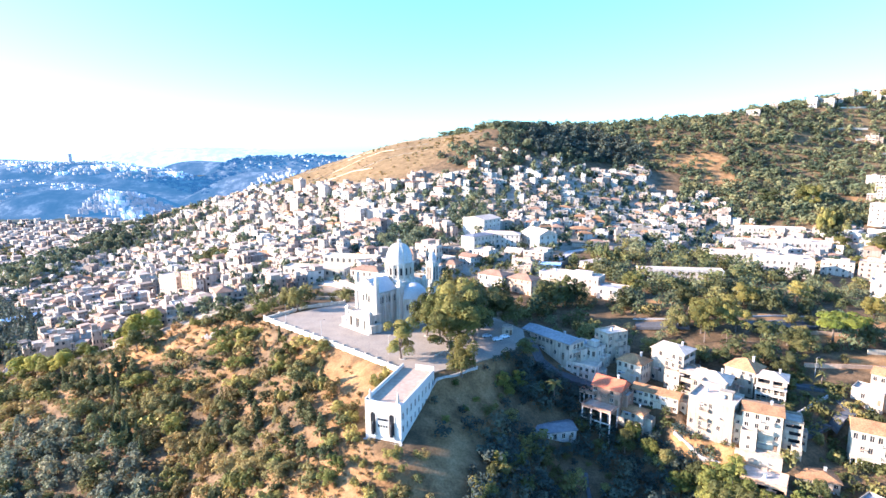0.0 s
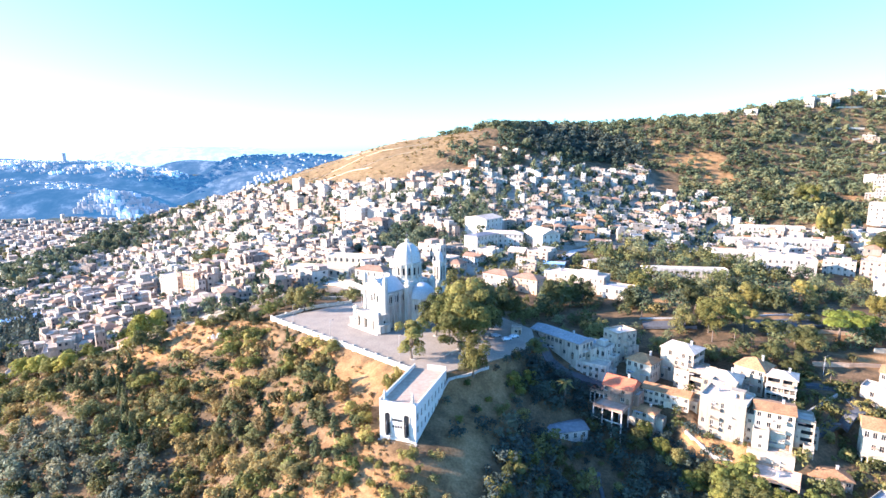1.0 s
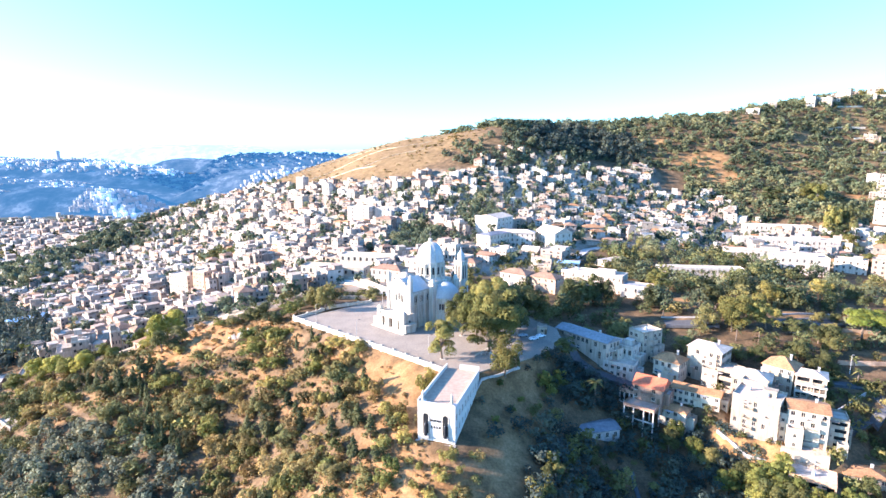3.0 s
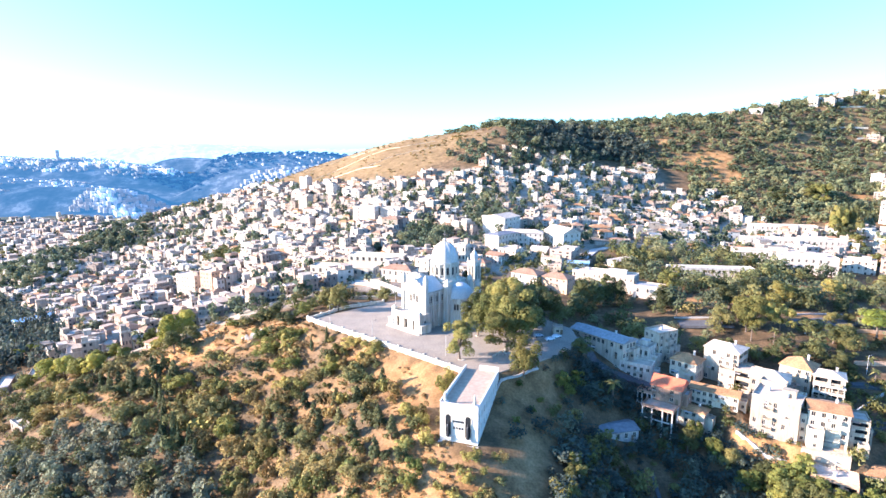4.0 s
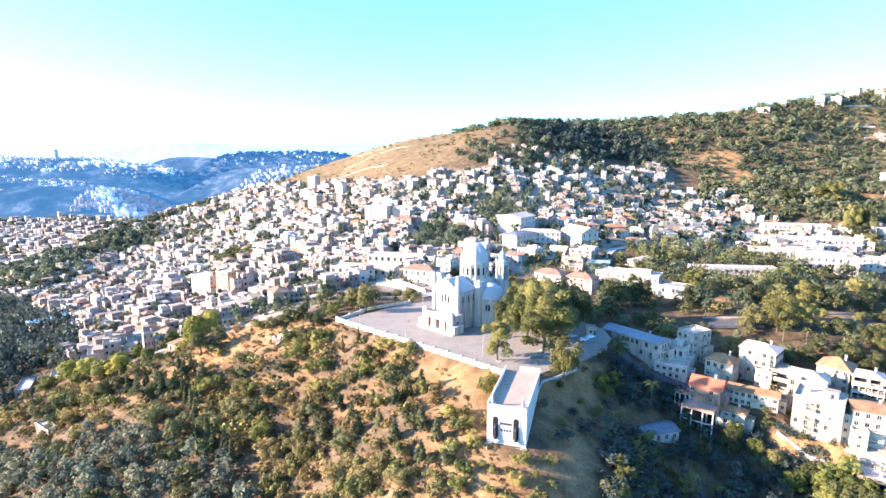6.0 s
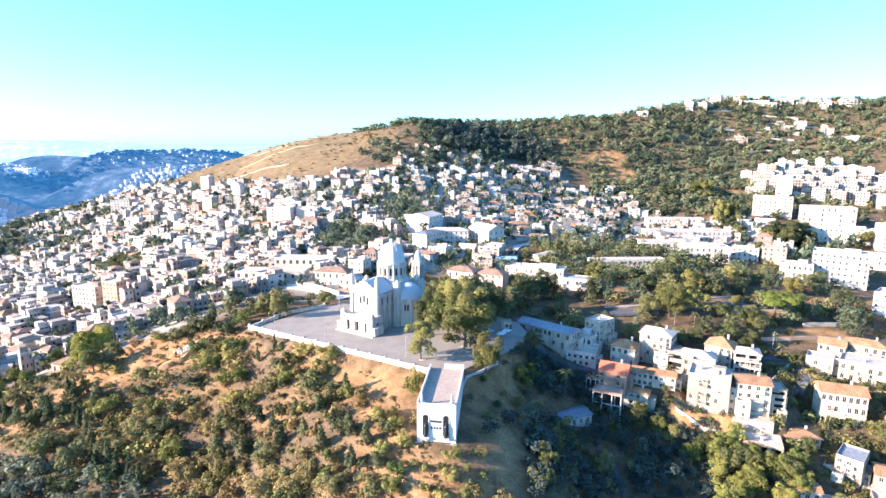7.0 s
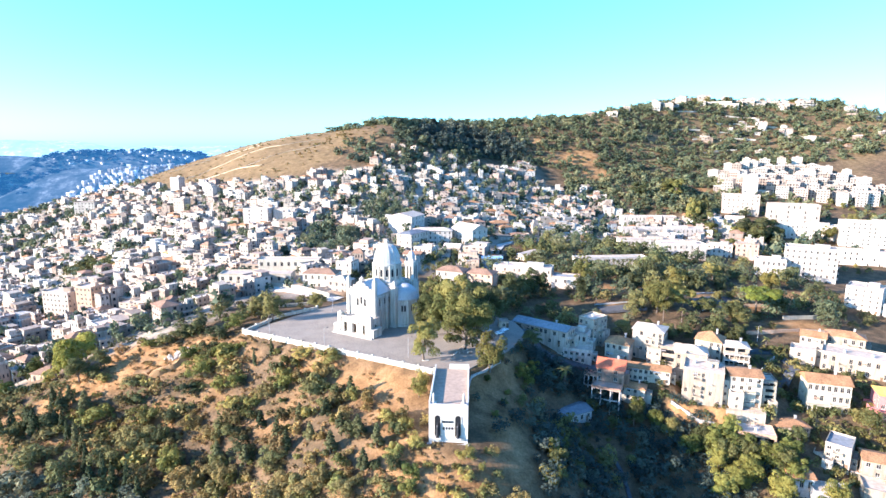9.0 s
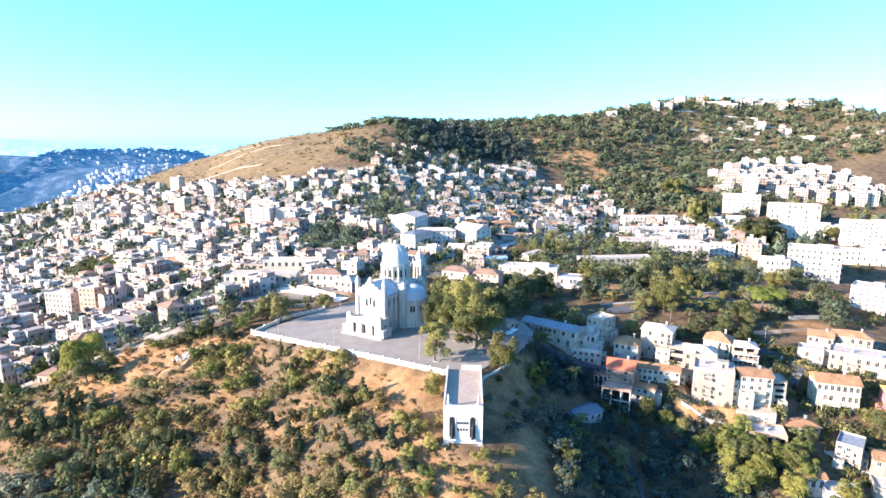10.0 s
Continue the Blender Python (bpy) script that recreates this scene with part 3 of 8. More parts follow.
def backdrop(name, x0, x1, y0, y1, step, mat, label):
    """The far hills, as a sheet of their own just over the ground."""
    X, Y = np.meshgrid(np.arange(x0, x1, step), np.arange(y0, y1, step))
    Z = land(X, Y) + 9 * smooth(0, 1, np.minimum(np.minimum(X - x0, x1 - step - X), np.minimum(Y - y0, y1 - step - Y)) / step / 3) - 1
    n, k = X.shape
    idx = np.arange(n * k).reshape(n, k)
    quads = np.stack([idx[:-1, :-1], idx[:-1, 1:], idx[1:, 1:], idx[1:, :-1]], -1).reshape(-1, 4)
    me = bpy.data.meshes.new(name)
    me.from_pydata(np.stack([X, Y, Z], -1).reshape(-1, 3).tolist(), [], quads.tolist())
    me.shade_smooth()
    me.materials.append(mat)
    tagged(new(name, me), label, "hills", kind="structure")


backdrop("backdrop_hills", -4200, -120, 1500, 3400, 34, M_FAR, "wooded hills with blue far haze in their colour")
backdrop("backdrop_mountains", -4600, 1500, 3900, 4900, 60, M_FARTHER, "mountains on the horizon, paled by a haze glow")


def ribbon(name, line, width, lift, mat, label, category, level=None):
    """A road or path laid along a line over the ground, with a thin edge."""
    pts = []
    for (ax, ay), (bx, by) in zip(line, line[1:]):
        n = max(1, int(math.hypot(bx - ax, by - ay) / 3))
        pts += [(ax + (bx - ax) * i / n, ay + (by - ay) * i / n) for i in range(n)]
    pts.append(line[-1])
    s, rows = Shape(), []
    for i, (x, y) in enumerate(pts):
        a, b = pts[max(0, i - 1)], pts[min(len(pts) - 1, i + 1)]
        d = math.hypot(b[0] - a[0], b[1] - a[1])
        nx, ny = (b[1] - a[1]) / d * width / 2, -(b[0] - a[0]) / d * width / 2
        z = (max(hill(x + nx, y + ny), hill(x - nx, y - ny), hill(x, y)) if level is None else level) + lift
        rows.append(((x - nx, y - ny), (x + nx, y + ny), z))
    for (a, b, z), (c, d, w) in zip(rows, rows[1:]):
        s.face([(*a, z), (*b, z), (*d, w), (*c, w)])
        s.face([(*b, z), (*b, z - 1.2), (*d, w - 1.2), (*d, w)])
        s.face([(*a, z - 1.2), (*a, z), (*c, w), (*c, w - 1.2)])
    return tagged(part(name, s, mat), label, category, kind="structure")


s = Shape()
s.prism(PLAZA, -1.5, 0.0)
tagged(part("pavement", s, M_ASPHALT), "grey asphalt forecourt round the basilica", "forecourt", kind="structure")
ribbon("road", [(24, 232), (36, 226), (46, 217), (62, 212), (70, 210)], 6, 0.25, M_ROAD, "narrow asphalt lane running down from the forecourt", "road")
ribbon("road", [(66, 146), (68, 130), (64, 112), (60, 95)], 3.2, 0.3, M_ROAD, "shaded asphalt lane down the ravine", "road")

# two courts laid as dark sheets, the shade on them put into the colour
ribbon("yard", [(148, 255), (165, 260), (182, 264)], 13, 0.12, M_ROAD, "asphalt court in the gardens, dark to stand for shade", "yard")
ribbon("yard", [(94, 261), (106, 258), (117, 255)], 9, 0.12, M_ROAD, "small court in the gardens, dark to stand for shade", "yard")
ribbon("yard", [(-84, 350), (-66, 334), (-50, 316), (-40, 306)], 10, 0.15, M_YARD, "pale concrete yard behind the forecourt", "yard")
for line in ([(-205, 850), (-168, 856), (-110, 830), (-70, 812), (-20, 806)], [(-190, 812), (-150, 780), (-118, 762), (-92, 742)], [(-150, 890), (-100, 862), (-50, 850), (0, 836)], [(-118, 762), (-70, 772), (-20, 765)], [(-230, 905), (-160, 905), (-100, 890)]):
    ribbon("path", line, 2.6, 0.12, M_TRACK, "pale earth track across the dry hill", "path")


# ---- the basilica ----
def arch_ring(w, h, n=8):
    """An arched outline (x, z), anticlockwise, w wide and h high, standing on z = 0."""
    r = w / 2
    return [(-r, 0), (r, 0)] + [(r * math.cos(math.pi * i / n), h - r + r * math.sin(math.pi * i / n)) for i in range(n + 1)]


ARCHES = {}


def arch_meshes(w, h, rim, out, glass):
    key = (round(w, 2), round(h, 2), rim, out, glass.name)
    if key not in ARCHES:
        inner, outer = arch_ring(w, h), arch_ring(w + 2 * rim, h + rim)
        f, g = Shape(), Shape()
        for i in range(1, len(inner)):
            j = (i + 1) % len(inner)
            if i == 0:
                continue
            a, b, c, d = inner[i], inner[j], outer[j], outer[i]
            f.face([(a[0], -out, a[1]), (d[0], -out, d[1]), (c[0], -out, c[1]), (b[0], -out, b[1])])
            f.face([(d[0], -out, d[1]), (d[0], 0.2, d[1]), (c[0], 0.2, c[1]), (c[0], -out, c[1])])
            f.face([(a[0], 0.2, a[1]), (a[0], -out, a[1]), (b[0], -out, b[1]), (b[0], 0.2, b[1])])
        f.box(-w / 2 - rim * 1.2, w / 2 + rim * 1.2, -out - 0.1, 0.1, -0.25, 0)
        g.face([(x, -0.03, z) for x, z in inner])
        g.face([(x, 0.12, z) for x, z in inner[::-1]])
        ARCHES[key] = f.mesh("surround", [M_STONE]), g.mesh("pane", [glass])
    return ARCHES[key]


def arch_window(parent, x, y, z, turn, w, h, rim=0.25, out=0.22, glass=None, name="window"):
    """A round-headed window on a wall that faces turn (0: towards -y)."""
    frame_mesh, pane_mesh = arch_meshes(w, h, rim, out, glass or M_PANE)
    win = part(name, frame_mesh, None, parent, m=pose(x, y, z, 0, 0, turn))
    part("pane", pane_mesh, None, win)
    return win


def basilica():
    root = thing("basilica", pose(-39.8, 239.0, 0, 0, 0, -44.7), "pale stone basilica with a domed crossing and a slim bell tower", "church")
    # steps and narthex
    s = Shape()
    for i in range(4):
        s.box(-13 + 0.4 * i, 13 - 0.4 * i, -3.2 + 0.5 * i, 3, 0.22 * i, 0.22 * (i + 1))
    part("steps", s, M_STONE, root)
    s = Shape()
    s.panel((-10.5, 0), (10.5, 0), 0.85, 9.2, [0.2, 0.5, 0.8], [(0.9, 6.3)], 2.3, 1.4, filled=False)
    s.panel((10.5, 0), (10.5, 8), 0, 9.2, [0.5], [(2.5, 6.5)], 1.4, 0.5, filled=False)
    s.panel((-10.5, 8), (-10.5, 0), 0, 9.2, [0.5], [(2.5, 6.5)], 1.4, 0.5, filled=False)
    s.face([(-10.5, 0, 9.2), (10.5, 0, 9.2), (10.5, 8, 9.2), (-10.5, 8, 9.2)])
    s.box(-10.8, 10.8, -0.3, 0.3, 9.0, 9.9)
    s.box(10.2, 10.8, 0.3, 8, 9.0, 9.9)
    s.box(-10.8, -10.2, 0.3, 8, 9.0, 9.9)
    s.box(-10.7, 10.7, -0.15, 0, 7.6, 7.9)
    for x in (-7.4, -2.1, 2.1, 7.4):
        s.box(x - 0.55, x + 0.55, -0.4, 0, 0.85, 7.6)
    part("narthex", s, M_STONE, root)
    for x in (-6.3, 0, 6.3):
        d = part("door", Shape_box(-1.15, 1.15, 1.2, 1.35, 0.9, 6.3), M_WOOD, root, "dark timber church door")
    for sx in (-1, 1):
        s = Shape()
        s.box(sx * 11.2 - 1.8, sx * 11.2 + 1.8, -1.2, 6.5, 0, 4.3)
        s.box(sx * 11.2 - 2.0, sx * 11.2 + 2.0, -1.4, 6.7, 4.3, 4.8)
        part("corner_block", s, M_STONE, root)
        arch_window(root, sx * 10.5, 4, 2.5, 90 * sx, 1.4, 4.0, 0.3)
        s = Shape()
        s.prism([(sx * 9.6 - 1.2, -0.6), (sx * 9.6 + 1.2, -0.6), (sx * 9.6 + 1.2, 1.8), (sx * 9.6 - 1.2, 1.8)], 0.85, 11.0)
        s.prism([(sx * 9.6 - 1.4, -0.8), (sx * 9.6 + 1.4, -0.8), (sx * 9.6 + 1.4, 2.0), (sx * 9.6 - 1.4, 2.0)], 11.0, 12.4, inset=0.9)
        part("pinnacle", s, M_STONE, root)
    # narthex proportions
    for o in root.children:
        o.matrix_basis = pose(0, 2.2, 0) @ Matrix.Diagonal((0.83, 0.8, 0.78, 1)) @ o.matrix_basis
    front = set(root.children)
    # nave
    s = Shape()
    ring = [(-8.5, 0), (8.5, 0), (8.5, 17), (0, 21.5), (-8.5, 17)]
    s.face([(x, 6, z) for x, z in ring])
    s.face([(x, 19.5, z) for x, z in ring[::-1]])
    s.face([(8.5, 6, 0), (8.5, 19.5, 0), (8.5, 19.5, 17), (8.5, 6, 17)])
    s.face([(-8.5, 19.5, 0), (-8.5, 6, 0), (-8.5, 6, 17), (-8.5, 19.5, 17)])
    for sx in (-1, 1):
        for y in (7.4, 11.4, 15.4):
            part("pilaster", Shape_box(sx * 8.9 - 0.55, sx * 8.9 + 0.55, y - 0.6, y + 0.6, 0, 15.6), M_STONE, root)
        part("cornice", Shape_box(sx * 8.8 - 0.5, sx * 8.8 + 0.5, 6, 19.5, 15.6, 16.2), M_STONE, root)
        part("string_course", Shape_box(sx * 8.75 - 0.5, sx * 8.75 + 0.5, 6, 19.5, 10.4, 10.7), M_STONE, root)
    part("nave", s, M_STONE, root)
    s = Shape()
    for sx in (-1, 1):
        a = [(sx * 9.3, 16.75), (0, 21.7), (0, 22.0), (sx * 9.3, 17.05)]
        if sx < 0:
            a = a[::-1]
        s.face([(x, 6.2, z) for x, z in a])
        s.face([(x, 19.5, z) for x, z in a[::-1]])
        for (x0, z0), (x1, z1) in zip(a, a[1:] + a[:1]):
            s.face([(x0, 6.2, z0), (x0, 19.5, z0), (x1, 19.5, z1), (x1, 6.2, z1)])
    part("roof", s, M_DOME, root, "pale grey nave roof")
    s = Shape()
    for i in range(9):
        a, b = -9.2 + i * 2.045, -9.2 + (i + 1) * 2.045
        top = 22.4 - abs((a + b) / 2) * 0.52
        s.box(a, b, 5.5, 6.2, 16.2, top)
        s.box(a + 0.3, b - 0.3, 5.4, 6.3, top, top + 0.5)
    part("gable_parapet", s, M_STONE, root)
    for sx in (-1, 1):
        s = Shape()
        s.round(sx * 8.6, 6.3, 1.25, 0, 21.5, 8)
        s.round(sx * 8.6, 6.3, 1.5, 21.5, 22.1, 8)
        s.lathe(sx * 8.6, 6.3, [(1.3, 22.1), (1.2, 22.9), (0.8, 23.8), (0.0, 25.0)], 8)
        part("turret", s, M_STONE, root)
    for x in (-2.4, 0, 2.4):
        arch_window(root, x, 6, 11.6 + (0.8 if x == 0 else 0), 0, 1.3, 3.4)
    for sx in (-1, 1):
        for y in (9.4, 13.4, 17.2):
            for k in (-0.75, 0.75):
                arch_window(root, sx * 8.5, y + k, 11.6, 90 * sx, 0.8, 3.0, 0.15)
    for o in root.children:
        if o not in front:
            o.matrix_basis = pose(0, 19.5, 0) @ Matrix.Diagonal((0.82, 0.9, 1, 1)) @ pose(0, -19.5, 0) @ o.matrix_basis
    # crossing, lobes and piers
    s = Shape()
    s.box(-8.6, 8.6, 19.5, 35, 0, 18.2)
    s.box(-8.9, 8.9, 19.3, 35.2, 17.4, 17.9)
    s.box(-7.4, 7.4, 20.2, 34.4, 18.2, 19.4)
    part("crossing", s, M_STONE, root)
    for x, y, a in ((8.6, 27.2, -90), (-8.6, 27.2, 90), (0, 35, 0)):
        s = Shape()
        a0 = radians(a)
        s.lathe(x, y, [(7.4, 0), (7.4, 0.9), (7.1, 1.0), (7.1, 11.8), (7.5, 11.9), (7.5, 12.5), (7.2, 12.6)], 20, a0, a0 + math.pi)
        part("apse", s, M_STONE, root, soft=True)
        s = Shape()
        s.lathe(x, y, [(7.25, 12.5), (6.9, 14.2), (5.9, 16.1), (4.2, 17.7), (2.2, 18.5), (0, 18.8)], 20, a0, a0 + math.pi)
        part("half_dome", s, M_DOME, root, "bluish grey half dome", soft=True)
        for k in (-54, -18, 18, 54):
            t = a0 + math.pi / 2 + radians(k)
            for j in (-5, 5):
                u = t + radians(j)
                arch_window(root, x + 7.1 * math.cos(u), y + 7.1 * math.sin(u), 7.2, math.degrees(u) + 90, 0.8, 2.8, 0.14)
        for k in (-72, -36, 0, 36, 72):
            t = a0 + math.pi / 2 + radians(k)
            p = Shape()
            p.round(0, 0, 0.45, 0, 11.8, 8)
            part("half_column", p, M_STONE, root, m=pose(x + 7.15 * math.cos(t), y + 7.15 * math.sin(t), 0))
    for x, y in ((9.0, 19.6), (-9.0, 19.6), (9.0, 34.8), (-9.0, 34.8)):
        s = Shape()
        s.box(x - 1.3, x + 1.3, y - 1.3, y + 1.3, 0, 18.4)
        s.box(x - 1.6, x + 1.6, y - 1.6, y + 1.6, 0, 1.0)
        s.box(x - 1.5, x + 1.5, y - 1.5, y + 1.5, 18.4, 18.9)
        s.lathe(x, y, [(1.3, 18.9), (1.2, 19.9), (0.7, 20.8), (0, 21.4)], 8)
        part("pier", s, M_STONE, root)
    # drum, dome, lantern and cross
    cx, cy = 0, 27.2
    s = Shape()
    s.round(cx, cy, 7.3, 19.2, 20.6, 16, 7.0)
    s.round(cx, cy, 6.4, 20.6, 27.0, 32)
    s.round(cx, cy, 6.8, 26.8, 27.6, 32)
    part("drum", s, M_STONE, root)
    for k in range(16):
        t = 2 * math.pi * (k + 0.5) / 16
        arch_window(root, cx + 6.37 * math.cos(t), cy + 6.37 * math.sin(t), 22.0, math.degrees(t) + 90, 1.1, 3.5, 0.18, 0.3)
        t = 2 * math.pi * k / 16
        p = Shape()
        p.round(0, 0, 0.38, 20.6, 26.8, 8)
        part("half_column", p, M_STONE, root, m=pose(cx + 6.5 * math.cos(t), cy + 6.5 * math.sin(t), 0))
    s = Shape()
    prof = [(6.2 * math.cos(a) ** 0.8, 27.6 + 8.8 * math.sin(a)) for a in [math.pi / 2 * i / 14 for i in range(14)]] + [(0.9, 36.35)]
    s.lathe(cx, cy, prof, 32)
    part("dome", s, M_DOME, root, "smooth pale grey dome", soft=True)
    for k in range(16):
        t = 2 * math.pi * k / 16
        s = Shape()
        for (r0, z0), (r1, z1) in zip(prof, prof[1:]):
            s.tube((cx + r0 * math.cos(t), cy + r0 * math.sin(t), z0), (cx + r1 * math.cos(t), cy + r1 * math.sin(t), z1), 0.13, 0.13, 5)
        part("rib", s, M_STONE, root)
    s = Shape()
    s.lathe(cx, cy, [(1.2, 36.1), (1.2, 36.6), (0.9, 36.7), (0.9, 37.5), (1.1, 37.6), (0.7, 38.0), (0, 38.4)], 12)
    part("lantern", s, M_STONE, root)
    s = Shape()
    s.box(cx - 0.14, cx + 0.14, cy - 0.14, cy + 0.14, 38.3, 41.4)
    s.box(cx - 1.0, cx + 1.0, cy - 0.13, cy + 0.13, 39.9, 40.2)
    part("cross", s, M_IRON, root, "dark metal cross")
    # bell tower behind the choir
    bx, by = -1.0, 50.0
    s = Shape()
    s.box(bx - 2.6, bx + 2.6, by - 2.6, by + 2.6, 0, 13)
    s.box(bx - 2.8, bx + 2.8, by - 2.8, by + 2.8, 12.6, 13.2)
    s.box(bx - 2.3, bx + 2.3, by - 2.3, by + 2.3, 13.2, 23.6)
    s.box(bx - 2.6, bx + 2.6, by - 2.6, by + 2.6, 23.4, 24.1)
    for dx in (-1, 1):
        for dy in (-1, 1):
            s.lathe(bx + 2.2 * dx, by + 2.2 * dy, [(0.45, 24.1), (0.4, 25.0), (0, 26.2)], 6)
    part("bell_tower", s, M_STONE, root)
    for k in range(4):
        t = math.pi / 2 * k
        for off in (-0.85, 0.85):
            arch_window(root, bx + 2.29 * math.sin(t) + off * math.cos(t), by - 2.29 * math.cos(t) + off * math.sin(t), 15.0, math.degrees(t), 0.8, 7.0, 0.16)
    s = Shape()
    s.lathe(bx, by, [(1.75, 24.1), (1.75, 25.6), (1.95, 25.7), (1.6, 27.4), (0.9, 28.7), (0.25, 29.3), (0.2, 30.6), (0, 30.9)], 16)
    part("tower_cap", s, M_DOME, root, "small pale dome of the bell tower", soft=True)
    return root


def Shape_box(*a):
    s = Shape()
    s.box(*a)
    return s


basilica()


# ---- the long chapel house below the forecourt ----
def chapel():
    root = thing("chapel", pose(-18.7, 161.4, 0, 0, 0, -18.7), "white rendered chapel house with a flat terrace roof on the slope", "chapel")
    w, L, z0, z1 = 6.1, 30.5, -13.5, 1.3
    s = Shape()
    s.panel((-w, 0), (w, 0), z0, z1, [], [], 1)
    cols = spread(9)
    s.panel((w, 0), (w + 0.0, L), z0, z1, cols, [(-7.6, -5.4), (-3.4, -1.0)], 1.1, 0.3)
    s.panel((-w, L), (-w, 0), z0, z1, [], [], 1)
    s.face([(w, L, z0), (-w, L, z0), (-w, L, z1), (w, L, z1)])
    part("wall", s, [M_CHAPEL, M_PANE], root)
    part("roof", Shape_box(-w + 0.35, w - 0.35, 0.35, L - 0.35, z1 - 0.4, z1 + 0.15), M_PINKROOF, root, "pinkish grey flat terrace roof")
    for a in ((-w, -w + 0.35, 0, L), (w - 0.35, w, 0, L), (-w + 0.35, w - 0.35, 0, 0.35)):
        h = 1.45 if a[0] < 0 and a[1] < 0 else (0.9 if a[3] < 1 else 0.7)
        q = Shape_box(*a, z1 + 0.0, z1 + h)
        q.box(a[0] - 0.06, a[1] + 0.06, a[2] - 0.06, a[3] + 0.06, z1 + h, z1 + h + 0.12)
        part("parapet", q, M_CHAPEL, root)
    q = Shape_box(-1.0, w, L - 0.5, L, z1, z1 + 1.9)
    part("parapet", q, M_CHAPEL, root)
    for x in (-3.35, 3.0):
        arch_window(root, x, 0, -8.2, 0, 1.7, 6.8, 0.3, 0.15, M_PANE)
        q = Shape()
        q.box(x - 1.1, x + 1.1, -1.0, 0, -9.0, -8.5)
        part("ledge", q, M_CHAPEL, root)
    for z, n, h, ww in ((-3.9, 7, 0.75, 0.34), (-6.1, 4, 0.8, 0.5)):
        for k in range(n):
            x = -0.15 + (k - (n - 1) / 2) * (3.6 / n)
            part("letter_bar", Shape_box(x - ww / 2, x + ww / 2, -0.09, 0, z, z + h), M_IRON, root)
    part("plinth", Shape_box(-w - 0.5, w + 0.4, -0.8, -0.02, z0, -10.6), M_CONC, root)
    for x in (-4.7, 4.7):
        s = Shape()
        s.box(x - 0.9, x + 0.9, 0.2, 1.8, z1 + 0.15, z1 + 1.0)
        part("pedestal", s, M_CHAPEL, root)
    return root


chapel()


def statue(x, y, z, h, label, mat=None):
    s = Shape()
    s.lathe(0, 0, [(0.55, 0), (0.5, 0.12 * h), (0.42, 0.3 * h), (0.36, 0.5 * h), (0.42, 0.66 * h), (0.38, 0.76 * h), (0.16, 0.82 * h), (0.2, 0.88 * h), (0.19, 0.95 * h), (0, h)], 10)
    ob = part("statue", s, mat or M_STONE, None, soft=True, m=pose(x, y, z))
    return tagged(ob, label, "statue")


# ---- the forecourt's parapet ----
def parapet(line, h, label):
    for (ax, ay), (bx, by) in zip(line, line[1:]):
        L = math.hypot(bx - ax, by - ay)
        root = thing("parapet_wall", pose(ax, ay, 0, 0, 0, math.degrees(math.atan2(by - ay, bx - ax))), label, "wall", "forecourt walls")
        low = -max(0.0, -min(hill(ax + (bx - ax) * k / 8, ay + (by - ay) * k / 8) for k in range(9))) - 2.5
        s = Shape_box(0, L, -0.25, 0.25, low, h - 0.15)
        part("wall", s, M_WALLW, root)
        part("coping", Shape_box(0.02, L - 0.02, -0.36, 0.36, h - 0.15, h), M_WALLW, root)
        n = max(2, int(L / 6.5))
        post = Shape_box(-0.45, 0.45, -0.42, 0.42, low + 0.5, h + 0.35)
        post.prism([(-0.5, -0.5), (0.5, -0.5), (0.5, 0.5), (-0.5, 0.5)], h + 0.35, h + 0.6, inset=0.5)
        me = post.mesh("post", [M_WALLW])
        for i in range(n + 1):
            part("post", me, None, root, m=pose(L * i / n, 0, 0))


parapet([(-85, 255.3), (-66, 238), (-45.3, 219.2), (-30, 205), (-15.4, 191.2)], 1.5, "pale rendered parapet wall with square posts round the forecourt")
parapet([(-52, 284.4), (-70, 275), (-85, 255.3)], 1.1, "low pale parapet wall at the back of the forecourt")

# ---- trees and scrub ----
def leaf_cloud(rng, lobes, count, size, shell=0.8, flat=0.0):
    """Leaf sprays as small three-cornered blades on and in a crown of lobes (x, y, z, rx, rz). Returns corner points (n, 3, 3)."""
    lob = np.array(lobes, float)
    w = lob[:, 3] ** 2
    pick = rng.choice(len(lob), count, p=w / w.sum())
    d = rng.normal(size=(count, 3))
    d /= np.linalg.norm(d, axis=1)[:, None]
    d[:, 2] = np.where(d[:, 2] < -0.45, -d[:, 2], d[:, 2])
    r = shell + (1.06 - shell) * rng.random(count) ** 0.6
    L = lob[pick]
    c = L[:, :3] + d * r[:, None] * np.c_[L[:, 3], L[:, 3], L[:, 4]]
    n = d + rng.normal(size=(count, 3)) * 0.3
    n[:, 2] += flat
    n /= np.linalg.norm(n, axis=1)[:, None]
    a = np.cross(n, rng.normal(size=(count, 3)))
    a /= np.linalg.norm(a, axis=1)[:, None]
    b = np.cross(n, a)
    sz = size * (0.6 + 0.8 * rng.random(count))[:, None] / 2
    k = 0.65 + 0.35 * rng.random((count, 1))
    sz = sz * 1.22
    return np.stack([c - a * sz - b * sz * k * 0.8, c + a * sz - b * sz * k * (0.3 + 0.6 * rng.random((count, 1))), c + a * sz * (rng.random((count, 1)) - 0.5) + b * sz * k * 1.1], 1)


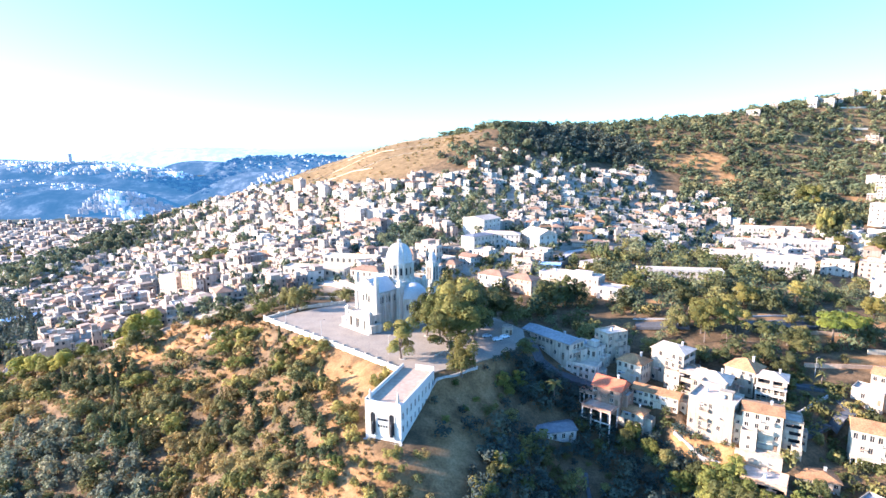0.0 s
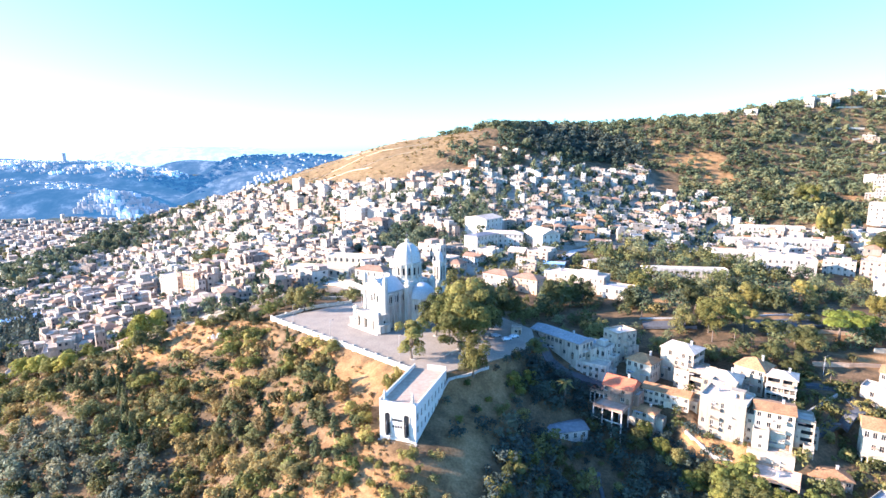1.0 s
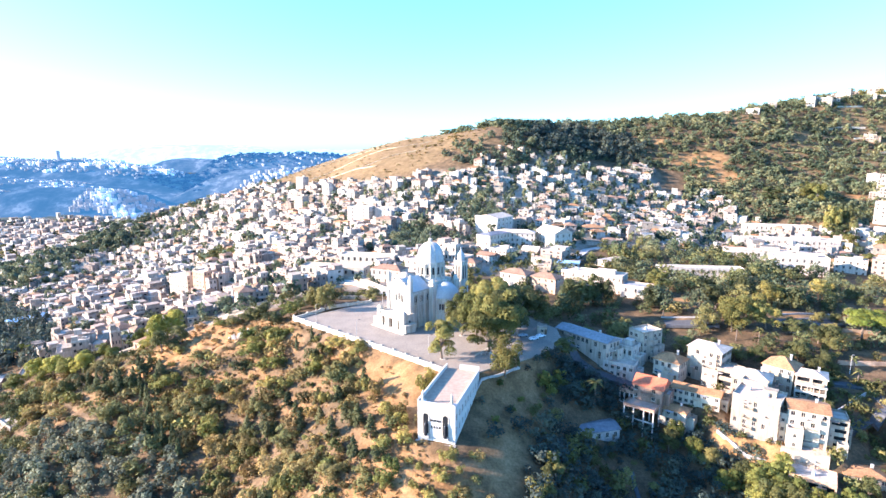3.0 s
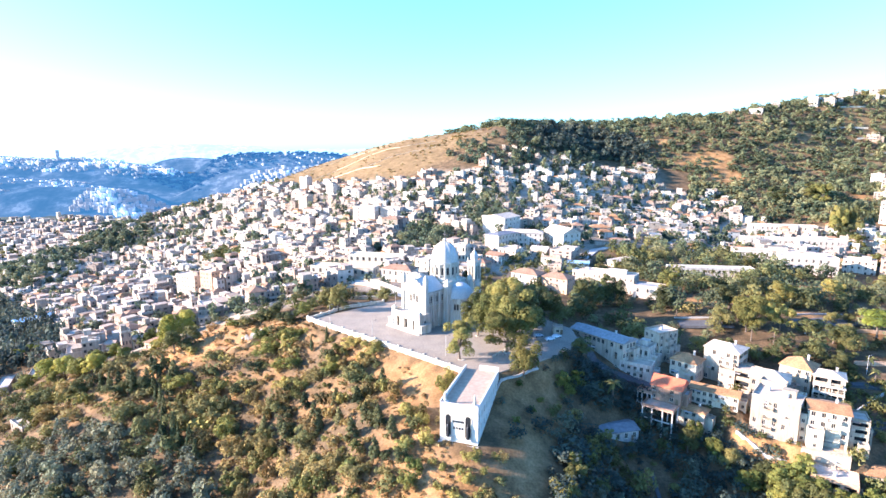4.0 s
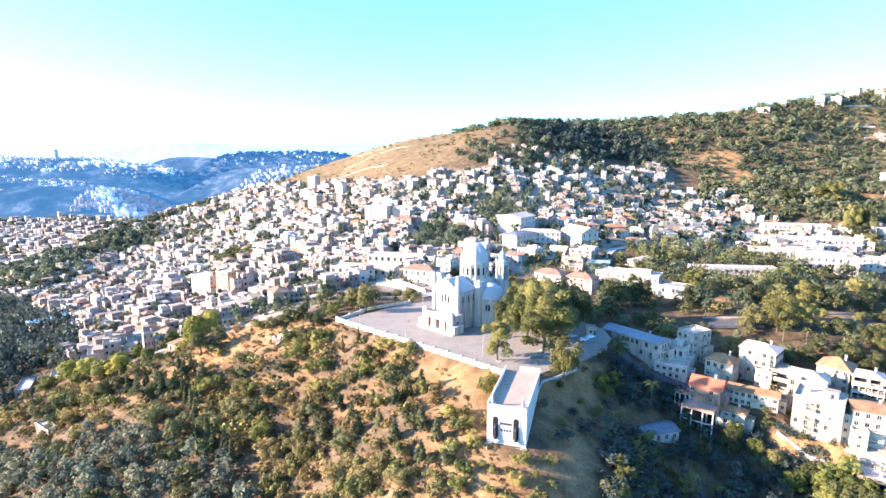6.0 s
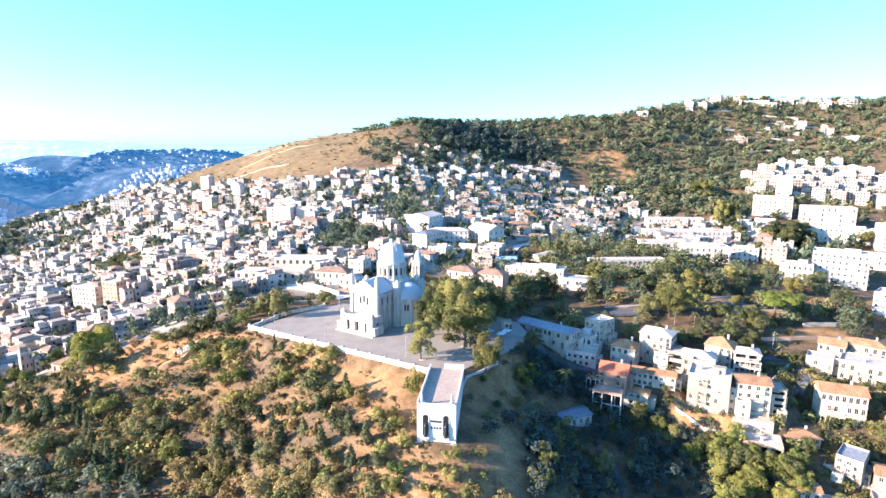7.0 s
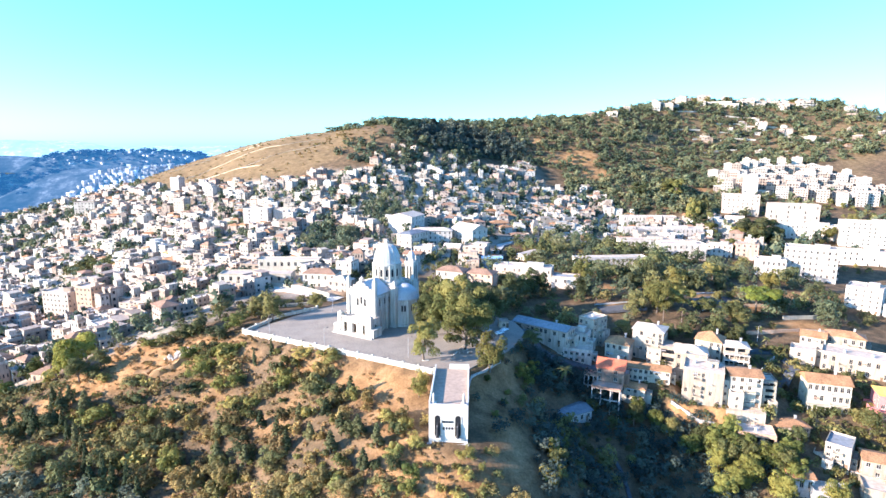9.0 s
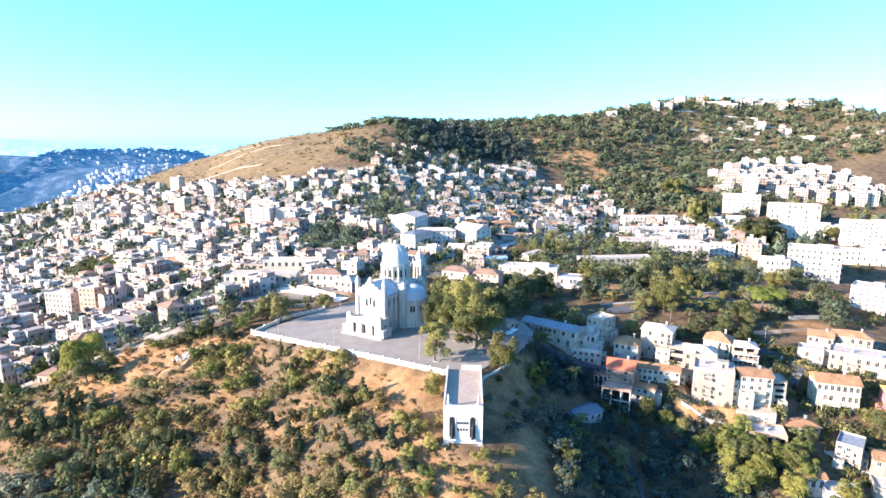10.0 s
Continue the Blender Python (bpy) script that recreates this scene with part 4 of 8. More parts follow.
def leaves_mesh(name, blades, mat):
    me = bpy.data.meshes.new(name)
    n = len(blades)
    me.vertices.add(n * 3)
    me.vertices.foreach_set("co", blades.reshape(-1))
    me.loops.add(n * 3)
    me.loops.foreach_set("vertex_index", np.arange(n * 3))
    me.polygons.add(n)
    me.polygons.foreach_set("loop_start", np.arange(0, n * 3, 3))
    me.update(calc_edges=True)
    me.materials.append(mat)
    return me


def crown_lobes(rng, kind, h, w):
    """Lobes of a crown that is h high over its foot and w wide."""
    out = []
    if kind == "broad":
        for i in range(26):
            a, r, z = rng.random() * 6.28, w * 0.38 * math.sqrt(rng.random()), 0.2 + 0.68 * rng.random()
            k = w * (0.11 + 0.1 * rng.random()) * (1.15 - 0.55 * abs(z - 0.48))
            out.append((r * math.cos(a) * (1.25 - 0.6 * z), r * math.sin(a) * (1.25 - 0.6 * z), z * h, k, k * 0.85))
        out.append((0, 0, h * 0.55, w * 0.22, h * 0.24))
    elif kind == "tall":
        for i in range(14):
            z = 0.26 + 0.66 * i / 13
            a, r = rng.random() * 6.28, w * 0.2 * math.sin(math.pi * min(1, z)) + 0.2
            k = w * (0.17 + 0.1 * rng.random()) * (1.2 - 0.6 * z)
            out.append((r * math.cos(a), r * math.sin(a), z * h, k, k * 1.2))
    elif kind == "cone":
        for i in range(22):
            z = 0.08 + 0.86 * (i / 21) ** 0.9
            a, r = i * 2.4 + rng.random(), w * 0.3 * (1.02 - z) * (0.6 + 0.5 * rng.random())
            k = w * (0.09 + 0.06 * rng.random()) * (1.35 - z)
            out.append((r * math.cos(a), r * math.sin(a), z * h, k, k * 0.9))
    elif kind == "low":
        for i in range(24):
            a, r, z = rng.random() * 6.28, w * 0.4 * math.sqrt(rng.random()), 0.14 + 0.62 * rng.random()
            k = w * (0.09 + 0.09 * rng.random())
            out.append((r * math.cos(a), r * math.sin(a), h * z * (1.1 - 0.5 * (r / w) ** 2), k, h * (0.12 + 0.1 * rng.random())))
        out.append((0, 0, h * 0.4, w * 0.25, h * 0.3))
    elif kind == "clear":
        for i in range(26):
            a, r, z = rng.random() * 6.28, w * 0.4 * math.sqrt(rng.random()), 0.26 + 0.62 * rng.random()
            k = w * (0.09 + 0.1 * rng.random()) * (1.15 - 0.7 * abs(z - 0.55))
            out.append((r * math.cos(a), r * math.sin(a), z * h, k, k * 0.85))
        out.append((0, 0, h * 0.64, w * 0.2, h * 0.18))
    elif kind == "umbrella":
        for i in range(15):
            a, r = rng.random() * 6.28, w * 0.38 * math.sqrt(rng.random())
            out.append((r * math.cos(a), r * math.sin(a), h * (0.84 - 0.1 * (r / w)), w * (0.1 + 0.07 * rng.random()), h * 0.13))
    elif kind == "cypress":
        for i in range(9):
            z = 0.1 + 0.85 * i / 8
            k = w * 0.5 * (math.sin(math.pi * (0.15 + 0.8 * z)) ** 0.7)
            out.append((rng.normal() * 0.08 * w, rng.normal() * 0.08 * w, z * h, k, h * 0.1))
    else:  # bush
        for i in range(11):
            a, r = rng.random() * 6.28, w * 0.38 * math.sqrt(rng.random())
            k = w * (0.11 + 0.12 * rng.random())
            out.append((r * math.cos(a), r * math.sin(a), h * (0.2 + 0.4 * rng.random()), k, h * (0.22 + 0.16 * rng.random())))
        out.append((0, 0, h * 0.34, w * 0.24, h * 0.32))
    return out


def trunk_shape(rng, kind, h, w, lobes):
    s = Shape()
    r = 0.022 * h + 0.08
    lean = (rng.normal() * 0.025 * h, rng.normal() * 0.025 * h)
    top = {"umbrella": 0.72, "cypress": 0.7, "tall": 0.7}.get(kind, 0.5) * h
    fork = top * (0.75 if kind == "umbrella" else 0.55)
    mid = (lean[0] * 0.6, lean[1] * 0.6, fork)
    s.tube((0, 0, -1.2), (0, 0, 0.4), r * 1.5, r * 1.1, 7)
    s.tube((0, 0, 0.4), mid, r * 1.1, r * 0.75, 7)
    s.tube(mid, (lean[0], lean[1], top), r * 0.75, r * 0.4, 6)
    if kind != "cypress":
        for x, y, z, k, kz in lobes[:9]:
            s.tube((mid[0], mid[1], fork * (0.85 + 0.15 * rng.random())), (x * 0.8, y * 0.8, z), r * 0.45, r * 0.12, 5)
    return s


TREE_PROTOS = {}
RNG = np.random.default_rng(7)


def tree_proto(kind, h, w, mat, leaves, size, variant):
    """Meshes of one tree: trunk and crown."""
    key = (kind, mat.name, variant, h)
    if key not in TREE_PROTOS:
        lobes = crown_lobes(RNG, kind, h, w)
        TREE_PROTOS[key] = trunk_shape(RNG, kind, h, w, lobes).mesh("trunk", [M_BARK]), leaves_mesh("crown", leaf_cloud(RNG, lobes, leaves, size, flat=0.5 if kind == "umbrella" else 0.1), mat)
    return TREE_PROTOS[key]


TREE_KINDS = {
    "broad": ("broadleaf_tree", "broad", 12.0, 10.0, L_BROAD, 3600, 0.42, "olive-green broadleaf tree with an uneven crown", "tree"),
    "bright": ("broadleaf_tree", "broad", 12.0, 9.0, L_BRIGHT, 3400, 0.45, "bright yellow-green tree in the sunlit ravine", "tree"),
    "dark": ("evergreen_tree", "broad", 11.0, 9.5, L_DARK, 3400, 0.44, "dark evergreen tree with a dense crown", "tree"),
    "tall": ("eucalyptus_tree", "tall", 15.0, 8.5, L_BROAD, 3000, 0.5, "tall eucalyptus with a loose olive-green crown", "tree"),
    "pine": ("umbrella_pine", "umbrella", 13.0, 17.0, L_PINE, 3000, 0.6, "umbrella pine with a flat bright green crown", "pine tree"),
    "great": ("broadleaf_tree", "clear", 22.0, 17.0, L_OLIVE, 7500, 0.58, "great olive-green tree shading the forecourt", "tree"),
    "shady": ("evergreen_tree", "clear", 22.0, 17.0, L_DARK, 7500, 0.58, "great dark evergreen tree beside the forecourt", "tree"),
    "lime": ("broadleaf_tree", "broad", 13.0, 12.0, L_LIME, 3600, 0.5, "bright yellow-green tree at the edge of the dry slope", "tree"),
    "golden": ("broadleaf_tree", "clear", 16.0, 18.0, L_GOLD, 6000, 0.55, "large golden-green tree in the gardens", "tree"),
    "egg": ("broadleaf_tree", "low", 14.0, 12.0, L_GOLD, 5200, 0.48, "dense egg-shaped golden-green tree at the forecourt edge", "tree"),
    "shrub": ("large_shrub", "low", 7.0, 9.0, L_SHRUB, 2200, 0.42, "broad green shrub with a low crown", "shrub"),
    "gold": ("large_shrub", "low", 6.0, 8.0, L_GOLD, 1800, 0.4, "yellow-green shrub with a spreading crown", "shrub"),
    "thorn": ("evergreen_tree", "low", 8.0, 10.0, L_DARK, 2400, 0.42, "dark grey-green spreading tree below the town", "tree"),
    "olive": ("olive_tree", "low", 7.0, 10.0, L_SCRUB, 2200, 0.42, "dull olive-green spreading tree below the town", "tree"),
    "sapling": ("pine_tree", "cone", 8.0, 7.0, L_SAPLING, 1500, 0.42, "dark young pine with a conical crown", "pine tree"),
    "cypress": ("cypress_tree", "cypress", 12.0, 3.4, L_DARK, 520, 0.7, "slim dark cypress tree in a garden", "tree"),
}


def tree(kind, x, y, h=None, group="", label="", z=None, w=None):
    name, form, h0, w0, mat, leaves, size, text, cat = TREE_KINDS[kind]
    v = int(RNG.integers(3))
    trunk, crown = tree_proto(form, h0, w0, mat, leaves, size, v)
    k = (h or h0 * (0.75 + 0.5 * RNG.random())) / h0
    q = (w / w0) if w else k * (0.85 + 0.3 * RNG.random())
    root = thing(name, pose(x, y, hill(x, y) if z is None else z, 0, 0, RNG.random() * 360) @ Matrix.Diagonal((q, q, k, 1)), label or text, cat, group)
    part("trunk", trunk, None, root)
    part("crown", crown, None, root)
    return root


BUSHES = [[leaves_mesh("bush", leaf_cloud(RNG, crown_lobes(RNG, "bush", 3.0, 3.8), 420, 0.34), m) for _ in range(3)] for m in (L_SCRUB, L_DARK, L_DRY, L_OLIVE)]


def bush(x, y, size, sort, label, group):
    ob = new("bush", BUSHES[sort][int(RNG.integers(3))])
    ob.matrix_basis = pose(x, y, hill(x, y) - 0.15, 0, 0, RNG.random() * 360) @ Matrix.Diagonal((size, size, size * (0.8 + 0.5 * RNG.random()), 1))
    return tagged(ob, label, "bush", group)


def scattered(ring, step, keep, seed, gap=0.45):
    """Jittered places inside a ring; keep(x, y) gives the chance of each."""
    rng = np.random.default_rng(seed)
    xs, ys = [p[0] for p in ring], [p[1] for p in ring]
    gx, gy = np.meshgrid(np.arange(min(xs), max(xs), step), np.arange(min(ys), max(ys), step))
    gx = gx + (rng.random(gx.shape) - 0.5) * step * 2 * gap
    gy = gy + (rng.random(gy.shape) - 0.5) * step * 2 * gap
    gx, gy = gx.ravel(), gy.ravel()
    ok = (edge_distance(gx, gy, ring) > 0) & (rng.random(len(gx)) < keep(gx, gy))
    return gx[ok], gy[ok]


def grove(name, places, h, w, leaves, size, mat, label, category, seed, kind="broad", forms=8):
    """Many crowns in one mesh, for woods and scrub that nobody could count."""
    rng = np.random.default_rng(seed)
    clouds = [leaf_cloud(rng, crown_lobes(rng, kind, 1.0, 1.0), leaves, size) for _ in range(forms)]
    x, y = places
    z = land(x, y) + 8 * (y > 1530)
    out = []
    for i in range(len(x)):
        c = clouds[i % forms]
        k = 0.5 + rng.random() ** 1.6
        hh, ww, a = h * k * (0.8 + 0.4 * rng.random()), w * k * (0.8 + 0.4 * rng.random()), rng.random() * 6.28
        ca, sa = math.cos(a), math.sin(a)
        q = np.empty_like(c)
        q[..., 0] = (c[..., 0] * ca - c[..., 1] * sa) * ww + x[i]
        q[..., 1] = (c[..., 0] * sa + c[..., 1] * ca) * ww + y[i]
        q[..., 2] = c[..., 2] * hh + z[i] - 0.15 * hh
        out.append(q)
    me = leaves_mesh(name, np.concatenate(out), mat)
    me.attributes.new("plant_tone", "FLOAT", "POINT").data.foreach_set("value", np.repeat(rng.random(len(x)), leaves * 3))
    return tagged(new(name, me), label, category, kind="stuff")

# ---- single buildings ----
EAST = "houses on the eastern terraces"
BUILT = [(-13.8, 175.9, -18.7, 6.3, 15.5)]  # x, y, turn, half width, half depth
WINDOWS = {}


def window_mesh(w, h, kind="plain"):
    """A frame with a cross bar, a sill and dark glass, centred on its foot."""
    key = (round(w, 2), round(h, 2), kind)
    if key not in WINDOWS:
        f, g = Shape(), Shape()
        b = 0.09
        for a in ((-w / 2, -w / 2 + b, 0, h), (w / 2 - b, w / 2, 0, h), (-w / 2 + b, w / 2 - b, 0, b), (-w / 2 + b, w / 2 - b, h - b, h), (-b / 2, b / 2, b, h - b)):
            f.box(a[0], a[1], 0.08, 0.16, a[2], a[3])
        f.box(-w / 2 - 0.12, w / 2 + 0.12, -0.12, 0.1, -0.1, 0)
        g.face([(-w / 2, 0.14, 0), (w / 2, 0.14, 0), (w / 2, 0.14, h), (-w / 2, 0.14, h)])
        WINDOWS[key] = f.mesh("window", [M_WHITE]), g.mesh("pane", [M_PANE])
    return WINDOWS[key]


def walls_with_windows(root, x0, x1, y0, y1, z0, z1, rows, counts, ww, wall, foot, split=True, blind=0.0, rng=None, name="wall", loggia=()):
    """Walls with openings and a window in each. counts: front, right, back, left."""
    s = Shape()
    corners = [(x0, y0), (x1, y0), (x1, y1), (x0, y1)]
    for k in range(4):
        p, q, n = corners[k], corners[(k + 1) % 4], counts[k]
        cols = spread(n) if n else []
        if k in loggia:
            L = math.hypot(q[0] - p[0], q[1] - p[1])
            n = max(1, int(L / 4.2))
            wide = L / n - 1.0
            s.panel(p, q, foot, z1, spread(n), [(a - 0.75, b + 0.15) for a, b in rows], wide, 1.5, glass=1)
            for i in range(n):
                for a, b in rows:
                    rail = Shape_box(-wide / 2, wide / 2, 0.05, 0.15, 0.0, 0.95)
                    c = spread(n)[i]
                    part("railing", rail, wall, root, m=pose(p[0] + (q[0] - p[0]) * c, p[1] + (q[1] - p[1]) * c, a - 0.75, 0, 0, 90 * k))
            continue
        skip = {(i, j) for i in range(n) for j in range(len(rows)) if rng and rng.random() < blind}
        s.panel(p, q, foot, z1, cols, rows if n else [], ww, 0.22, filled=not split, skip=skip)
        if split:
            for i, c in enumerate(cols):
                for j, (a, b) in enumerate(rows):
                    if (i, j) in skip:
                        continue
                    fm, gm = window_mesh(ww, b - a)
                    win = part("window", fm, None, root, m=pose(p[0] + (q[0] - p[0]) * c, p[1] + (q[1] - p[1]) * c, a, 0, 0, 90 * k))
                    part("pane", gm, None, win)
    part(name, s, [wall, M_PANE], root)


def beside(x, y, d=0.0):
    """True where x, y lie further than d from every single building."""
    ok = np.ones(np.shape(x), bool)
    for bx, by, turn, hw, hd in BUILT:
        c, s = math.cos(radians(turn)), math.sin(radians(turn))
        u, v = (x - bx) * c + (y - by) * s, -(x - bx) * s + (y - by) * c
        ok &= np.hypot(np.maximum(np.abs(u) - hw, 0), np.maximum(np.abs(v) - hd, 0)) > d
    return ok


def wing(root, x0, x1, y0, y1, top, h, wall, foot, rng):
    """A lower block against the main one, with a parapet round its terrace."""
    n = max(1, round(top / h))
    rows = [(i * top / n + 0.9, i * top / n + 2.2) for i in range(n)]
    c = (max(1, int((x1 - x0) / 3)), 1 if y1 - y0 > 2.5 else 0, 0, 1 if y1 - y0 > 2.5 else 0)
    walls_with_windows(root, x0, x1, y0, y1, 0, top, rows, c, 1.0, wall, -foot, True, 0.2, rng, "wing_wall")
    s = Shape()
    flat_roof(s, x0, x1, y0, y1, top, 0.8)
    part("terrace", s, [wall, rng.choice([M_PALE, M_FLAT, M_TERRA])], root)


def auto_wings(rng, w, d, H, h):
    out = []
    if H > 2 * h:
        a = rng.uniform(0.35, 0.6) * w
        x = rng.choice([-w / 2, w / 2 - a])
        out.append((x, x + a, -d / 2 - rng.uniform(2.2, 3.6), -d / 2 - 0.004, h * rng.choice([1, 1, 2]) if H > 3 * h else h))
    if H > 2 * h and rng.random() < 0.75:
        a = rng.uniform(0.25, 0.4) * w
        out.append((-w / 2 - rng.uniform(2.0, 3.5), -w / 2 - 0.004, -d / 2 + 0.5, d / 2 - rng.uniform(1, 3), h * max(1, round(H / h) - rng.choice([1, 2, 2]))))
    if rng.random() < 0.7:
        b = rng.uniform(0.4, 0.7) * d
        out.append((w / 2 + 0.004, w / 2 + rng.uniform(1.8, 3.2), d / 2 - b, d / 2, h * max(1, round(H / h) - rng.choice([1, 2]))))
    return out


def building(name, label, category, x, y, turn, w, d, z0, z1, floors, counts=(4, 3, 0, 2), roof="flat", wall=None, cover_mat=None, ww=1.3, rise=2.0, balconies=(), group="", sill=0.8, head=2.4, foot=4.0, door=True, split=True, chimney=False, room=True, blind=0.12, wings=None, loggia=()):
    """A rendered building: its front faces turn (0: -y); counts are windows in a row on the front, right, back and left."""
    root = thing(name, pose(x, y, z0, 0, 0, turn), label, category, group)
    BUILT.append((x, y, turn, w / 2, d / 2))
    wall = wall or M_WHITE
    # only sunlit terrace houses get the toned white; shaded ones keep M_WHITE
    if group == EAST and x > 66 and wall is M_WHITE:
        wall = M_SUNWHITE
    if group == EAST:
        counts, blind, chimney = tuple(c + (1 if c > 1 else 0) for c in counts), max(blind, 0.25), roof != "flat"
    h = (z1 - z0) / floors
    k = h / 3.1
    rows = [(i * h + sill * k, i * h + head * k) for i in range(floors)]
    H = z1 - z0
    rng = random.Random(int(x * 7 + y * 13))
    walls_with_windows(root, -w / 2, w / 2, -d / 2, d / 2, 0, H, rows, counts, ww, wall, -foot, split, blind, rng, loggia=loggia)
    for a in (wings if wings is not None else auto_wings(rng, w, d, H, h) if group == EAST else ()):
        wing(root, *a, h, wall, foot, rng)
    s = Shape()
    if roof == "flat":
        flat_roof(s, -w / 2, w / 2, -d / 2, d / 2, H, 0.8)
        part("roof", s, [wall, cover_mat or M_PALE], root)
        if room and w > 8:
            q = Shape()
            a = w * 0.14
            q.box(w * 0.2 - a, w * 0.2 + a, d * 0.1 - 1.4, d * 0.1 + 1.4, H, H + 2.3)
            q.box(w * 0.2 - a - 0.2, w * 0.2 + a + 0.2, d * 0.1 - 1.6, d * 0.1 + 1.6, H + 2.3, H + 2.5)
            part("roof_room", q, [wall], root)
    else:
        if roof == "gable":
            for yy, sgn in ((-d / 2, 1), (d / 2, -1)) if d > w else ():
                pts = [(-w / 2, yy, H), (w / 2, yy, H), (0, yy, H + rise * w / (w + 1))]
                s.face(pts if sgn > 0 else pts[::-1], 1)
            for xx, sgn in ((-w / 2, -1), (w / 2, 1)) if d <= w else ():
                pts = [(xx, -d / 2, H), (xx, d / 2, H), (xx, 0, H + rise * d / (d + 1))]
                s.face(pts if sgn > 0 else pts[::-1], 1)
        hip_roof(s, -w / 2, w / 2, -d / 2, d / 2, H + 0.02, rise, 0.5, 0, roof == "gable")
        part("roof", s, [cover_mat or M_TILE, wall], root)
    if group == EAST and floors > 1 and not balconies and w > 7:
        balconies = [(rng.choice([0, 0, 1]), rng.uniform(0.25, 0.75), rng.uniform(2.2, 4.2), 1, floors)]
    if group == EAST and H > 5:
        for i in range(rng.choice([1, 2, 2])):
            u, z, b = rng.uniform(-w * 0.35, w * 0.35), h * rng.randrange(floors) + 2.3, rng.uniform(0.8, 1.6)
            q = Shape()
            q.prism([(u - b, -d / 2 - 1.3), (u + b, -d / 2 - 1.3), (u + b, -d / 2), (u - b, -d / 2)], z, z + 0.12)
            part("canopy", q, [rng.choice([M_TERRA, M_SHEET, M_CONC])], root)
    for side, c, bw, floor0, floor1 in balconies:
        for i in range(floor0, floor1):
            q = Shape()
            z = i * h
            q.box(-bw / 2, bw / 2, -1.3, 0, z - 0.16, z)
            q.box(-bw / 2, bw / 2, -1.3, -1.2, z, z + 0.25)
            q.box(-bw / 2, bw / 2, -1.3, -1.2, z + 0.85, z + 0.95)
            for j in range(int(bw / 0.5) + 1):
                u = -bw / 2 + 0.05 + j * (bw - 0.1) / int(bw / 0.5)
                q.box(u - 0.04, u + 0.04, -1.28, -1.22, z + 0.25, z + 0.85)
            q.box(-bw / 2, -bw / 2 + 0.1, -1.2, 0, z, z + 0.95)
            q.box(bw / 2 - 0.1, bw / 2, -1.2, 0, z, z + 0.95)
            px, py = ((w * (c - 0.5), -d / 2), (w / 2, d * (c - 0.5)), (-w * (c - 0.5), d / 2), (-w / 2, -d * (c - 0.5)))[side]
            part("balcony", q, [wall], root, m=pose(px, py, 0, 0, 0, 90 * side))
    if door:
        part("door", Shape_box(w * 0.38 - 0.5, w * 0.38 + 0.5, -d / 2 - 0.08, -d / 2 - 0.004, 0, 2.1), M_WOOD, root, "brown timber door")
    if chimney:
        q = Shape_box(w * 0.22 - 0.35, w * 0.22 + 0.35, d * 0.12 - 0.35, d * 0.12 + 0.35, H, H + rise + 0.9)
        q.box(w * 0.22 - 0.45, w * 0.22 + 0.45, d * 0.12 - 0.45, d * 0.12 + 0.45, H + rise + 0.9, H + rise + 1.05)
        part("chimney", q, M_CONC, root)
    return root


def veranda(root, x0, x1, front, tiers, h, depth, columns, wall):
    """Open tiers before a house front: slabs, columns and solid rails."""
    for i in range(tiers):
        z = i * h
        if i:
            part("veranda_floor", Shape_box(x0 - 0.1, x1 + 0.1, front - depth, front - 0.004, z - 0.18, z), wall, root)
            part("veranda_rail", Shape_box(x0, x1, front - depth + 0.05, front - depth + 0.17, z, z + 0.75), wall, root)
        for k in range(columns):
            x = x0 + 0.2 + (x1 - x0 - 0.4) * k / (columns - 1)
            col = Shape()
            col.box(x - 0.24, x + 0.24, front - depth + 0.18, front - depth + 0.66, z if i else z - 4, z + 0.2)
            col.tube((x, front - depth + 0.42, z + 0.2), (x, front - depth + 0.42, z + h - 0.4), 0.17, 0.15, 8)
            col.box(x - 0.22, x + 0.22, front - depth + 0.2, front - depth + 0.64, z + h - 0.4, z + h - 0.18)
            part("column", col, wall, root)
    part("veranda_roof", Shape_box(x0 - 0.2, x1 + 0.2, front - depth - 0.1, front - 0.004, tiers * h - 0.18, tiers * h), wall, root)


building("house", "tall white rendered corner house with a flat roof beside garden palms", "house", 73.7, 233.4, -64, 8.5, 11, -11.5, 1.3, 4, (2, 3, 2, 1), wall=M_WHITE, group=EAST, room=False)
building("house", "cream house with an orange tiled hip roof", "house", 79.5, 219.5, -46, 10.5, 9, -13.5, -6.3, 2, (3, 3, 0, 2), "hip", M_CREAM, rise=2.6, group=EAST)
building("house", "tall white house with a pale tiled hip roof and stacked terraces", "house", 95.5, 219.5, -47, 13.5, 11, -15.5, -1.2, 4, (4, 3, 0, 2), "hip", M_WHITE, M_PALE, rise=2.0, balconies=((0, 0.7, 5, 1, 4),), group=EAST, loggia=(1,))
building("house", "white stepped house wing with shaded loggias", "house", 99.5, 209.5, -45, 8.2, 8, -17.5, -7, 3, (2, 2, 0, 2), wall=M_WHITE, group=EAST, room=False, loggia=(0, 1))
building("house", "ochre house with a bright red tiled roof above a deep terrace", "house", 64.8, 202.2, -38, 11, 9, -15.5, -9.6, 2, (4, 3, 0, 2), "gable", M_BRICK, M_RED, rise=3.0, group=EAST, ww=1.4, loggia=(3,))
building("house", "long low house with a faded orange tiled roof", "house", 82.4, 201, -37, 17, 6.5, -17.5, -11.7, 2, (7, 2, 0, 2), "gable", M_CREAM, rise=1.5, group=EAST)
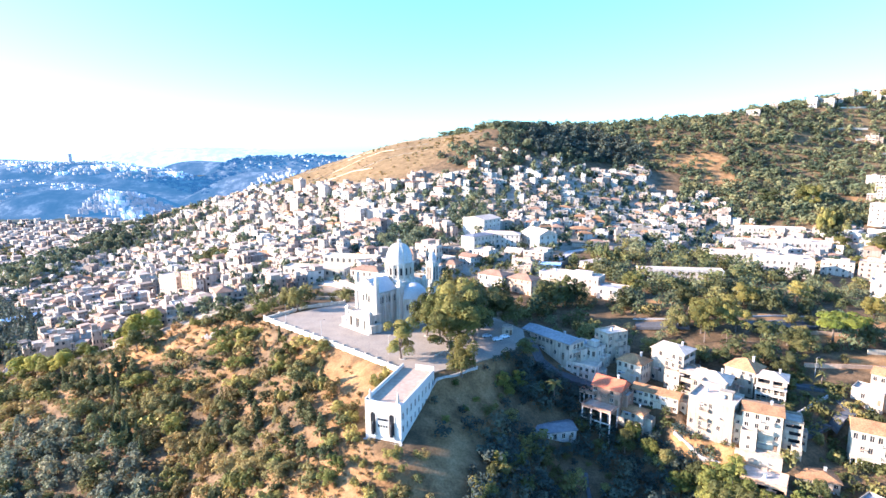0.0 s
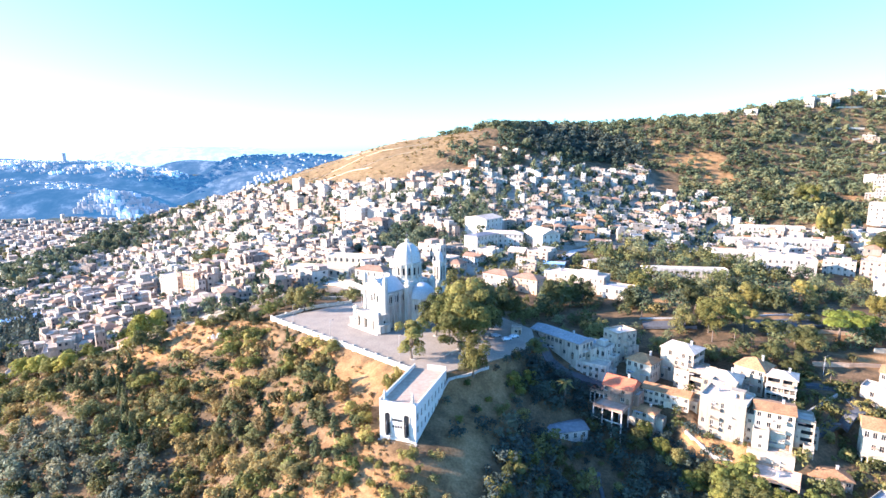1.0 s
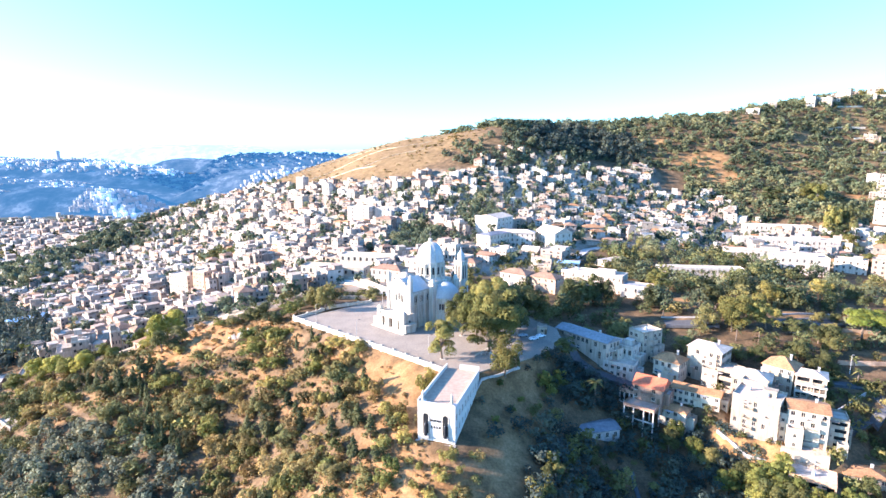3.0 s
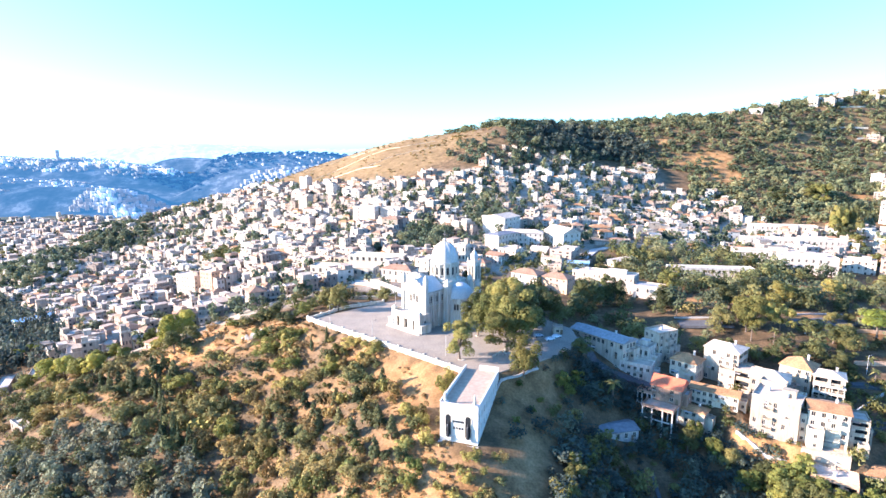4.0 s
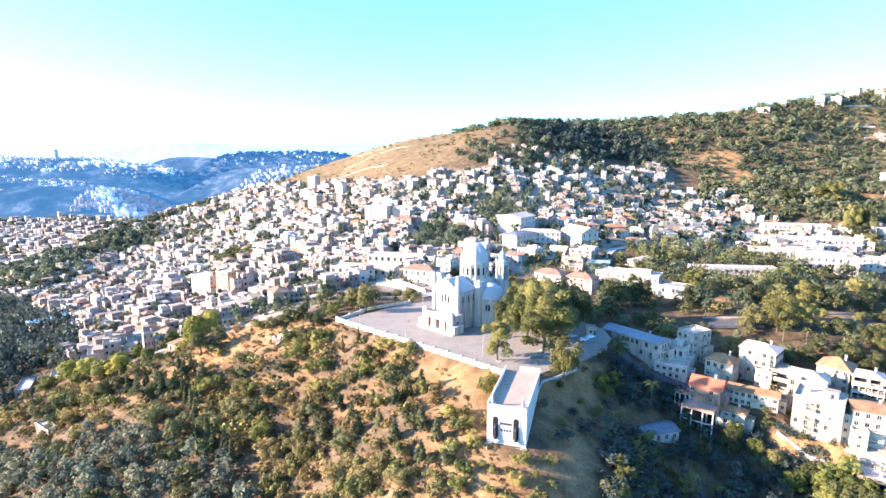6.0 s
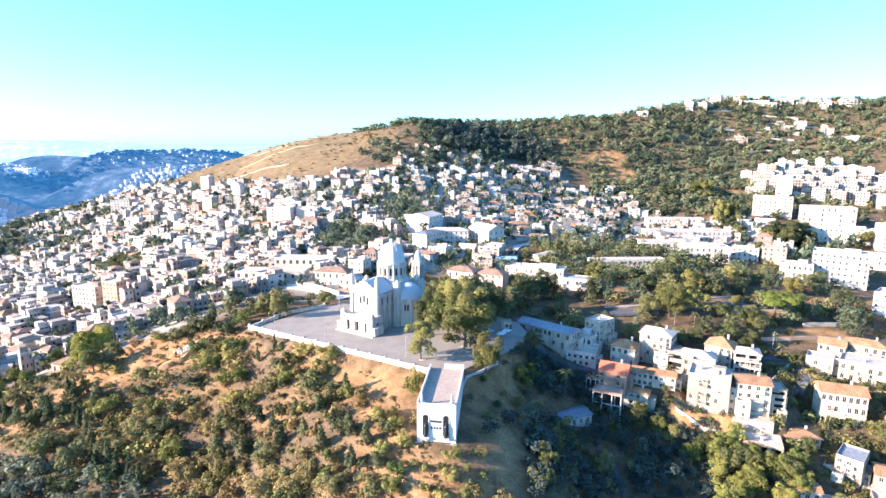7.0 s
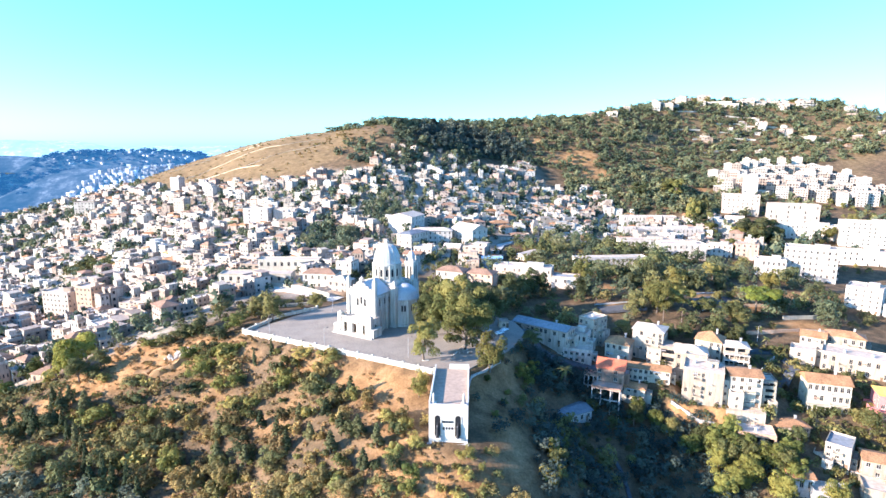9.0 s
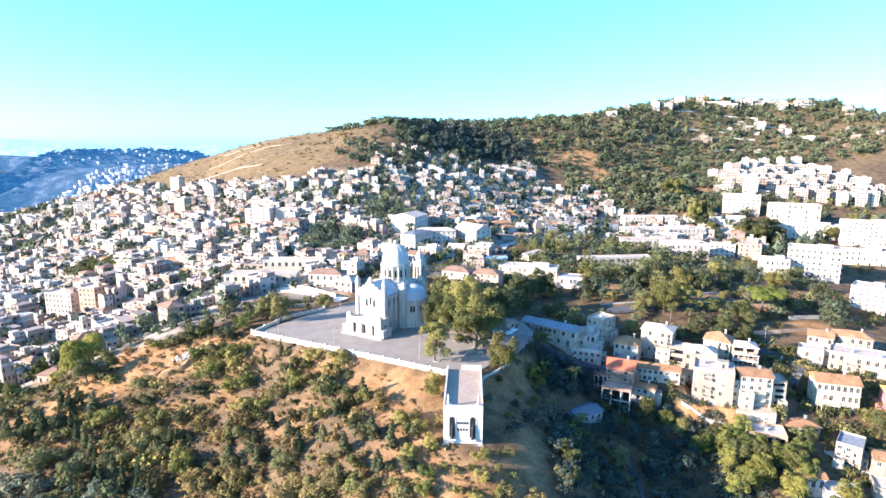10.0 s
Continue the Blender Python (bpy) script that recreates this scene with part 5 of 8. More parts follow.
building("house", "small white house with an orange sloping roof above the thicket", "house", 72.0, 196.6, -42, 10, 6, -22.5, -17, 2, (3, 2, 0, 1), "hip", M_WHITE, rise=1.2, group=EAST)
building("house", "white house with low pale hip roofs", "house", 103.5, 201.5, -36, 13, 11, -18, -6.2, 3, (3, 3, 0, 2), "hip", M_WHITE, M_PALE, rise=2.4, group=EAST)
building("house", "cream house with a sandy orange hip roof", "house", 119.5, 208.5, -50, 11, 10, -13.5, -4.6, 3, (3, 3, 0, 2), "hip", M_CREAM, rise=3.2, group=EAST)
loggia_house = building("house", "white house with open loggias and columned verandas on every storey", "house", 125.5, 200.0, -34, 10, 9, -16.5, -5.2, 4, (4, 3, 0, 2), "hip", M_WHITE, M_PALE, rise=1.6, group=EAST, wings=(), loggia=(0, 1))
veranda(loggia_house, -5, 5, -4.5, 3, 2.82, 2.4, 6, M_WHITE)
building("house", "large white house with few small windows and stacked balconies", "house", 97.6, 186.2, -42, 15, 12.5, -21.5, -7.2, 4, (4, 3, 0, 2), wall=M_WHITE, cover_mat=M_PALE, ww=1.1, group=EAST, blind=0.62, wings=((-7.5, 1.0, 6.254, 10.5, 15.5), (7.504, 10, -2, 6, 10)), loggia=(1,))
building("house", "cream house with a pale orange roof and rounded balconies", "house", 109.8, 178.6, -28, 12, 10, -20.8, -7.8, 4, (3, 3, 0, 2), "gable", M_CREAM, rise=1.4, balconies=((0, 0.62, 4, 1, 4),), group=EAST, loggia=(1,))
building("house", "narrow white house with stacked balconies", "house", 119, 176, -28, 5.5, 8, -20.8, -10.5, 4, (1, 2, 0, 1), wall=M_WHITE, group=EAST, room=False, loggia=(0,))
building("schoolhouse", "long two-storey white building in shade with a grey sheet roof", "school building", 48.0, 233.5, -53, 27, 9, -7.5, 0, 2, (11, 3, 0, 2), "gable", M_WHITE, M_GREYROOF, ww=1.4, rise=1.6, group=EAST)
building("house", "pale house in shade with a small roof terrace", "house", 62.9, 229.5, -45, 12, 8, -11.5, -3.5, 2, (4, 3, 0, 2), wall=M_WHITE, group=EAST)
building("house", "lower grey-white house standing in shade", "house", 59.0, 220.4, -33, 12.5, 8, -16.5, -8, 3, (4, 3, 0, 1), wall=M_WHITE, group=EAST, room=False)
building("workshop", "long low workshop with a grey sheet roof in the shaded ravine", "workshop", 38.5, 192.0, 12, 20, 8.5, -26, -22, 1, (6, 2, 0, 2), "gable", M_CONC, M_SLATE, rise=1.2)
building("kiosk", "small white gatekeeper's kiosk on the forecourt", "kiosk", 28.3, 234.6, -11, 4.3, 4, 0, 2.6, 1, (1, 1, 0, 0), wall=M_WHITE, room=False, foot=1.0)
colonnade_house = building("house", "wide cream house with twin orange tiled roofs and a colonnade", "house", 146.2, 172.6, -33, 15.5, 10, -25.5, -12.6, 3, (6, 3, 0, 2), "gable", M_CREAM, rise=2.4, balconies=((0, 0.75, 7, 1, 3),), group=EAST, wings=(), loggia=(1,))
veranda(colonnade_house, -7.6, 0.4, -5, 1, 4.2, 2.6, 6, M_CREAM)
building("hall", "long white flat-roofed hall on a terrace", "hall", 175.5, 183.5, -52, 25, 13, -17, -8.5, 2, (7, 3, 0, 2), wall=M_WHITE, cover_mat=M_PALE, group=EAST, room=False)
building("house", "white house with an orange tiled hip roof behind the long hall", "house", 184, 196, -48, 15, 9, -13, -4.6, 2, (4, 3, 0, 2), "hip", M_WHITE, rise=2.0, group=EAST)
building("house", "white house with an orange tiled gable roof", "house", 172, 202, -50, 10, 8, -13, -5.6, 2, (3, 2, 0, 2), "gable", M_WHITE, rise=2.0, group=EAST)
building("house", "low white house on the terrace edge", "house", 161, 197, -50, 10, 8, -13.5, -9.4, 1, (3, 2, 0, 2), wall=M_WHITE, group=EAST, room=False)
building("house", "small white house with a pinkish tiled roof", "house", 121.6, 165.8, -22, 12, 8, -30, -24.6, 2, (4, 2, 0, 2), "hip", M_WHITE, rise=1.3, group=EAST)
building("house", "unfinished ochre house with exposed frames on the roof", "house", 104.2, 164.6, -36, 13, 9, -32.5, -25, 2, (3, 3, 0, 2), wall=M_OCHRE, cover_mat=M_FLAT, ww=1.6, group=EAST, room=False, loggia=(0,))
building("house", "white terrace house behind the unfinished one", "house", 106.0, 172.0, -33, 14, 4, -29, -20.8, 2, (0, 2, 0, 0), wall=M_WHITE, group=EAST, room=False)
building("house", "pink house with a yellow-orange sloping roof", "house", 166.5, 160.4, -36, 11, 10, -25, -15.2, 3, (3, 3, 0, 2), "gable", M_PINK, M_YELLOWROOF, rise=1.8, group=EAST, loggia=(1,))
building("house", "white house with a grey roof light stepping down the slope", "house", 130.0, 151.0, -58, 8, 11, -34, -26.0, 3, (2, 3, 0, 2), wall=M_WHITE, cover_mat=M_GREYROOF, group=EAST, room=False)
building("house", "white house with an orange roof near the foot of the slope", "house", 139.0, 140.5, -42, 15, 9, -38, -28.5, 3, (4, 2, 0, 2), "gable", M_WHITE, rise=1.6, group=EAST)
building("house", "low white house at the foot of the slope", "house", 131.0, 134.0, -42, 14, 9, -41, -34.5, 2, (4, 2, 0, 2), wall=M_WHITE, group=EAST)
building("hut", "small grey hut with a red tiled roof", "hut", 106.0, 146.0, -28, 8, 6, -37, -32, 1, (2, 1, 0, 1), "gable", M_CONC, rise=0.9, group=EAST)
building("hut", "small grey block hut with a flat roof", "hut", 111.0, 140.0, -28, 9, 7, -40, -35, 1, (1, 1, 0, 1), wall=M_CONC, group=EAST, room=False)
building("house", "tall white apartment house with many small windows", "house", 254, 241, -60, 17, 15, -11, 3, 5, (5, 4, 0, 2), wall=M_WHITE, ww=1.0)
building("house", "white terraced house below the apartment house", "house", 262, 226, -60, 20, 10, -13, -5, 2, (6, 3, 0, 2), wall=M_WHITE, room=False)

# the seminary on its terrace, and its neighbours
SEM = "seminary wings"
building("seminary_wing", "white three-storey seminary wing with a grey hip roof", "institution", 27, 419, -46, 13, 24, 3.5, 16.2, 3, (2, 6, 0, 2), "hip", M_WHITE, M_SLATE, rise=1.5, group=SEM, ww=1.2)
building("seminary_wing", "white central seminary wing with regular windows", "institution", 45, 428, -12, 30, 12, 5, 16, 3, (8, 3, 0, 2), "hip", M_WHITE, M_PALE, rise=2.0, group=SEM, ww=1.2)
building("seminary_wing", "high blank white seminary hall with a low gable", "institution", 33, 470, -40, 22, 24, 8, 23, 4, (0, 4, 0, 0), "gable", M_WHITE, M_PALE, rise=2.5, group=SEM, door=False)
building("seminary_wing", "white gabled seminary hall with a pale sheet roof", "institution", 74, 423, 24, 16, 24, 4.5, 17, 3, (3, 4, 0, 6), "gable", M_WHITE, M_PALE, rise=4.0, group=SEM, ww=1.2)
building("house", "white house with terraces below the seminary", "house", 30, 388, -40, 14, 12, 0, 10, 3, (4, 3, 0, 2), wall=M_WHITE)
building("house", "pale stone house with a dark pitched roof in the seminary garden", "house", 52, 395, -30, 12, 10, 1, 8, 2, (3, 3, 0, 2), "gable", M_TOWN, M_FLAT, rise=2.5)
building("school_building", "long white two-storey school with a flat roof among dark trees", "school building", 76, 321, -34, 36, 12, -3, 7.6, 3, (12, 3, 0, 2), wall=M_WHITE, cover_mat=M_PALE, ww=1.0)
building("school_building", "pale blue-white annex with a flat roof", "school building", 95, 301, -34, 16, 10, -4, 4.5, 2, (3, 3, 0, 1), wall=M_WHITE, cover_mat=M_GREYROOF, room=False)
building("villa", "cream villa with a worn red tiled roof", "villa", 31, 325, -38, 17, 11, -1.5, 7, 2, (4, 3, 0, 2), "hip", M_TOWN, M_OLDTILE, rise=2.2)
building("villa", "pinkish villa with a red tiled hip roof", "villa", 47, 316, -38, 16, 11, -2, 6.5, 3, (4, 3, 0, 2), "hip", M_OCHRE, M_OLDTILE, rise=2.2)
building("terrace_house", "long low white terrace behind a row of palms", "terrace", 146, 336, -8, 50, 8, 0.5, 7, 2, (16, 2, 0, 2), wall=M_WHITE, cover_mat=M_PALE, ww=1.2, room=False)
building("school_building", "long cream building with square windows under a flat roof", "school building", -84, 364, -14, 44, 12, -7, 2.6, 2, (9, 3, 0, 3), wall=M_CREAM, cover_mat=M_PALE, ww=1.8, room=False)
building("school_building", "cream back wing with square windows", "school building", -64, 386, -14, 40, 10, -4, 6.0, 2, (9, 3, 0, 3), wall=M_CREAM, cover_mat=M_PALE, ww=1.8, room=False)
building("house", "pinkish stone house with a brown tiled roof behind the forecourt", "house", -46, 338, -25, 20, 11, -3, 7, 2, (5, 3, 0, 2), "hip", M_TOWN, M_OLDTILE, rise=2.2)
building("house", "pale house with a cream tiled hip roof", "house", -36, 326, -38, 12, 10, -3, 4.5, 2, (3, 3, 0, 2), "hip", M_WHITE, M_PALE, rise=2.4)
building("house", "white stone corner house with small windows", "house", -30, 349, -38, 11, 9, -1, 10.5, 3, (2, 3, 0, 2), wall=M_WHITE)
building("apartment_block", "plain white cubic block rising over the town", "apartment block", -92, 568, -20, 24, 14, 4, 21, 5, (2, 4, 0, 0), wall=M_WHITE, room=False, ww=1.3)
building("apartment_block", "plain white slab block beside the cubic one", "apartment block", -66, 568, -20, 22, 12, 7, 20, 4, (1, 2, 0, 0), wall=M_WHITE, room=False, ww=1.3)
building("apartment_block", "brown brick apartment house with white window bands", "apartment block", -196, 426, -30, 13, 12, -33, -14, 6, (4, 4, 0, 3), wall=M_OCHRE, ww=1.3)
building("apartment_block", "pale pink apartment house with many small windows", "apartment block", -218, 440, -30, 22, 12, -37, -20, 5, (7, 4, 0, 3), wall=M_TOWN, ww=1.3)
building("apartment_block", "slim white tower block on the town's upper edge", "apartment block", -194, 757, -30, 12, 11, 20, 41, 7, (3, 3, 0, 2), wall=M_WHITE)
building("apartment_block", "white block of flats in the upper town", "apartment block", -176, 670, -30, 13, 11, 5, 23, 6, (4, 3, 0, 2), wall=M_WHITE)
building("apartment_block", "pale block of flats beside a wooded slope", "apartment block", -306, 794, -10, 24, 14, -7, 10, 5, (6, 4, 0, 2), wall=M_TOWN)

# the school and flats on the eastern slope
ES = "large buildings on the eastern slope"
building("school_building", "long low white school with a pale roof below a bare bank", "school building", 313, 528, -14, 58, 12, -2, 7, 2, (14, 3, 0, 3), wall=M_WHITE, cover_mat=M_PALE, group=ES, room=False)
building("school_building", "long white school wing with terraces", "school building", 280, 462, -14, 78, 14, -8, 4.5, 3, (18, 3, 0, 3), wall=M_WHITE, cover_mat=M_PALE, group=ES)
building("school_building", "white school block with a flat roof above the garden trees", "school building", 232, 372, -20, 34, 15, -5, 7, 3, (8, 4, 0, 3), wall=M_WHITE, cover_mat=M_PALE, group=ES)
building("school_building", "white school wing with pinkish parapets", "school building", 222, 404, -16, 44, 12, -5, 5.5, 2, (11, 3, 0, 3), wall=M_WHITE, cover_mat=M_PALE, group=ES)
building("apartment_block", "broad white block with small windows on the slope", "apartment block", 410, 503, -40, 36, 14, 9, 31, 6, (8, 3, 0, 0), wall=M_WHITE, group=ES, door=False, split=False, blind=0.5, ww=1.1)
building("apartment_block", "slim white stair tower of the slope block", "apartment block", 470, 553, -46, 16, 12, 20, 46, 7, (2, 3, 0, 2), wall=M_WHITE, group=ES)
building("apartment_block", "long white slab block with scattered windows", "apartment block", 420, 446, -36, 44, 15, 2, 26, 5, (9, 3, 0, 0), wall=M_WHITE, group=ES, door=False, room=False, split=False, blind=0.5, ww=1.1)
building("apartment_block", "white flats with long rows of windows", "apartment block", 400, 412, -40, 54, 13, -4, 11, 4, (15, 4, 0, 3), wall=M_WHITE, group=ES, split=False, blind=0.5, ww=1.1)
building("apartment_block", "pale flats with a blue shaded side", "apartment block", 424, 372, -40, 42, 14, -6, 18, 7, (11, 4, 0, 3), wall=M_WHITE, group=ES, split=False, blind=0.5, ww=1.1)
building("apartment_block", "large white residence with rows of windows and a rounded roof house", "apartment block", 285, 305, -46, 31, 16, -11, 13, 6, (9, 5, 0, 3), wall=M_WHITE, group=ES, balconies=((1, 0.3, 4, 1, 5),))
building("house", "low white terraces in front of the residence", "house", 258, 312, -38, 18, 11, -9, 5, 3, (6, 3, 0, 2), wall=M_WHITE, group=ES)
building("house", "white house with a flat roof on the eastern slope", "house", 274, 378, -38, 19, 10, -7, 3.5, 3, (5, 3, 0, 2), wall=M_WHITE, group=ES)
building("house", "pinkish house with open storeys on the eastern slope", "house", 288, 364, -38, 16, 10, -8, 6, 4, (4, 3, 0, 2), wall=M_TOWN, group=ES)
building("house", "small white gabled house among trees", "house", 375, 472, -38, 17, 9, 2, 10, 2, (3, 2, 0, 2), "gable", M_WHITE, M_PALE, rise=3, group=ES)
building("apartment_block", "low white row of flats on the eastern slope", "apartment block", 364, 330, -38, 34, 12, -9, 3, 3, (9, 3, 0, 3), wall=M_WHITE, group=ES, split=False, blind=0.5, ww=1.1)
building("house", "white row house with a pale roof in the yards", "house", 19, 378, -40, 13, 9, 1.5, 7.5, 2, (4, 3, 0, 2), "gable", M_WHITE, M_OLDTILE, rise=2.0)
building("shed", "long cream shed with a pale sheet roof among trees", "shed", 104, 374, 32, 26, 9, 1.0, 5.0, 1, (7, 2, 0, 2), "gable", M_CREAM, M_PALE, rise=1.2)
building("shed", "low blue-roofed shed in the seminary garden", "shed", 72, 366, -20, 14, 8, 1.2, 4.6, 1, (4, 2, 0, 2), "gable", M_WHITE, M_BLUESHEET, rise=1.0)
building("house", "small pale house with a worn tiled roof below the seminary", "house", 6, 360, -35, 11, 9, 0, 6.5, 2, (3, 3, 0, 2), "hip", M_TOWN, M_OLDTILE, rise=1.8)
building("hut", "low white hut with a patched flat roof on the lower slope", "hut", -225, 259, -35, 14, 8, -56.5, -52.5, 1, (3, 2, 0, 1), wall=M_TOWN, cover_mat=M_FLAT, room=False)
building("hut", "long low white shed with a pale roof below the town", "hut", -268, 304, -65, 20, 7, -55.5, -51.5, 1, (4, 2, 0, 1), wall=M_TOWN, cover_mat=M_FLAT, room=False)
building("hut", "small white shed beside the orchard", "hut", -252, 308, -65, 12, 7, -51, -47, 1, (3, 2, 0, 1), wall=M_WHITE, cover_mat=M_PALE, room=False)
building("house", "low brown house with a pitched roof at the town's foot", "house", -176, 296, -25, 11, 9, -30, -24.5, 1, (3, 2, 0, 1), "hip", M_OCHRE, M_OLDTILE, rise=2.2)
building("warehouse", "long warehouse with a blue sheet roof at the town's edge", "warehouse", -338, 440, -38, 12, 40, -60, -54, 1, (3, 8, 0, 2), "gable", M_WHITE, M_BLUESHEET, rise=1.8)
building("warehouse", "long warehouse with a pale sheet roof at the town's edge", "warehouse", -325, 448, -38, 10, 40, -60, -54, 1, (3, 8, 0, 2), "gable", M_WHITE, M_SHEET, rise=1.8)

# the crest of the far ridge
CR = "villas on the far crest"
building("mansion", "wide white mansion with terraces on the far crest", "mansion", 702, 884, -40, 44, 14, 152, 163, 3, (9, 3, 0, 2), wall=M_WHITE, group=CR, split=False, blind=0.3, wings=((-30, -22.004, -6, 6, 7), (22.004, 34, -7, 5, 7)), room=False)
building("villa", "pale villa with a tower room on the far crest", "villa", 577, 858, -40, 16, 12, 141, 155, 4, (4, 3, 0, 2), wall=M_TOWN, group=CR, split=False, room=True)
building("villa", "low pale villa on the far crest", "villa", 745, 888, -35, 22, 12, 157, 165, 2, (5, 3, 0, 2), wall=M_TOWN, group=CR, split=False)
building("villa", "white villa with a flat roof on the far crest", "villa", 828, 868, -35, 24, 12, 157, 166, 3, (6, 3, 0, 2), wall=M_WHITE, group=CR, split=False)
building("villa", "low sand-coloured villa on the far crest", "villa", 672, 892, -40, 14, 10, 156, 164, 2, (4, 3, 0, 2), wall=M_CREAM, group=CR, split=False, room=False)
building("villa", "pale villa at the wooded end of the crest", "villa", 458, 842, -40, 18, 10, 131, 138, 2, (4, 3, 0, 2), wall=M_TOWN, group=CR, split=False)

# long blocks on the distant hills
FH = "long blocks on the distant hills"
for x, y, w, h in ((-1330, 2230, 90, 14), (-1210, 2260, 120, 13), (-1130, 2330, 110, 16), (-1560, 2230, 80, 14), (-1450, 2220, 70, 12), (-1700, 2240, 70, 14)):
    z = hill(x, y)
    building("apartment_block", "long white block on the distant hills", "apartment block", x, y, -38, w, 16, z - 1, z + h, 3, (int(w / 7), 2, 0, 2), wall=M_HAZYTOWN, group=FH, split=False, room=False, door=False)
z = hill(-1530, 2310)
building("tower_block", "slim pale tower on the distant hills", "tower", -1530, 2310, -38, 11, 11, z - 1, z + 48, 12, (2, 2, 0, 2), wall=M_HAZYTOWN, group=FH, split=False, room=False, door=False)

# ---- houses of the hillside town ----
def town_proto(i, far=False):
    """One of the town's house types, with its foot at the origin."""
    rng = random.Random(100 + i)
    w, d, floors = rng.uniform(8, 13.5), rng.uniform(7.5, 10.5), rng.choice([1, 2, 2, 2, 2, 3])
    h = 2.95
    tiled = i % 5 == 1
    # far copies take the haze-cooled wall colour
    wall = M_FARTOWN if far else M_TOWN
    root = thing("town_house", Matrix(), ("rendered town house with a red tiled hip roof" if tiled else "pale rendered town house with a flat terrace roof") + f", {['one storey', 'two storeys', 'three storeys'][floors - 1]}", "house", "hillside town houses")
    nx, ny = max(2, int(w / (4.2 if far else 2.9))), max(2, int(d / (4.4 if far else 3.1)))
    s = Shape()
    top = body(s, -w / 2, w / 2, -d / 2, d / 2, 0, floors, h, nx, ny, rng.choice([1.2, 1.5, 1.9]), rng=rng, blind=0.35 if far else 0.16)
    if i % 4 == 2:
        body(s, -w * 0.35, w * 0.3, -d / 2 - 3.2, -d / 2 + 0.02, 0, max(1, floors - 2), h, 2, 1, rng=rng, blind=0.2)
        flat_roof(s, -w * 0.35, w * 0.3, -d / 2 - 3.2, -d / 2, max(1, floors - 2) * h, 0.8, 0, 2)
    if i % 3 == 0:
        e = rng.uniform(3, 4.5)
        body(s, w / 2 - 0.02, w / 2 + e, -d / 2 + 1, d / 2 - 1.5, 0, max(1, floors - 1), h, 1, 2)
        flat_roof(s, w / 2, w / 2 + e, -d / 2 + 1, d / 2 - 1.5, max(1, floors - 1) * h, 0.7, 0, 2)
    part("wall", s, [wall, M_PANE, M_FLAT], root)
    s = Shape()
    if tiled:
        hip_roof(s, -w / 2, w / 2, -d / 2, d / 2, top + 0.15, 1.9)
        part("roof", s, [M_TILE if i % 2 else M_OLDTILE], root)
    else:
        flat_roof(s, -w / 2, w / 2, -d / 2, d / 2, top, 0.75)
        for k in range(3):
            x, y, a = rng.uniform(-w * 0.4, w * 0.4), rng.uniform(-d * 0.4, d * 0.4), rng.uniform(0.4, 0.9)
            s.box(x - a, x + a, y - a * 0.7, y + a * 0.7, top, top + rng.uniform(0.8, 1.6), k % 2)
        part("roof", s, [wall, M_FLAT if i % 2 else M_PALE], root)
        if i % 5 != 2:
            q = Shape()
            a, b = (rng.uniform(2.6, 4.2), rng.uniform(2.6, 4.0)) if i % 2 else (w * rng.uniform(0.5, 0.75), d * rng.uniform(0.45, 0.8))
            x, y = rng.choice([-1, 1]) * (w / 2 - a / 2 - 0.3), rng.choice([-1, 1]) * (d / 2 - b / 2 - 0.3)
            q.panel((x - a / 2, y - b / 2), (x + a / 2, y - b / 2), top, top + 2.5, [0.5], [(top + 0.1, top + 2.0)], 0.9)
            q.panel((x + a / 2, y - b / 2), (x + a / 2, y + b / 2), top, top + 2.5, [], [], 1)
            q.panel((x + a / 2, y + b / 2), (x - a / 2, y + b / 2), top, top + 2.5, [], [], 1)
            q.panel((x - a / 2, y + b / 2), (x - a / 2, y - b / 2), top, top + 2.5, [], [], 1)
            q.box(x - a / 2 - 0.15, x + a / 2 + 0.15, y - b / 2 - 0.15, y + b / 2 + 0.15, top + 2.5, top + 2.7, 0)
            part("roof_room", q, [wall, M_PANE], root)
    if i % 3 != 1 and i % 4 != 2:
        for k in range(1, floors):
            q = Shape()
            q.box(-w * 0.3, w * 0.3, -d / 2 - 1.1, -d / 2, k * h - 0.15, k * h)
            q.box(-w * 0.3, w * 0.3, -d / 2 - 1.1, -d / 2 - 0.98, k * h, k * h + 0.9)
            q.box(-w * 0.3, -w * 0.3 + 0.12, -d / 2 - 0.98, -d / 2, k * h, k * h + 0.9)
            q.box(w * 0.3 - 0.12, w * 0.3, -d / 2 - 0.98, -d / 2, k * h, k * h + 0.9)
            part("balcony", q, [wall], root)
    return root


# open places in the town: woods, gardens and squares, (x, y, radius)
GROVE = [(-57, 472), (-49, 414), (-22, 402), (-9, 452), (-14, 500), (-40, 512)]
GROVE_BACK = [(14, 588), (3, 543), (8, 495), (47, 503), (48, 560), (40, 580)]
GAPS = [(-250, 580, 12), (-236, 570, 12), (-222, 558, 12), (-264, 530, 9), (-248, 516, 9), (-152, 422, 9), (-138, 420, 8), (-122, 410, 8), (-104, 304, 13), (-96, 312, 10), (-503, 811, 26), (-465, 803, 26), (-492, 758, 22), (-564, 722, 34), (-521, 652, 30), (-367, 796, 16), (-188, 490, 12), (-178, 506, 12), (-228, 512, 14), (-345, 694, 14)]
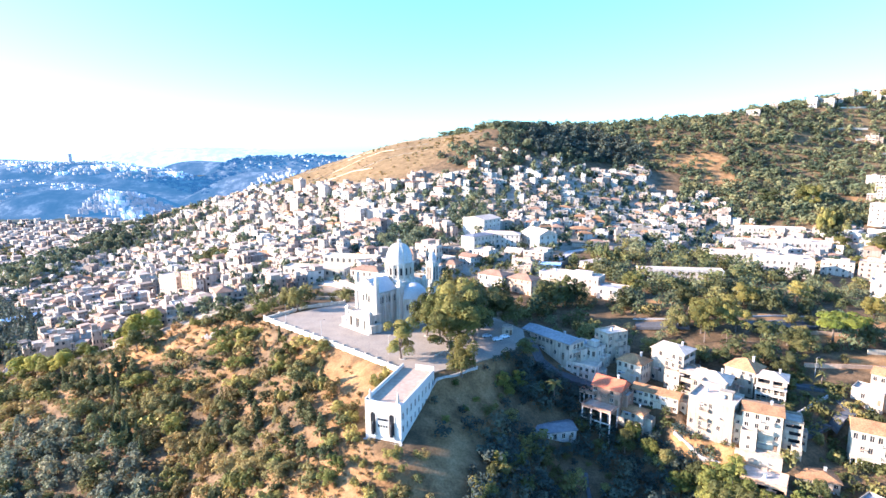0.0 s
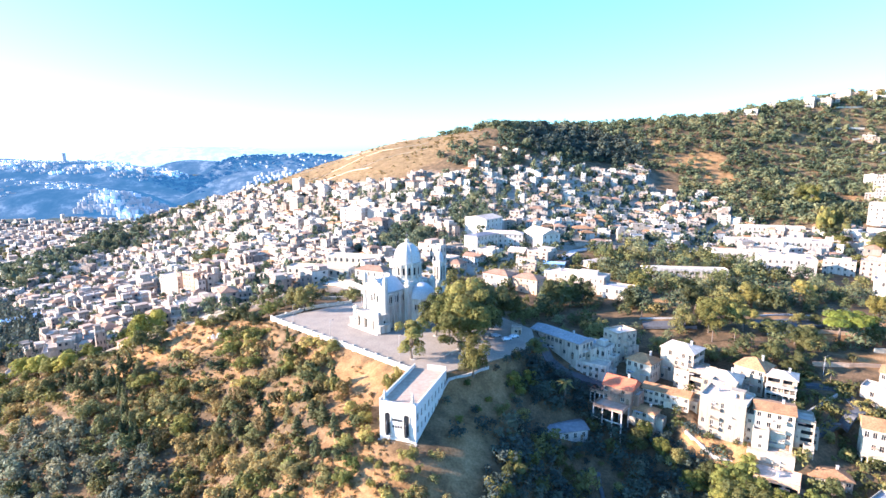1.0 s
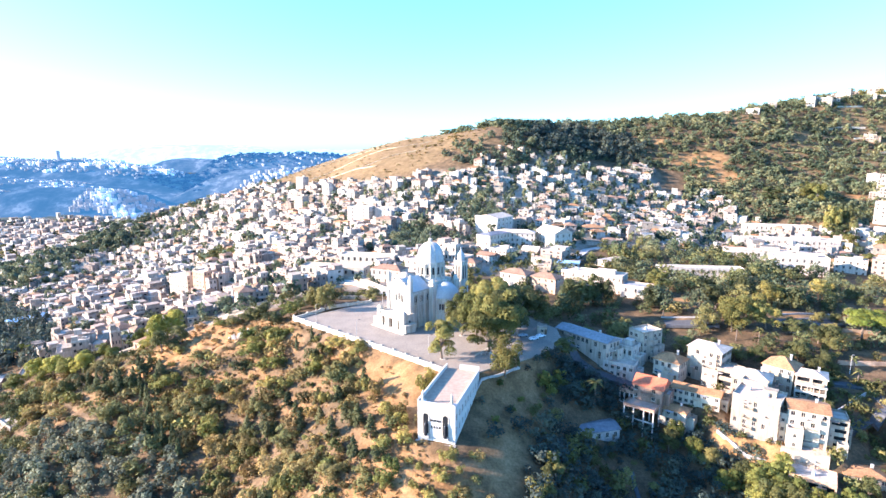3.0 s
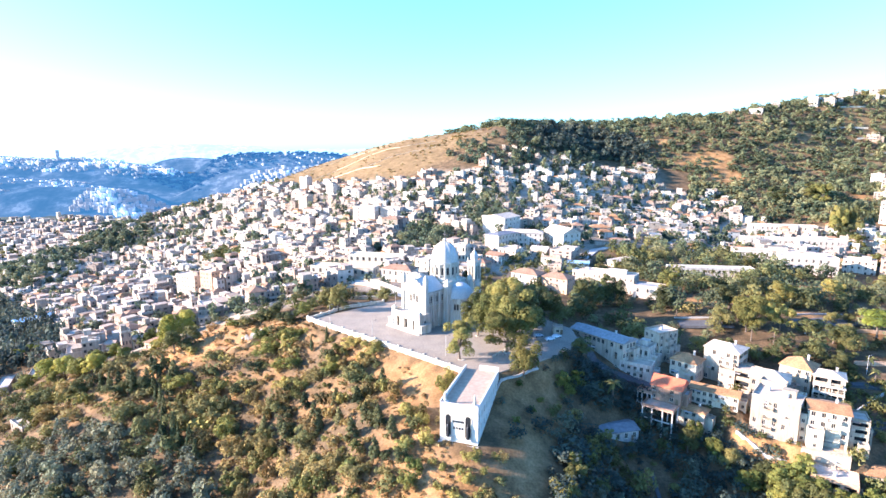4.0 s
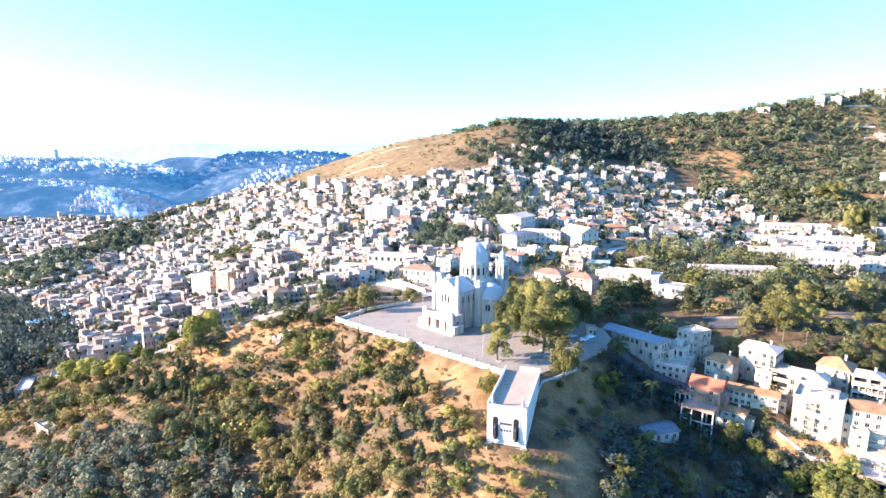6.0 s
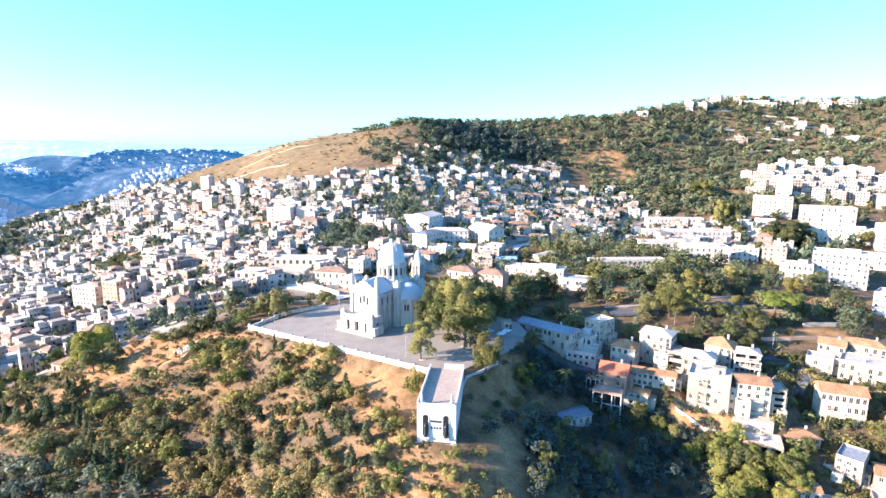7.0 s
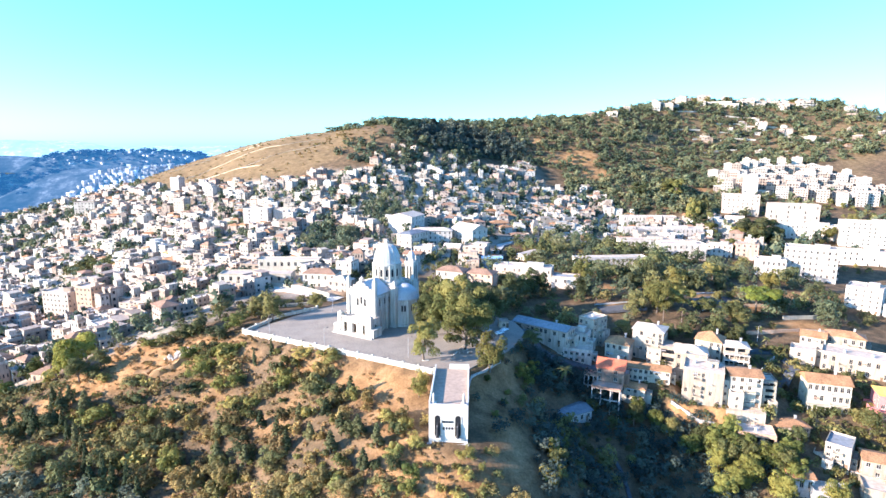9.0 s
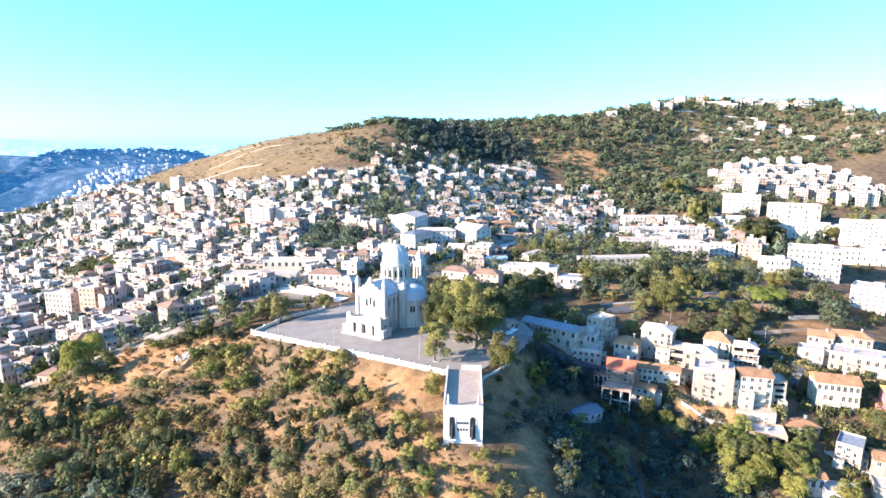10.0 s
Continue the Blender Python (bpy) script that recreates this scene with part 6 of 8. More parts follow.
GAPS += [(-500, 838, 20), (-462, 855, 20), (-425, 872, 20), (-388, 888, 18), (0, 432, 20), (48, 440, 44), (100, 425, 30), (-100, 372, 24), (-60, 340, 22), (-255, 560, 16), (-180, 430, 12), (-210, 372, 14), (-330, 800, 34), (-400, 800, 26), (-438, 771, 40), (-414, 671, 18), (-238, 554, 18), (-193, 495, 11), (-259, 517, 14), (-282, 372, 18), (-252, 366, 13), (75, 566, 14), (174, 473, 15), (-141, 687, 9), (-96, 645, 8), (-19, 596, 10), (109, 576, 13), (230, 480, 18)]
PROTOS = [town_proto(i) for i in range(18)]
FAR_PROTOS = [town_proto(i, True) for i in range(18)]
TOWN_USED = [0] * len(PROTOS)


def place_house(i, x, y, turn, k=1.0, kz=1.0, z=None):
    z = hill(x, y) - 0.4 if z is None else z
    m = pose(x, y, z, 0, 0, turn) @ Matrix.Diagonal((k, k, kz, 1))
    if not TOWN_USED[i]:
        TOWN_USED[i] = 1
        PROTOS[i].matrix_basis = m
        return PROTOS[i]
    return copy_thing(PROTOS[i], m)


def joined(name, rows, protos, label, category, seed):
    """Far copies of things in one mesh; each keeps a wall tone of its own. rows: (which, matrix)."""
    rng = np.random.default_rng(seed)
    mats, data = [], []
    for p in protos:
        pieces = []
        for o in p.children_recursive:
            me = o.data
            co = np.empty(len(me.vertices) * 3)
            me.vertices.foreach_get("co", co)
            li = np.empty(len(me.loops), int)
            me.loops.foreach_get("vertex_index", li)
            ls = np.empty(len(me.polygons), int)
            me.polygons.foreach_get("loop_start", ls)
            mi = np.empty(len(me.polygons), int)
            me.polygons.foreach_get("material_index", mi)
            table = []
            for m in me.materials:
                if m not in mats:
                    mats.append(m)
                table.append(mats.index(m))
            pieces.append((co.reshape(-1, 3), li, ls, np.array(table)[mi]))
        data.append(pieces)
    V, LI, LS, MI, TONE, nv, nl = [], [], [], [], [], 0, 0
    for which, m in rows:
        a = np.array(m)
        tone = rng.random()
        for co, li, ls, mi in data[which]:
            V.append(co @ a[:3, :3].T + a[:3, 3])
            LI.append(li + nv), LS.append(ls + nl), MI.append(mi)
            TONE.append(np.full(len(co), tone))
            nv, nl = nv + len(co), nl + len(li)
    me = bpy.data.meshes.new(name)
    V, LI, LS, MI = (np.concatenate(q) for q in (V, LI, LS, MI))
    me.vertices.add(len(V))
    me.vertices.foreach_set("co", V.ravel())
    me.loops.add(len(LI))
    me.loops.foreach_set("vertex_index", LI)
    me.polygons.add(len(LS))
    me.polygons.foreach_set("loop_start", LS)
    for m in mats:
        me.materials.append(m)
    me.polygons.foreach_set("material_index", MI)
    me.attributes.new("house_tone", "FLOAT", "POINT").data.foreach_set("value", np.concatenate(TONE))
    me.update(calc_edges=True)
    return tagged(new(name, me), label, category, kind="stuff")


def in_gap(x, y):
    out = np.zeros(np.shape(x), bool)
    for gx, gy, r in GAPS:
        out |= np.hypot(x - gx, y - gy) < r
    return out


def town_keep(x, y):
    thin = smooth(0.35, 0.75, ripple(x, y, 34, 8)) * 0.85
    upper = smooth(-60, -10, x) * smooth(440, 500, y)
    return np.where(in_gap(x, y), 0.0, (0.93 - thin) * (1 - 0.2 * upper))


hx, hy = scattered(TOWN, 13.0, town_keep, 21, 0.4)
rng = random.Random(5)
rows = []
for x, y in zip(hx, hy):
    if not beside(x, y, 6.5) or max(edge_distance(np.array([x]), np.array([y]), g)[0] for g in (GROVE, GROVE_BACK)) > -3:
        continue
    gx, gy = hill(x + 6, y) - hill(x - 6, y), hill(x, y + 6) - hill(x, y - 6)
    down = math.degrees(math.atan2(-gx, gy)) if math.hypot(gx, gy) > 0.6 else 0
    turn = (-16 if x < -60 else -28) + 0.35 * down + rng.choice([0, 0, 0, 90, -90]) + rng.uniform(-12, 12)
    k = rng.choice([0.7, 0.8, 0.9, 1.0, 1.1, 1.25, 1.4] if y < 520 else [0.65, 0.75, 0.8, 0.9, 1.0, 1.1, 1.25]) * rng.uniform(0.95, 1.05)
    kz = rng.uniform(0.7, 1.2) if y < 520 else rng.uniform(0.55, 0.95)
    rows.append((math.hypot(x + 35, y), rng.randrange(len(PROTOS)), x, y, turn, k, kz))
    # a neighbour built against it, and sometimes a third
    for q in (0.7, 0.35):
        if rng.random() > q:
            break
        side, along = rng.choice([-1, 1]), rng.choice([0, 0, 90])
        k2 = k * rng.uniform(0.6, 1.0)
        u, v = side * 4.6 * (k + k2), rng.uniform(-2.5, 2.5)
        a = radians(turn + along)
        x2, y2 = x + u * math.cos(a) - v * math.sin(a), y + u * math.sin(a) + v * math.cos(a)
        if beside(x2, y2, 6.5) and not in_gap(x2, y2):
            rows.append((math.hypot(x2 + 35, y2), rng.randrange(len(PROTOS)), x2, y2, turn + rng.choice([0, 90]), k2, kz * rng.uniform(0.7, 1.25)))
rows.sort()
for d, i, x, y, turn, k, kz in rows[:285]:
    place_house(i, x, y, turn, k, kz)
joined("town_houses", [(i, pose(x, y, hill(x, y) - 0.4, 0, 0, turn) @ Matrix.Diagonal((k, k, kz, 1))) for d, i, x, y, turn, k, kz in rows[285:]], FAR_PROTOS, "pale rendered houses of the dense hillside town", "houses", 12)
for p in FAR_PROTOS:
    for o in [*p.children_recursive, p]:
        bpy.data.objects.remove(o)


# ---- apartment blocks on the far slopes ----
def apartment_proto(i):
    rng = random.Random(300 + i)
    w, d, floors = ((13, 10, 5), (10, 10, 6), (18, 10, 4), (12, 9, 5))[i]
    root = thing("apartment_block", Matrix(), f"white apartment block with rows of dark windows, {['', '', '', '', 'four', 'five', 'six', 'seven'][floors]} storeys", "apartment block", "apartment blocks on the far slope")
    s = Shape()
    top = body(s, -w / 2, w / 2, -d / 2, d / 2, 0, floors, 3.0, int(w / 2.6), int(d / 2.9), 1.5, 0.7, 2.4, -9, rng, 0.2)
    part("wall", s, [M_FARTOWN, M_PANE], root)
    s = Shape()
    flat_roof(s, -w / 2, w / 2, -d / 2, d / 2, top, 0.8)
    s.box(-2, 2, -1.5, 1.5, top, top + 2.4)
    part("roof", s, [M_FARTOWN, M_FLAT], root)
    return root


APTS = [(440, 572), (506, 660), (575, 664), (650, 650), (640, 560), (612, 500), (555, 460), (525, 500), (490, 545)]
AP = [apartment_proto(i) for i in range(4)]
ax, ay = scattered(APTS, 15.5, lambda x, y: np.full(np.shape(x), 0.95), 51, 0.2)
used = set()
for x, y in zip(ax, ay):
    i = rng.randrange(4)
    m = pose(x, y, hill(x, y) - 0.5, 0, 0, -48 + rng.uniform(-8, 8)) @ Matrix.Diagonal((1, 1, rng.uniform(0.7, 1.1), 1))
    if i in used:
        copy_thing(AP[i], m)
    else:
        used.add(i)
        AP[i].matrix_basis = m

# villas along the far crest and on its slope
CREST_HOUSES = [(438, 875, 2, 1.3), (476, 868, 5, 1.5), (500, 866, 8, 1.2), (560, 866, 8, 1.6), (578, 870, 3, 1.4), (599, 878, 9, 1.6), (630, 894, 4, 1.5), (654, 910, 12, 1.9), (676, 912, 6, 1.7), (697, 916, 14, 1.6), (730, 900, 0, 1.6), (770, 888, 7, 1.9), (790, 882, 10, 1.6), (812, 874, 15, 2.2), (816, 850, 2, 2.0), (836, 856, 11, 1.6), (854, 842, 3, 1.8), (890, 783, 9, 1.5), (886, 738, 6, 1.9)]
SLOPE_HOUSES = [(588, 776, 3, 1.1), (649, 790, 0, 1.0), (688, 809, 12, 1.1), (684, 791, 7, 1.0), (712, 791, 14, 1.2), (733, 758, 4, 1.2), (746, 726, 10, 1.2), (774, 700, 5, 1.2), (636, 714, 9, 1.1), (860, 858, 16, 1.2), (880, 840, 1, 1.2), (652, 782, 2, 1.0), (690, 775, 5, 1.0), (724, 760, 13, 1.0), (740, 772, 8, 1.0), (716, 815, 3, 0.9), (772, 680, 11, 1.1), (800, 690, 4, 1.0), (842, 684, 9, 1.0), (600, 790, 6, 0.9), (820, 720, 0, 1.0), (870, 760, 7, 1.1), (44, 682, 3, 0.7), (58, 690, 5, 0.6), (66, 700, 8, 0.65), (52, 668, 10, 0.7), (78, 708, 12, 0.6), (36, 668, 14, 0.7), (70, 684, 0, 0.65), (92, 700, 4, 0.7), (104, 690, 9, 0.7), (128, 712, 2, 0.7)]
for x, y, i, k in CREST_HOUSES + SLOPE_HOUSES:
    place_house(i, x, y, -35 + rng.uniform(-15, 15), k, k * 0.85)


# ---- the low town and the hills far to the west ----
def distant_town(name, ring, step, seed, h, keep, label, size=1.0, wall=None):
    rg = random.Random(seed)
    s = Shape()
    x, y = scattered(ring, step, lambda a, b: keep * (1 if keep >= 1 else smooth(0.75, 0.25, ripple(a, b, 60, 12))) + 0 * a, seed, 0.45)
    z = land(x, y) + 8 * (y > 1530)
    tones = []
    for px, py, pz in zip(x, y, z):
        w, d, hh, a = rg.uniform(0.4, 1.1) * step * size, rg.uniform(0.4, 0.7) * step * size, rg.choice([0.6, 0.8, 1, 1, 1.2, 1.6]) * h * rg.uniform(0.7, 1.2), rg.choice([-0.6, 0.9]) + rg.uniform(-0.3, 0.3)
        c, q = math.cos(a), math.sin(a)
        n0 = len(s.v)
        ring4 = [(px + u * c - v * q, py + u * q + v * c) for u, v in ((-w / 2, -d / 2), (w / 2, -d / 2), (w / 2, d / 2), (-w / 2, d / 2))]
        fl = max(1, int(hh / 3.2))
        for k in range(4):
            s.panel(ring4[k], ring4[(k + 1) % 4], pz - 6, pz + hh, [] if k % 2 else [0.26, 0.74], [(pz + j * 3.2 + 0.8, pz + j * 3.2 + 2.2) for j in range(fl) if j * 3.2 + 2.4 < hh], w * 0.3, 0.3)
        s.face([(*p, pz + hh - 0.1) for p in ring4], 0)
        tones += [rg.random()] * (len(s.v) - n0)
    me = s.mesh(name, [wall or M_TOWN, wall or M_PANE])
    me.attributes.new("house_tone", "FLOAT", "POINT").data.foreach_set("value", tones)
    return tagged(new(name, me), label, "houses", kind="stuff")


distant_town("valley_town", [(-640, 780), (-800, 800), (-1250, 1150), (-1380, 1480), (-700, 1520), (-420, 1400), (-380, 1100), (-440, 930), (-560, 880)], 17, 61, 9, 0.95, "pale apartment houses of the distant valley town")
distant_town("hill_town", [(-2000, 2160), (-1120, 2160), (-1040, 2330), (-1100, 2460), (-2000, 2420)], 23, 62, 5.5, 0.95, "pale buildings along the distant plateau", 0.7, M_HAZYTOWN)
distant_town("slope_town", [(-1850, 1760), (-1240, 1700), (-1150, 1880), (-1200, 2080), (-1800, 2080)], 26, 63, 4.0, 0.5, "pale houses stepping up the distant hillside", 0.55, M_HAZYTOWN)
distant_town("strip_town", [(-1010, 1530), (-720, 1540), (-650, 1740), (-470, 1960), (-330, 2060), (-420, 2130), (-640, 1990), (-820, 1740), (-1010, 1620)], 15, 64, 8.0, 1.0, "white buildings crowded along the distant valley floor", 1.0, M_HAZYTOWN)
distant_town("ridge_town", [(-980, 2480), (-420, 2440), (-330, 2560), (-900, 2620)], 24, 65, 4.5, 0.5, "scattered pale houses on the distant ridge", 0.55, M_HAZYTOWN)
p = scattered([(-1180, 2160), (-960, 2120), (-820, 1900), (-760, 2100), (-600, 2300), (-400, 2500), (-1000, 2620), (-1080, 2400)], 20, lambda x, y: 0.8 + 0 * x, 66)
grove("distant_woods", p, 9, 22, 30, 0.3, L_DISTANT, "wooded slopes of the distant gorge, haze in their colour", "woodland", 67)
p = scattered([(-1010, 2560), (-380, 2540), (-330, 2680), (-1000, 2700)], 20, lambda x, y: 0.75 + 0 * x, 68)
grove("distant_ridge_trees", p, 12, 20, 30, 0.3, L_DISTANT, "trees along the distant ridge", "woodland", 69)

# ---- woods, scrub and single trees ----
def away(x, y, rings, d=0.0):
    ok = np.ones(np.shape(x), bool)
    for r in rings:
        ok &= edge_distance(x, y, r) < -d
    return ok


clear = beside
bare = lambda x, y: np.maximum.reduce(cover(x, y)[:1])
def sorts(places, shares, seed):
    """Deals places out into groups by chance, with some drift over the ground."""
    x, y = places
    rg = np.random.default_rng(seed)
    u = np.clip(rg.random(len(x)) * 0.75 + 0.125 + 0.25 * ripple(x, y, 22, seed), 0, 0.999)
    edges = np.cumsum(shares) / sum(shares)
    k = np.searchsorted(edges, u)
    return [(x[k == i], y[k == i]) for i in range(len(shares))]


p = scattered(WOODS, 7.7, lambda x, y: np.where(x > 480, 0.92 - 0.3 * smooth(-0.2, 0.5, ripple(x, y, 30, 17)), 0.97) * (1 - 0.9 * bare(x, y)), 31)
DEEP = [(205, 735), (120, 706), (100, 726), (120, 800), (180, 860), (270, 800), (262, 735), (240, 650), (218, 655)]
deep = edge_distance(p[0], p[1], DEEP) > 0
east = ~deep & (p[0] > 250 + 40 * ripple(p[0], p[1], 60, 21))
rest = ~deep & ~east
grove("ravine_wood", (p[0][deep], p[1][deep]), 11, 11, 96, 0.175, L_SHADEDARK, "dense wood in the fold of the ridge, coloured dark for shade", "woodland", 40)
a, b, c = sorts((p[0][east], p[1][east]), (4, 3, 3), 11)
grove("ridge_trees", a, 9, 10.5, 96, 0.175, L_RIDGE, "grey-green trees on the eastern ridge", "woodland", 41)
grove("ridge_olives", b, 7, 9.5, 96, 0.175, L_RIDGE, "olive-green trees on the eastern ridge", "woodland", 42)
grove("ridge_scrub", c, 4, 9, 60, 0.2, L_RIDGE, "khaki scrub on the eastern ridge", "scrub", 43, "bush")
a, b, c = sorts((p[0][rest], p[1][rest]), (5, 3, 1.6), 1)
grove("woodland", a, 10, 12, 96, 0.175, L_WOODS, "dark green woodland on the ridge slopes", "woodland", 3)
grove("woodland_edge", b, 9, 11, 96, 0.175, L_RIDGE, "olive-green trees on the ridge slopes", "woodland", 13)
grove("dry_scrub", c, 4, 8, 44, 0.22, L_SCRUB, "dry brown scrub on the ridge slopes", "scrub", 14, "bush")
p = scattered([(-16, 690), (34, 648), (92, 640), (140, 668), (240, 642), (264, 735), (205, 748), (120, 724), (60, 735), (10, 745)], 8, lambda x, y: 0.35 + 0.5 * smooth(-0.2, 0.4, ripple(x, y, 18, 23)), 77)
grove("upper_gardens", p, 9, 9, 70, 0.2, L_WOODS, "dark trees between the highest houses", "trees", 78)
p = scattered([(-8, 838), (30, 806), (64, 800), (60, 840), (0, 862)], 9, lambda x, y: 0.8 + 0 * x, 79)
grove("skyline_trees", p, 7, 11, 80, 0.19, L_RIDGE, "low trees on the skyline of the dry hill", "trees", 80)
p = scattered([(-30, 770), (16, 735), (66, 735), (60, 790), (10, 800)], 8, lambda x, y: 0.55 + 0 * x, 81)
grove("hill_shrubs", p, 3, 7, 50, 0.22, L_SCRUB, "brown scrub where the dry hill meets the wood", "scrub", 82, "bush")
p = scattered(BROWN, 9, lambda x, y: 0.38 + 0.5 * smooth(-150, -260, x) + 0.35 * smooth(-20, 10, x), 37)
grove("hill_scrub", p, 2.0, 4.5, 34, 0.24, L_SCRUB, "low scrub on the dry hill", "scrub", 15, "bush")
p = scattered(TOWN, 9.5, lambda x, y: np.where(in_gap(x, y), 0.95, 0.52 + 0.35 * smooth(-60, -10, x) * smooth(440, 500, y) + 0.4 * smooth(0.3, 0.7, ripple(x, y, 34, 8))) * clear(x, y, 3.5), 32)
a, b = sorts(p, (1, 1), 2)
grove("town_trees", a, 7.0, 7.0, 70, 0.2, L_WOODS, "garden trees between the town houses", "trees", 4)
grove("town_evergreens", b, 9, 7, 60, 0.23, L_WOODS, "dark evergreens between the town houses", "trees", 16)

p = scattered([(-540, 828), (-440, 862), (-350, 905), (-362, 930), (-460, 895), (-550, 860)], 9, lambda x, y: 0.9 + 0 * x, 70)
grove("crest_trees", p, 9, 12, 70, 0.2, L_WOODS, "dark trees along the western crest of the town", "trees", 71)
p = scattered([(-532, 826), (-440, 806), (-436, 770), (-450, 742), (-500, 738), (-536, 780)], 8.5, lambda x, y: 0.92 + 0 * x, 72)
grove("town_hedge", scattered([(-268, 580), (-252, 597), (-214, 575), (-203, 538), (-232, 546)], 7, lambda x, y: 0.95 + 0 * x, 75), 7, 10, 110, 0.16, L_BROAD, "green belt of trees between the lower town houses", "trees", 76)
grove("town_wood", p, 12, 12, 90, 0.18, L_WOODS, "dark green wood in the middle of the lower town", "trees", 73)

# the scrubby west flank: dense below, thin on the bare spur
def flank_keep(x, y):
    near_spur = smooth(-8, 8, edge_distance(x, y, SOIL) + 7 * ripple(x, y, 9, 2))
    free = away(x, y, [[(-32, 146), (-10, 142), (-10, 163), (-30, 168)]])
    path = smooth(-2, 4, edge_distance(x, y, [(-54, 214), (-30, 204), (-18, 190), (-22, 166), (-29, 166), (-36, 177), (-41, 192), (-52, 206)]))
    field = smooth(246, 258, y) * smooth(-172, -160, x) * smooth(-84, -96, x)
    pines = smooth(-4, 3, edge_distance(x, y, PINE_SLOPE))
    return free * (1 - 0.95 * pines) * (1 - 0.94 * path) * (1 - 0.75 * field) * (0.9 - 0.36 * near_spur) * away(x, y, [PLAZA], 1.5) * clear(x, y, 1) * (0.3 + 0.7 * smooth(-0.3, 0.3, ripple(x, y, 9, 2)))


p = scattered(FLANK, 4.0, flank_keep, 33)
near = np.argsort(np.hypot(p[0] + 32, p[1] - 172))
for k, i in enumerate(near[:285]):
    x, y = float(p[0][i]), float(p[1][i])
    sort = int(RNG.choice([0, 0, 0, 1, 1, 3, 3, 2]))
    bush(x, y, float(0.8 + 1.45 * RNG.random() ** 1.5), sort, ("olive-green shrub on the dry slope", "dark evergreen shrub on the dry slope", "dried brown shrub on the bare slope", "yellow-green shrub on the dry slope")[sort], "shrubs of the spur")
rest = p[0][near[285:]], p[1][near[285:]]
a, b, c, d, e = sorts(rest, (3.2, 5.5, 3, 4, 2), 3)
grove("scrub", a, 5.4, 6.6, 130, 0.135, L_DARK, "dark evergreen scrub on the dry slope", "scrub", 5, "bush")
grove("olive_scrub", b, 4.8, 7.0, 130, 0.135, L_SCRUB, "olive-green scrub on the dry slope", "scrub", 17, "bush")
grove("bright_scrub", c, 5.6, 6.8, 130, 0.135, L_GOLD, "yellow-green shrubs on the dry slope", "scrub", 18, "bush")
grove("dead_scrub", d, 2.8, 6, 90, 0.16, L_DRY, "brown dried scrub on the slope", "scrub", 19, "bush")
grove("young_pines", e, 6.5, 4.6, 130, 0.14, L_DARK, "young dark pines scattered over the slope", "pines", 27, "tall")
TRODDEN = [(-56, 222), (-30, 204), (-17, 190), (-23, 166), (-30, 166), (-36, 178), (-40, 192), (-56, 210)]
p = scattered(SOIL, 2.2, lambda x, y: 0.55 * (1 - 0.85 * smooth(-2, 2, edge_distance(x, y, TRODDEN))) * away(x, y, [PLAZA], 1) * clear(x, y, 0.5), 38)
grove("dry_tufts", p, 0.9, 1.8, 26, 0.3, L_DRY, "dry grass tufts on bare soil", "grass", 20, "bush")
p = scattered([(-168, 284), (-110, 284), (-84, 262), (-70, 240), (-44, 212), (-18, 186), (-22, 150), (-10, 118), (-60, 112), (-130, 150), (-160, 220)], 2.6, lambda x, y: 0.7 * (1 - 0.9 * smooth(-4, 3, edge_distance(x, y, PINE_SLOPE))) * (1 - 0.85 * smooth(-2, 2, edge_distance(x, y, TRODDEN))) * clear(x, y, 0.5) * away(x, y, [PLAZA], 1), 47)
grove("dry_grass", p, 1.1, 2.6, 26, 0.3, L_DRY, "tall dry grass between the shrubs", "grass", 38, "bush")
RAVINE_LANE = [(49, 178), (52, 178), (51, 168), (49, 160), (46, 152), (43, 152), (46, 162), (48, 170)]
ribbon("footpath", [(50, 178), (49.2, 173), (49, 168), (47.4, 162), (45, 156), (41, 149)], 1.3, 0.35, M_ROAD, "narrow grey footpath in the ravine", "path")
p = scattered(RAVINE, 4.0, lambda x, y: 0.96 * (1 - 0.86 * smooth(-3, 2, edge_distance(x, y, SHADE_SLOPE))) * away(x, y, [RAVINE_LANE], 0.5) * away(x, y, [PLAZA], 2) * away(x, y, [[(20, 224), (34, 217), (60, 207), (68, 215), (40, 236), (26, 236)]]) * clear(x, y, 1.5), 34)
a, b = sorts(p, (3, 1), 4)
grove("ravine_thicket", a, 5.6, 6.6, 240, 0.095, L_SHADEDARK, "dense thicket in the ravine, coloured dark for its shade", "thicket", 6)
grove("ravine_shrubs", b, 5.2, 6.0, 240, 0.095, L_BROAD, "lighter shrubs in the ravine", "thicket", 21)
p = scattered([(14, 198), (22, 212), (36, 217), (54, 206), (52, 196)], 3.4, lambda x, y: 0.95 * away(x, y, [PLAZA], 1.5) * clear(x, y, 0.8), 50)
grove("slope_thicket", p, 4.6, 6.4, 240, 0.095, L_SHADEDARK, "thicket on the shaded slope, coloured dark for its shade", "thicket", 46)
EDGE = [(60, 198), (84, 190), (96, 172), (104, 156), (132, 128), (200, 150), (196, 176), (160, 190), (150, 215), (112, 215), (88, 206)]
p = scattered(EDGE, 3.3, lambda x, y: 0.8 * clear(x, y, 0.8), 39)
grove("terrace_shrubs", p, 4.0, 4.6, 120, 0.14, L_BROAD, "garden shrubs between the terrace houses", "shrubs", 22, "bush")
COURTS = [[(152, 268), (186, 274), (178, 254), (146, 246)], [(95, 268), (118, 262), (114, 248), (93, 254)], [(112, 236), (142, 236), (142, 262), (112, 262)]]
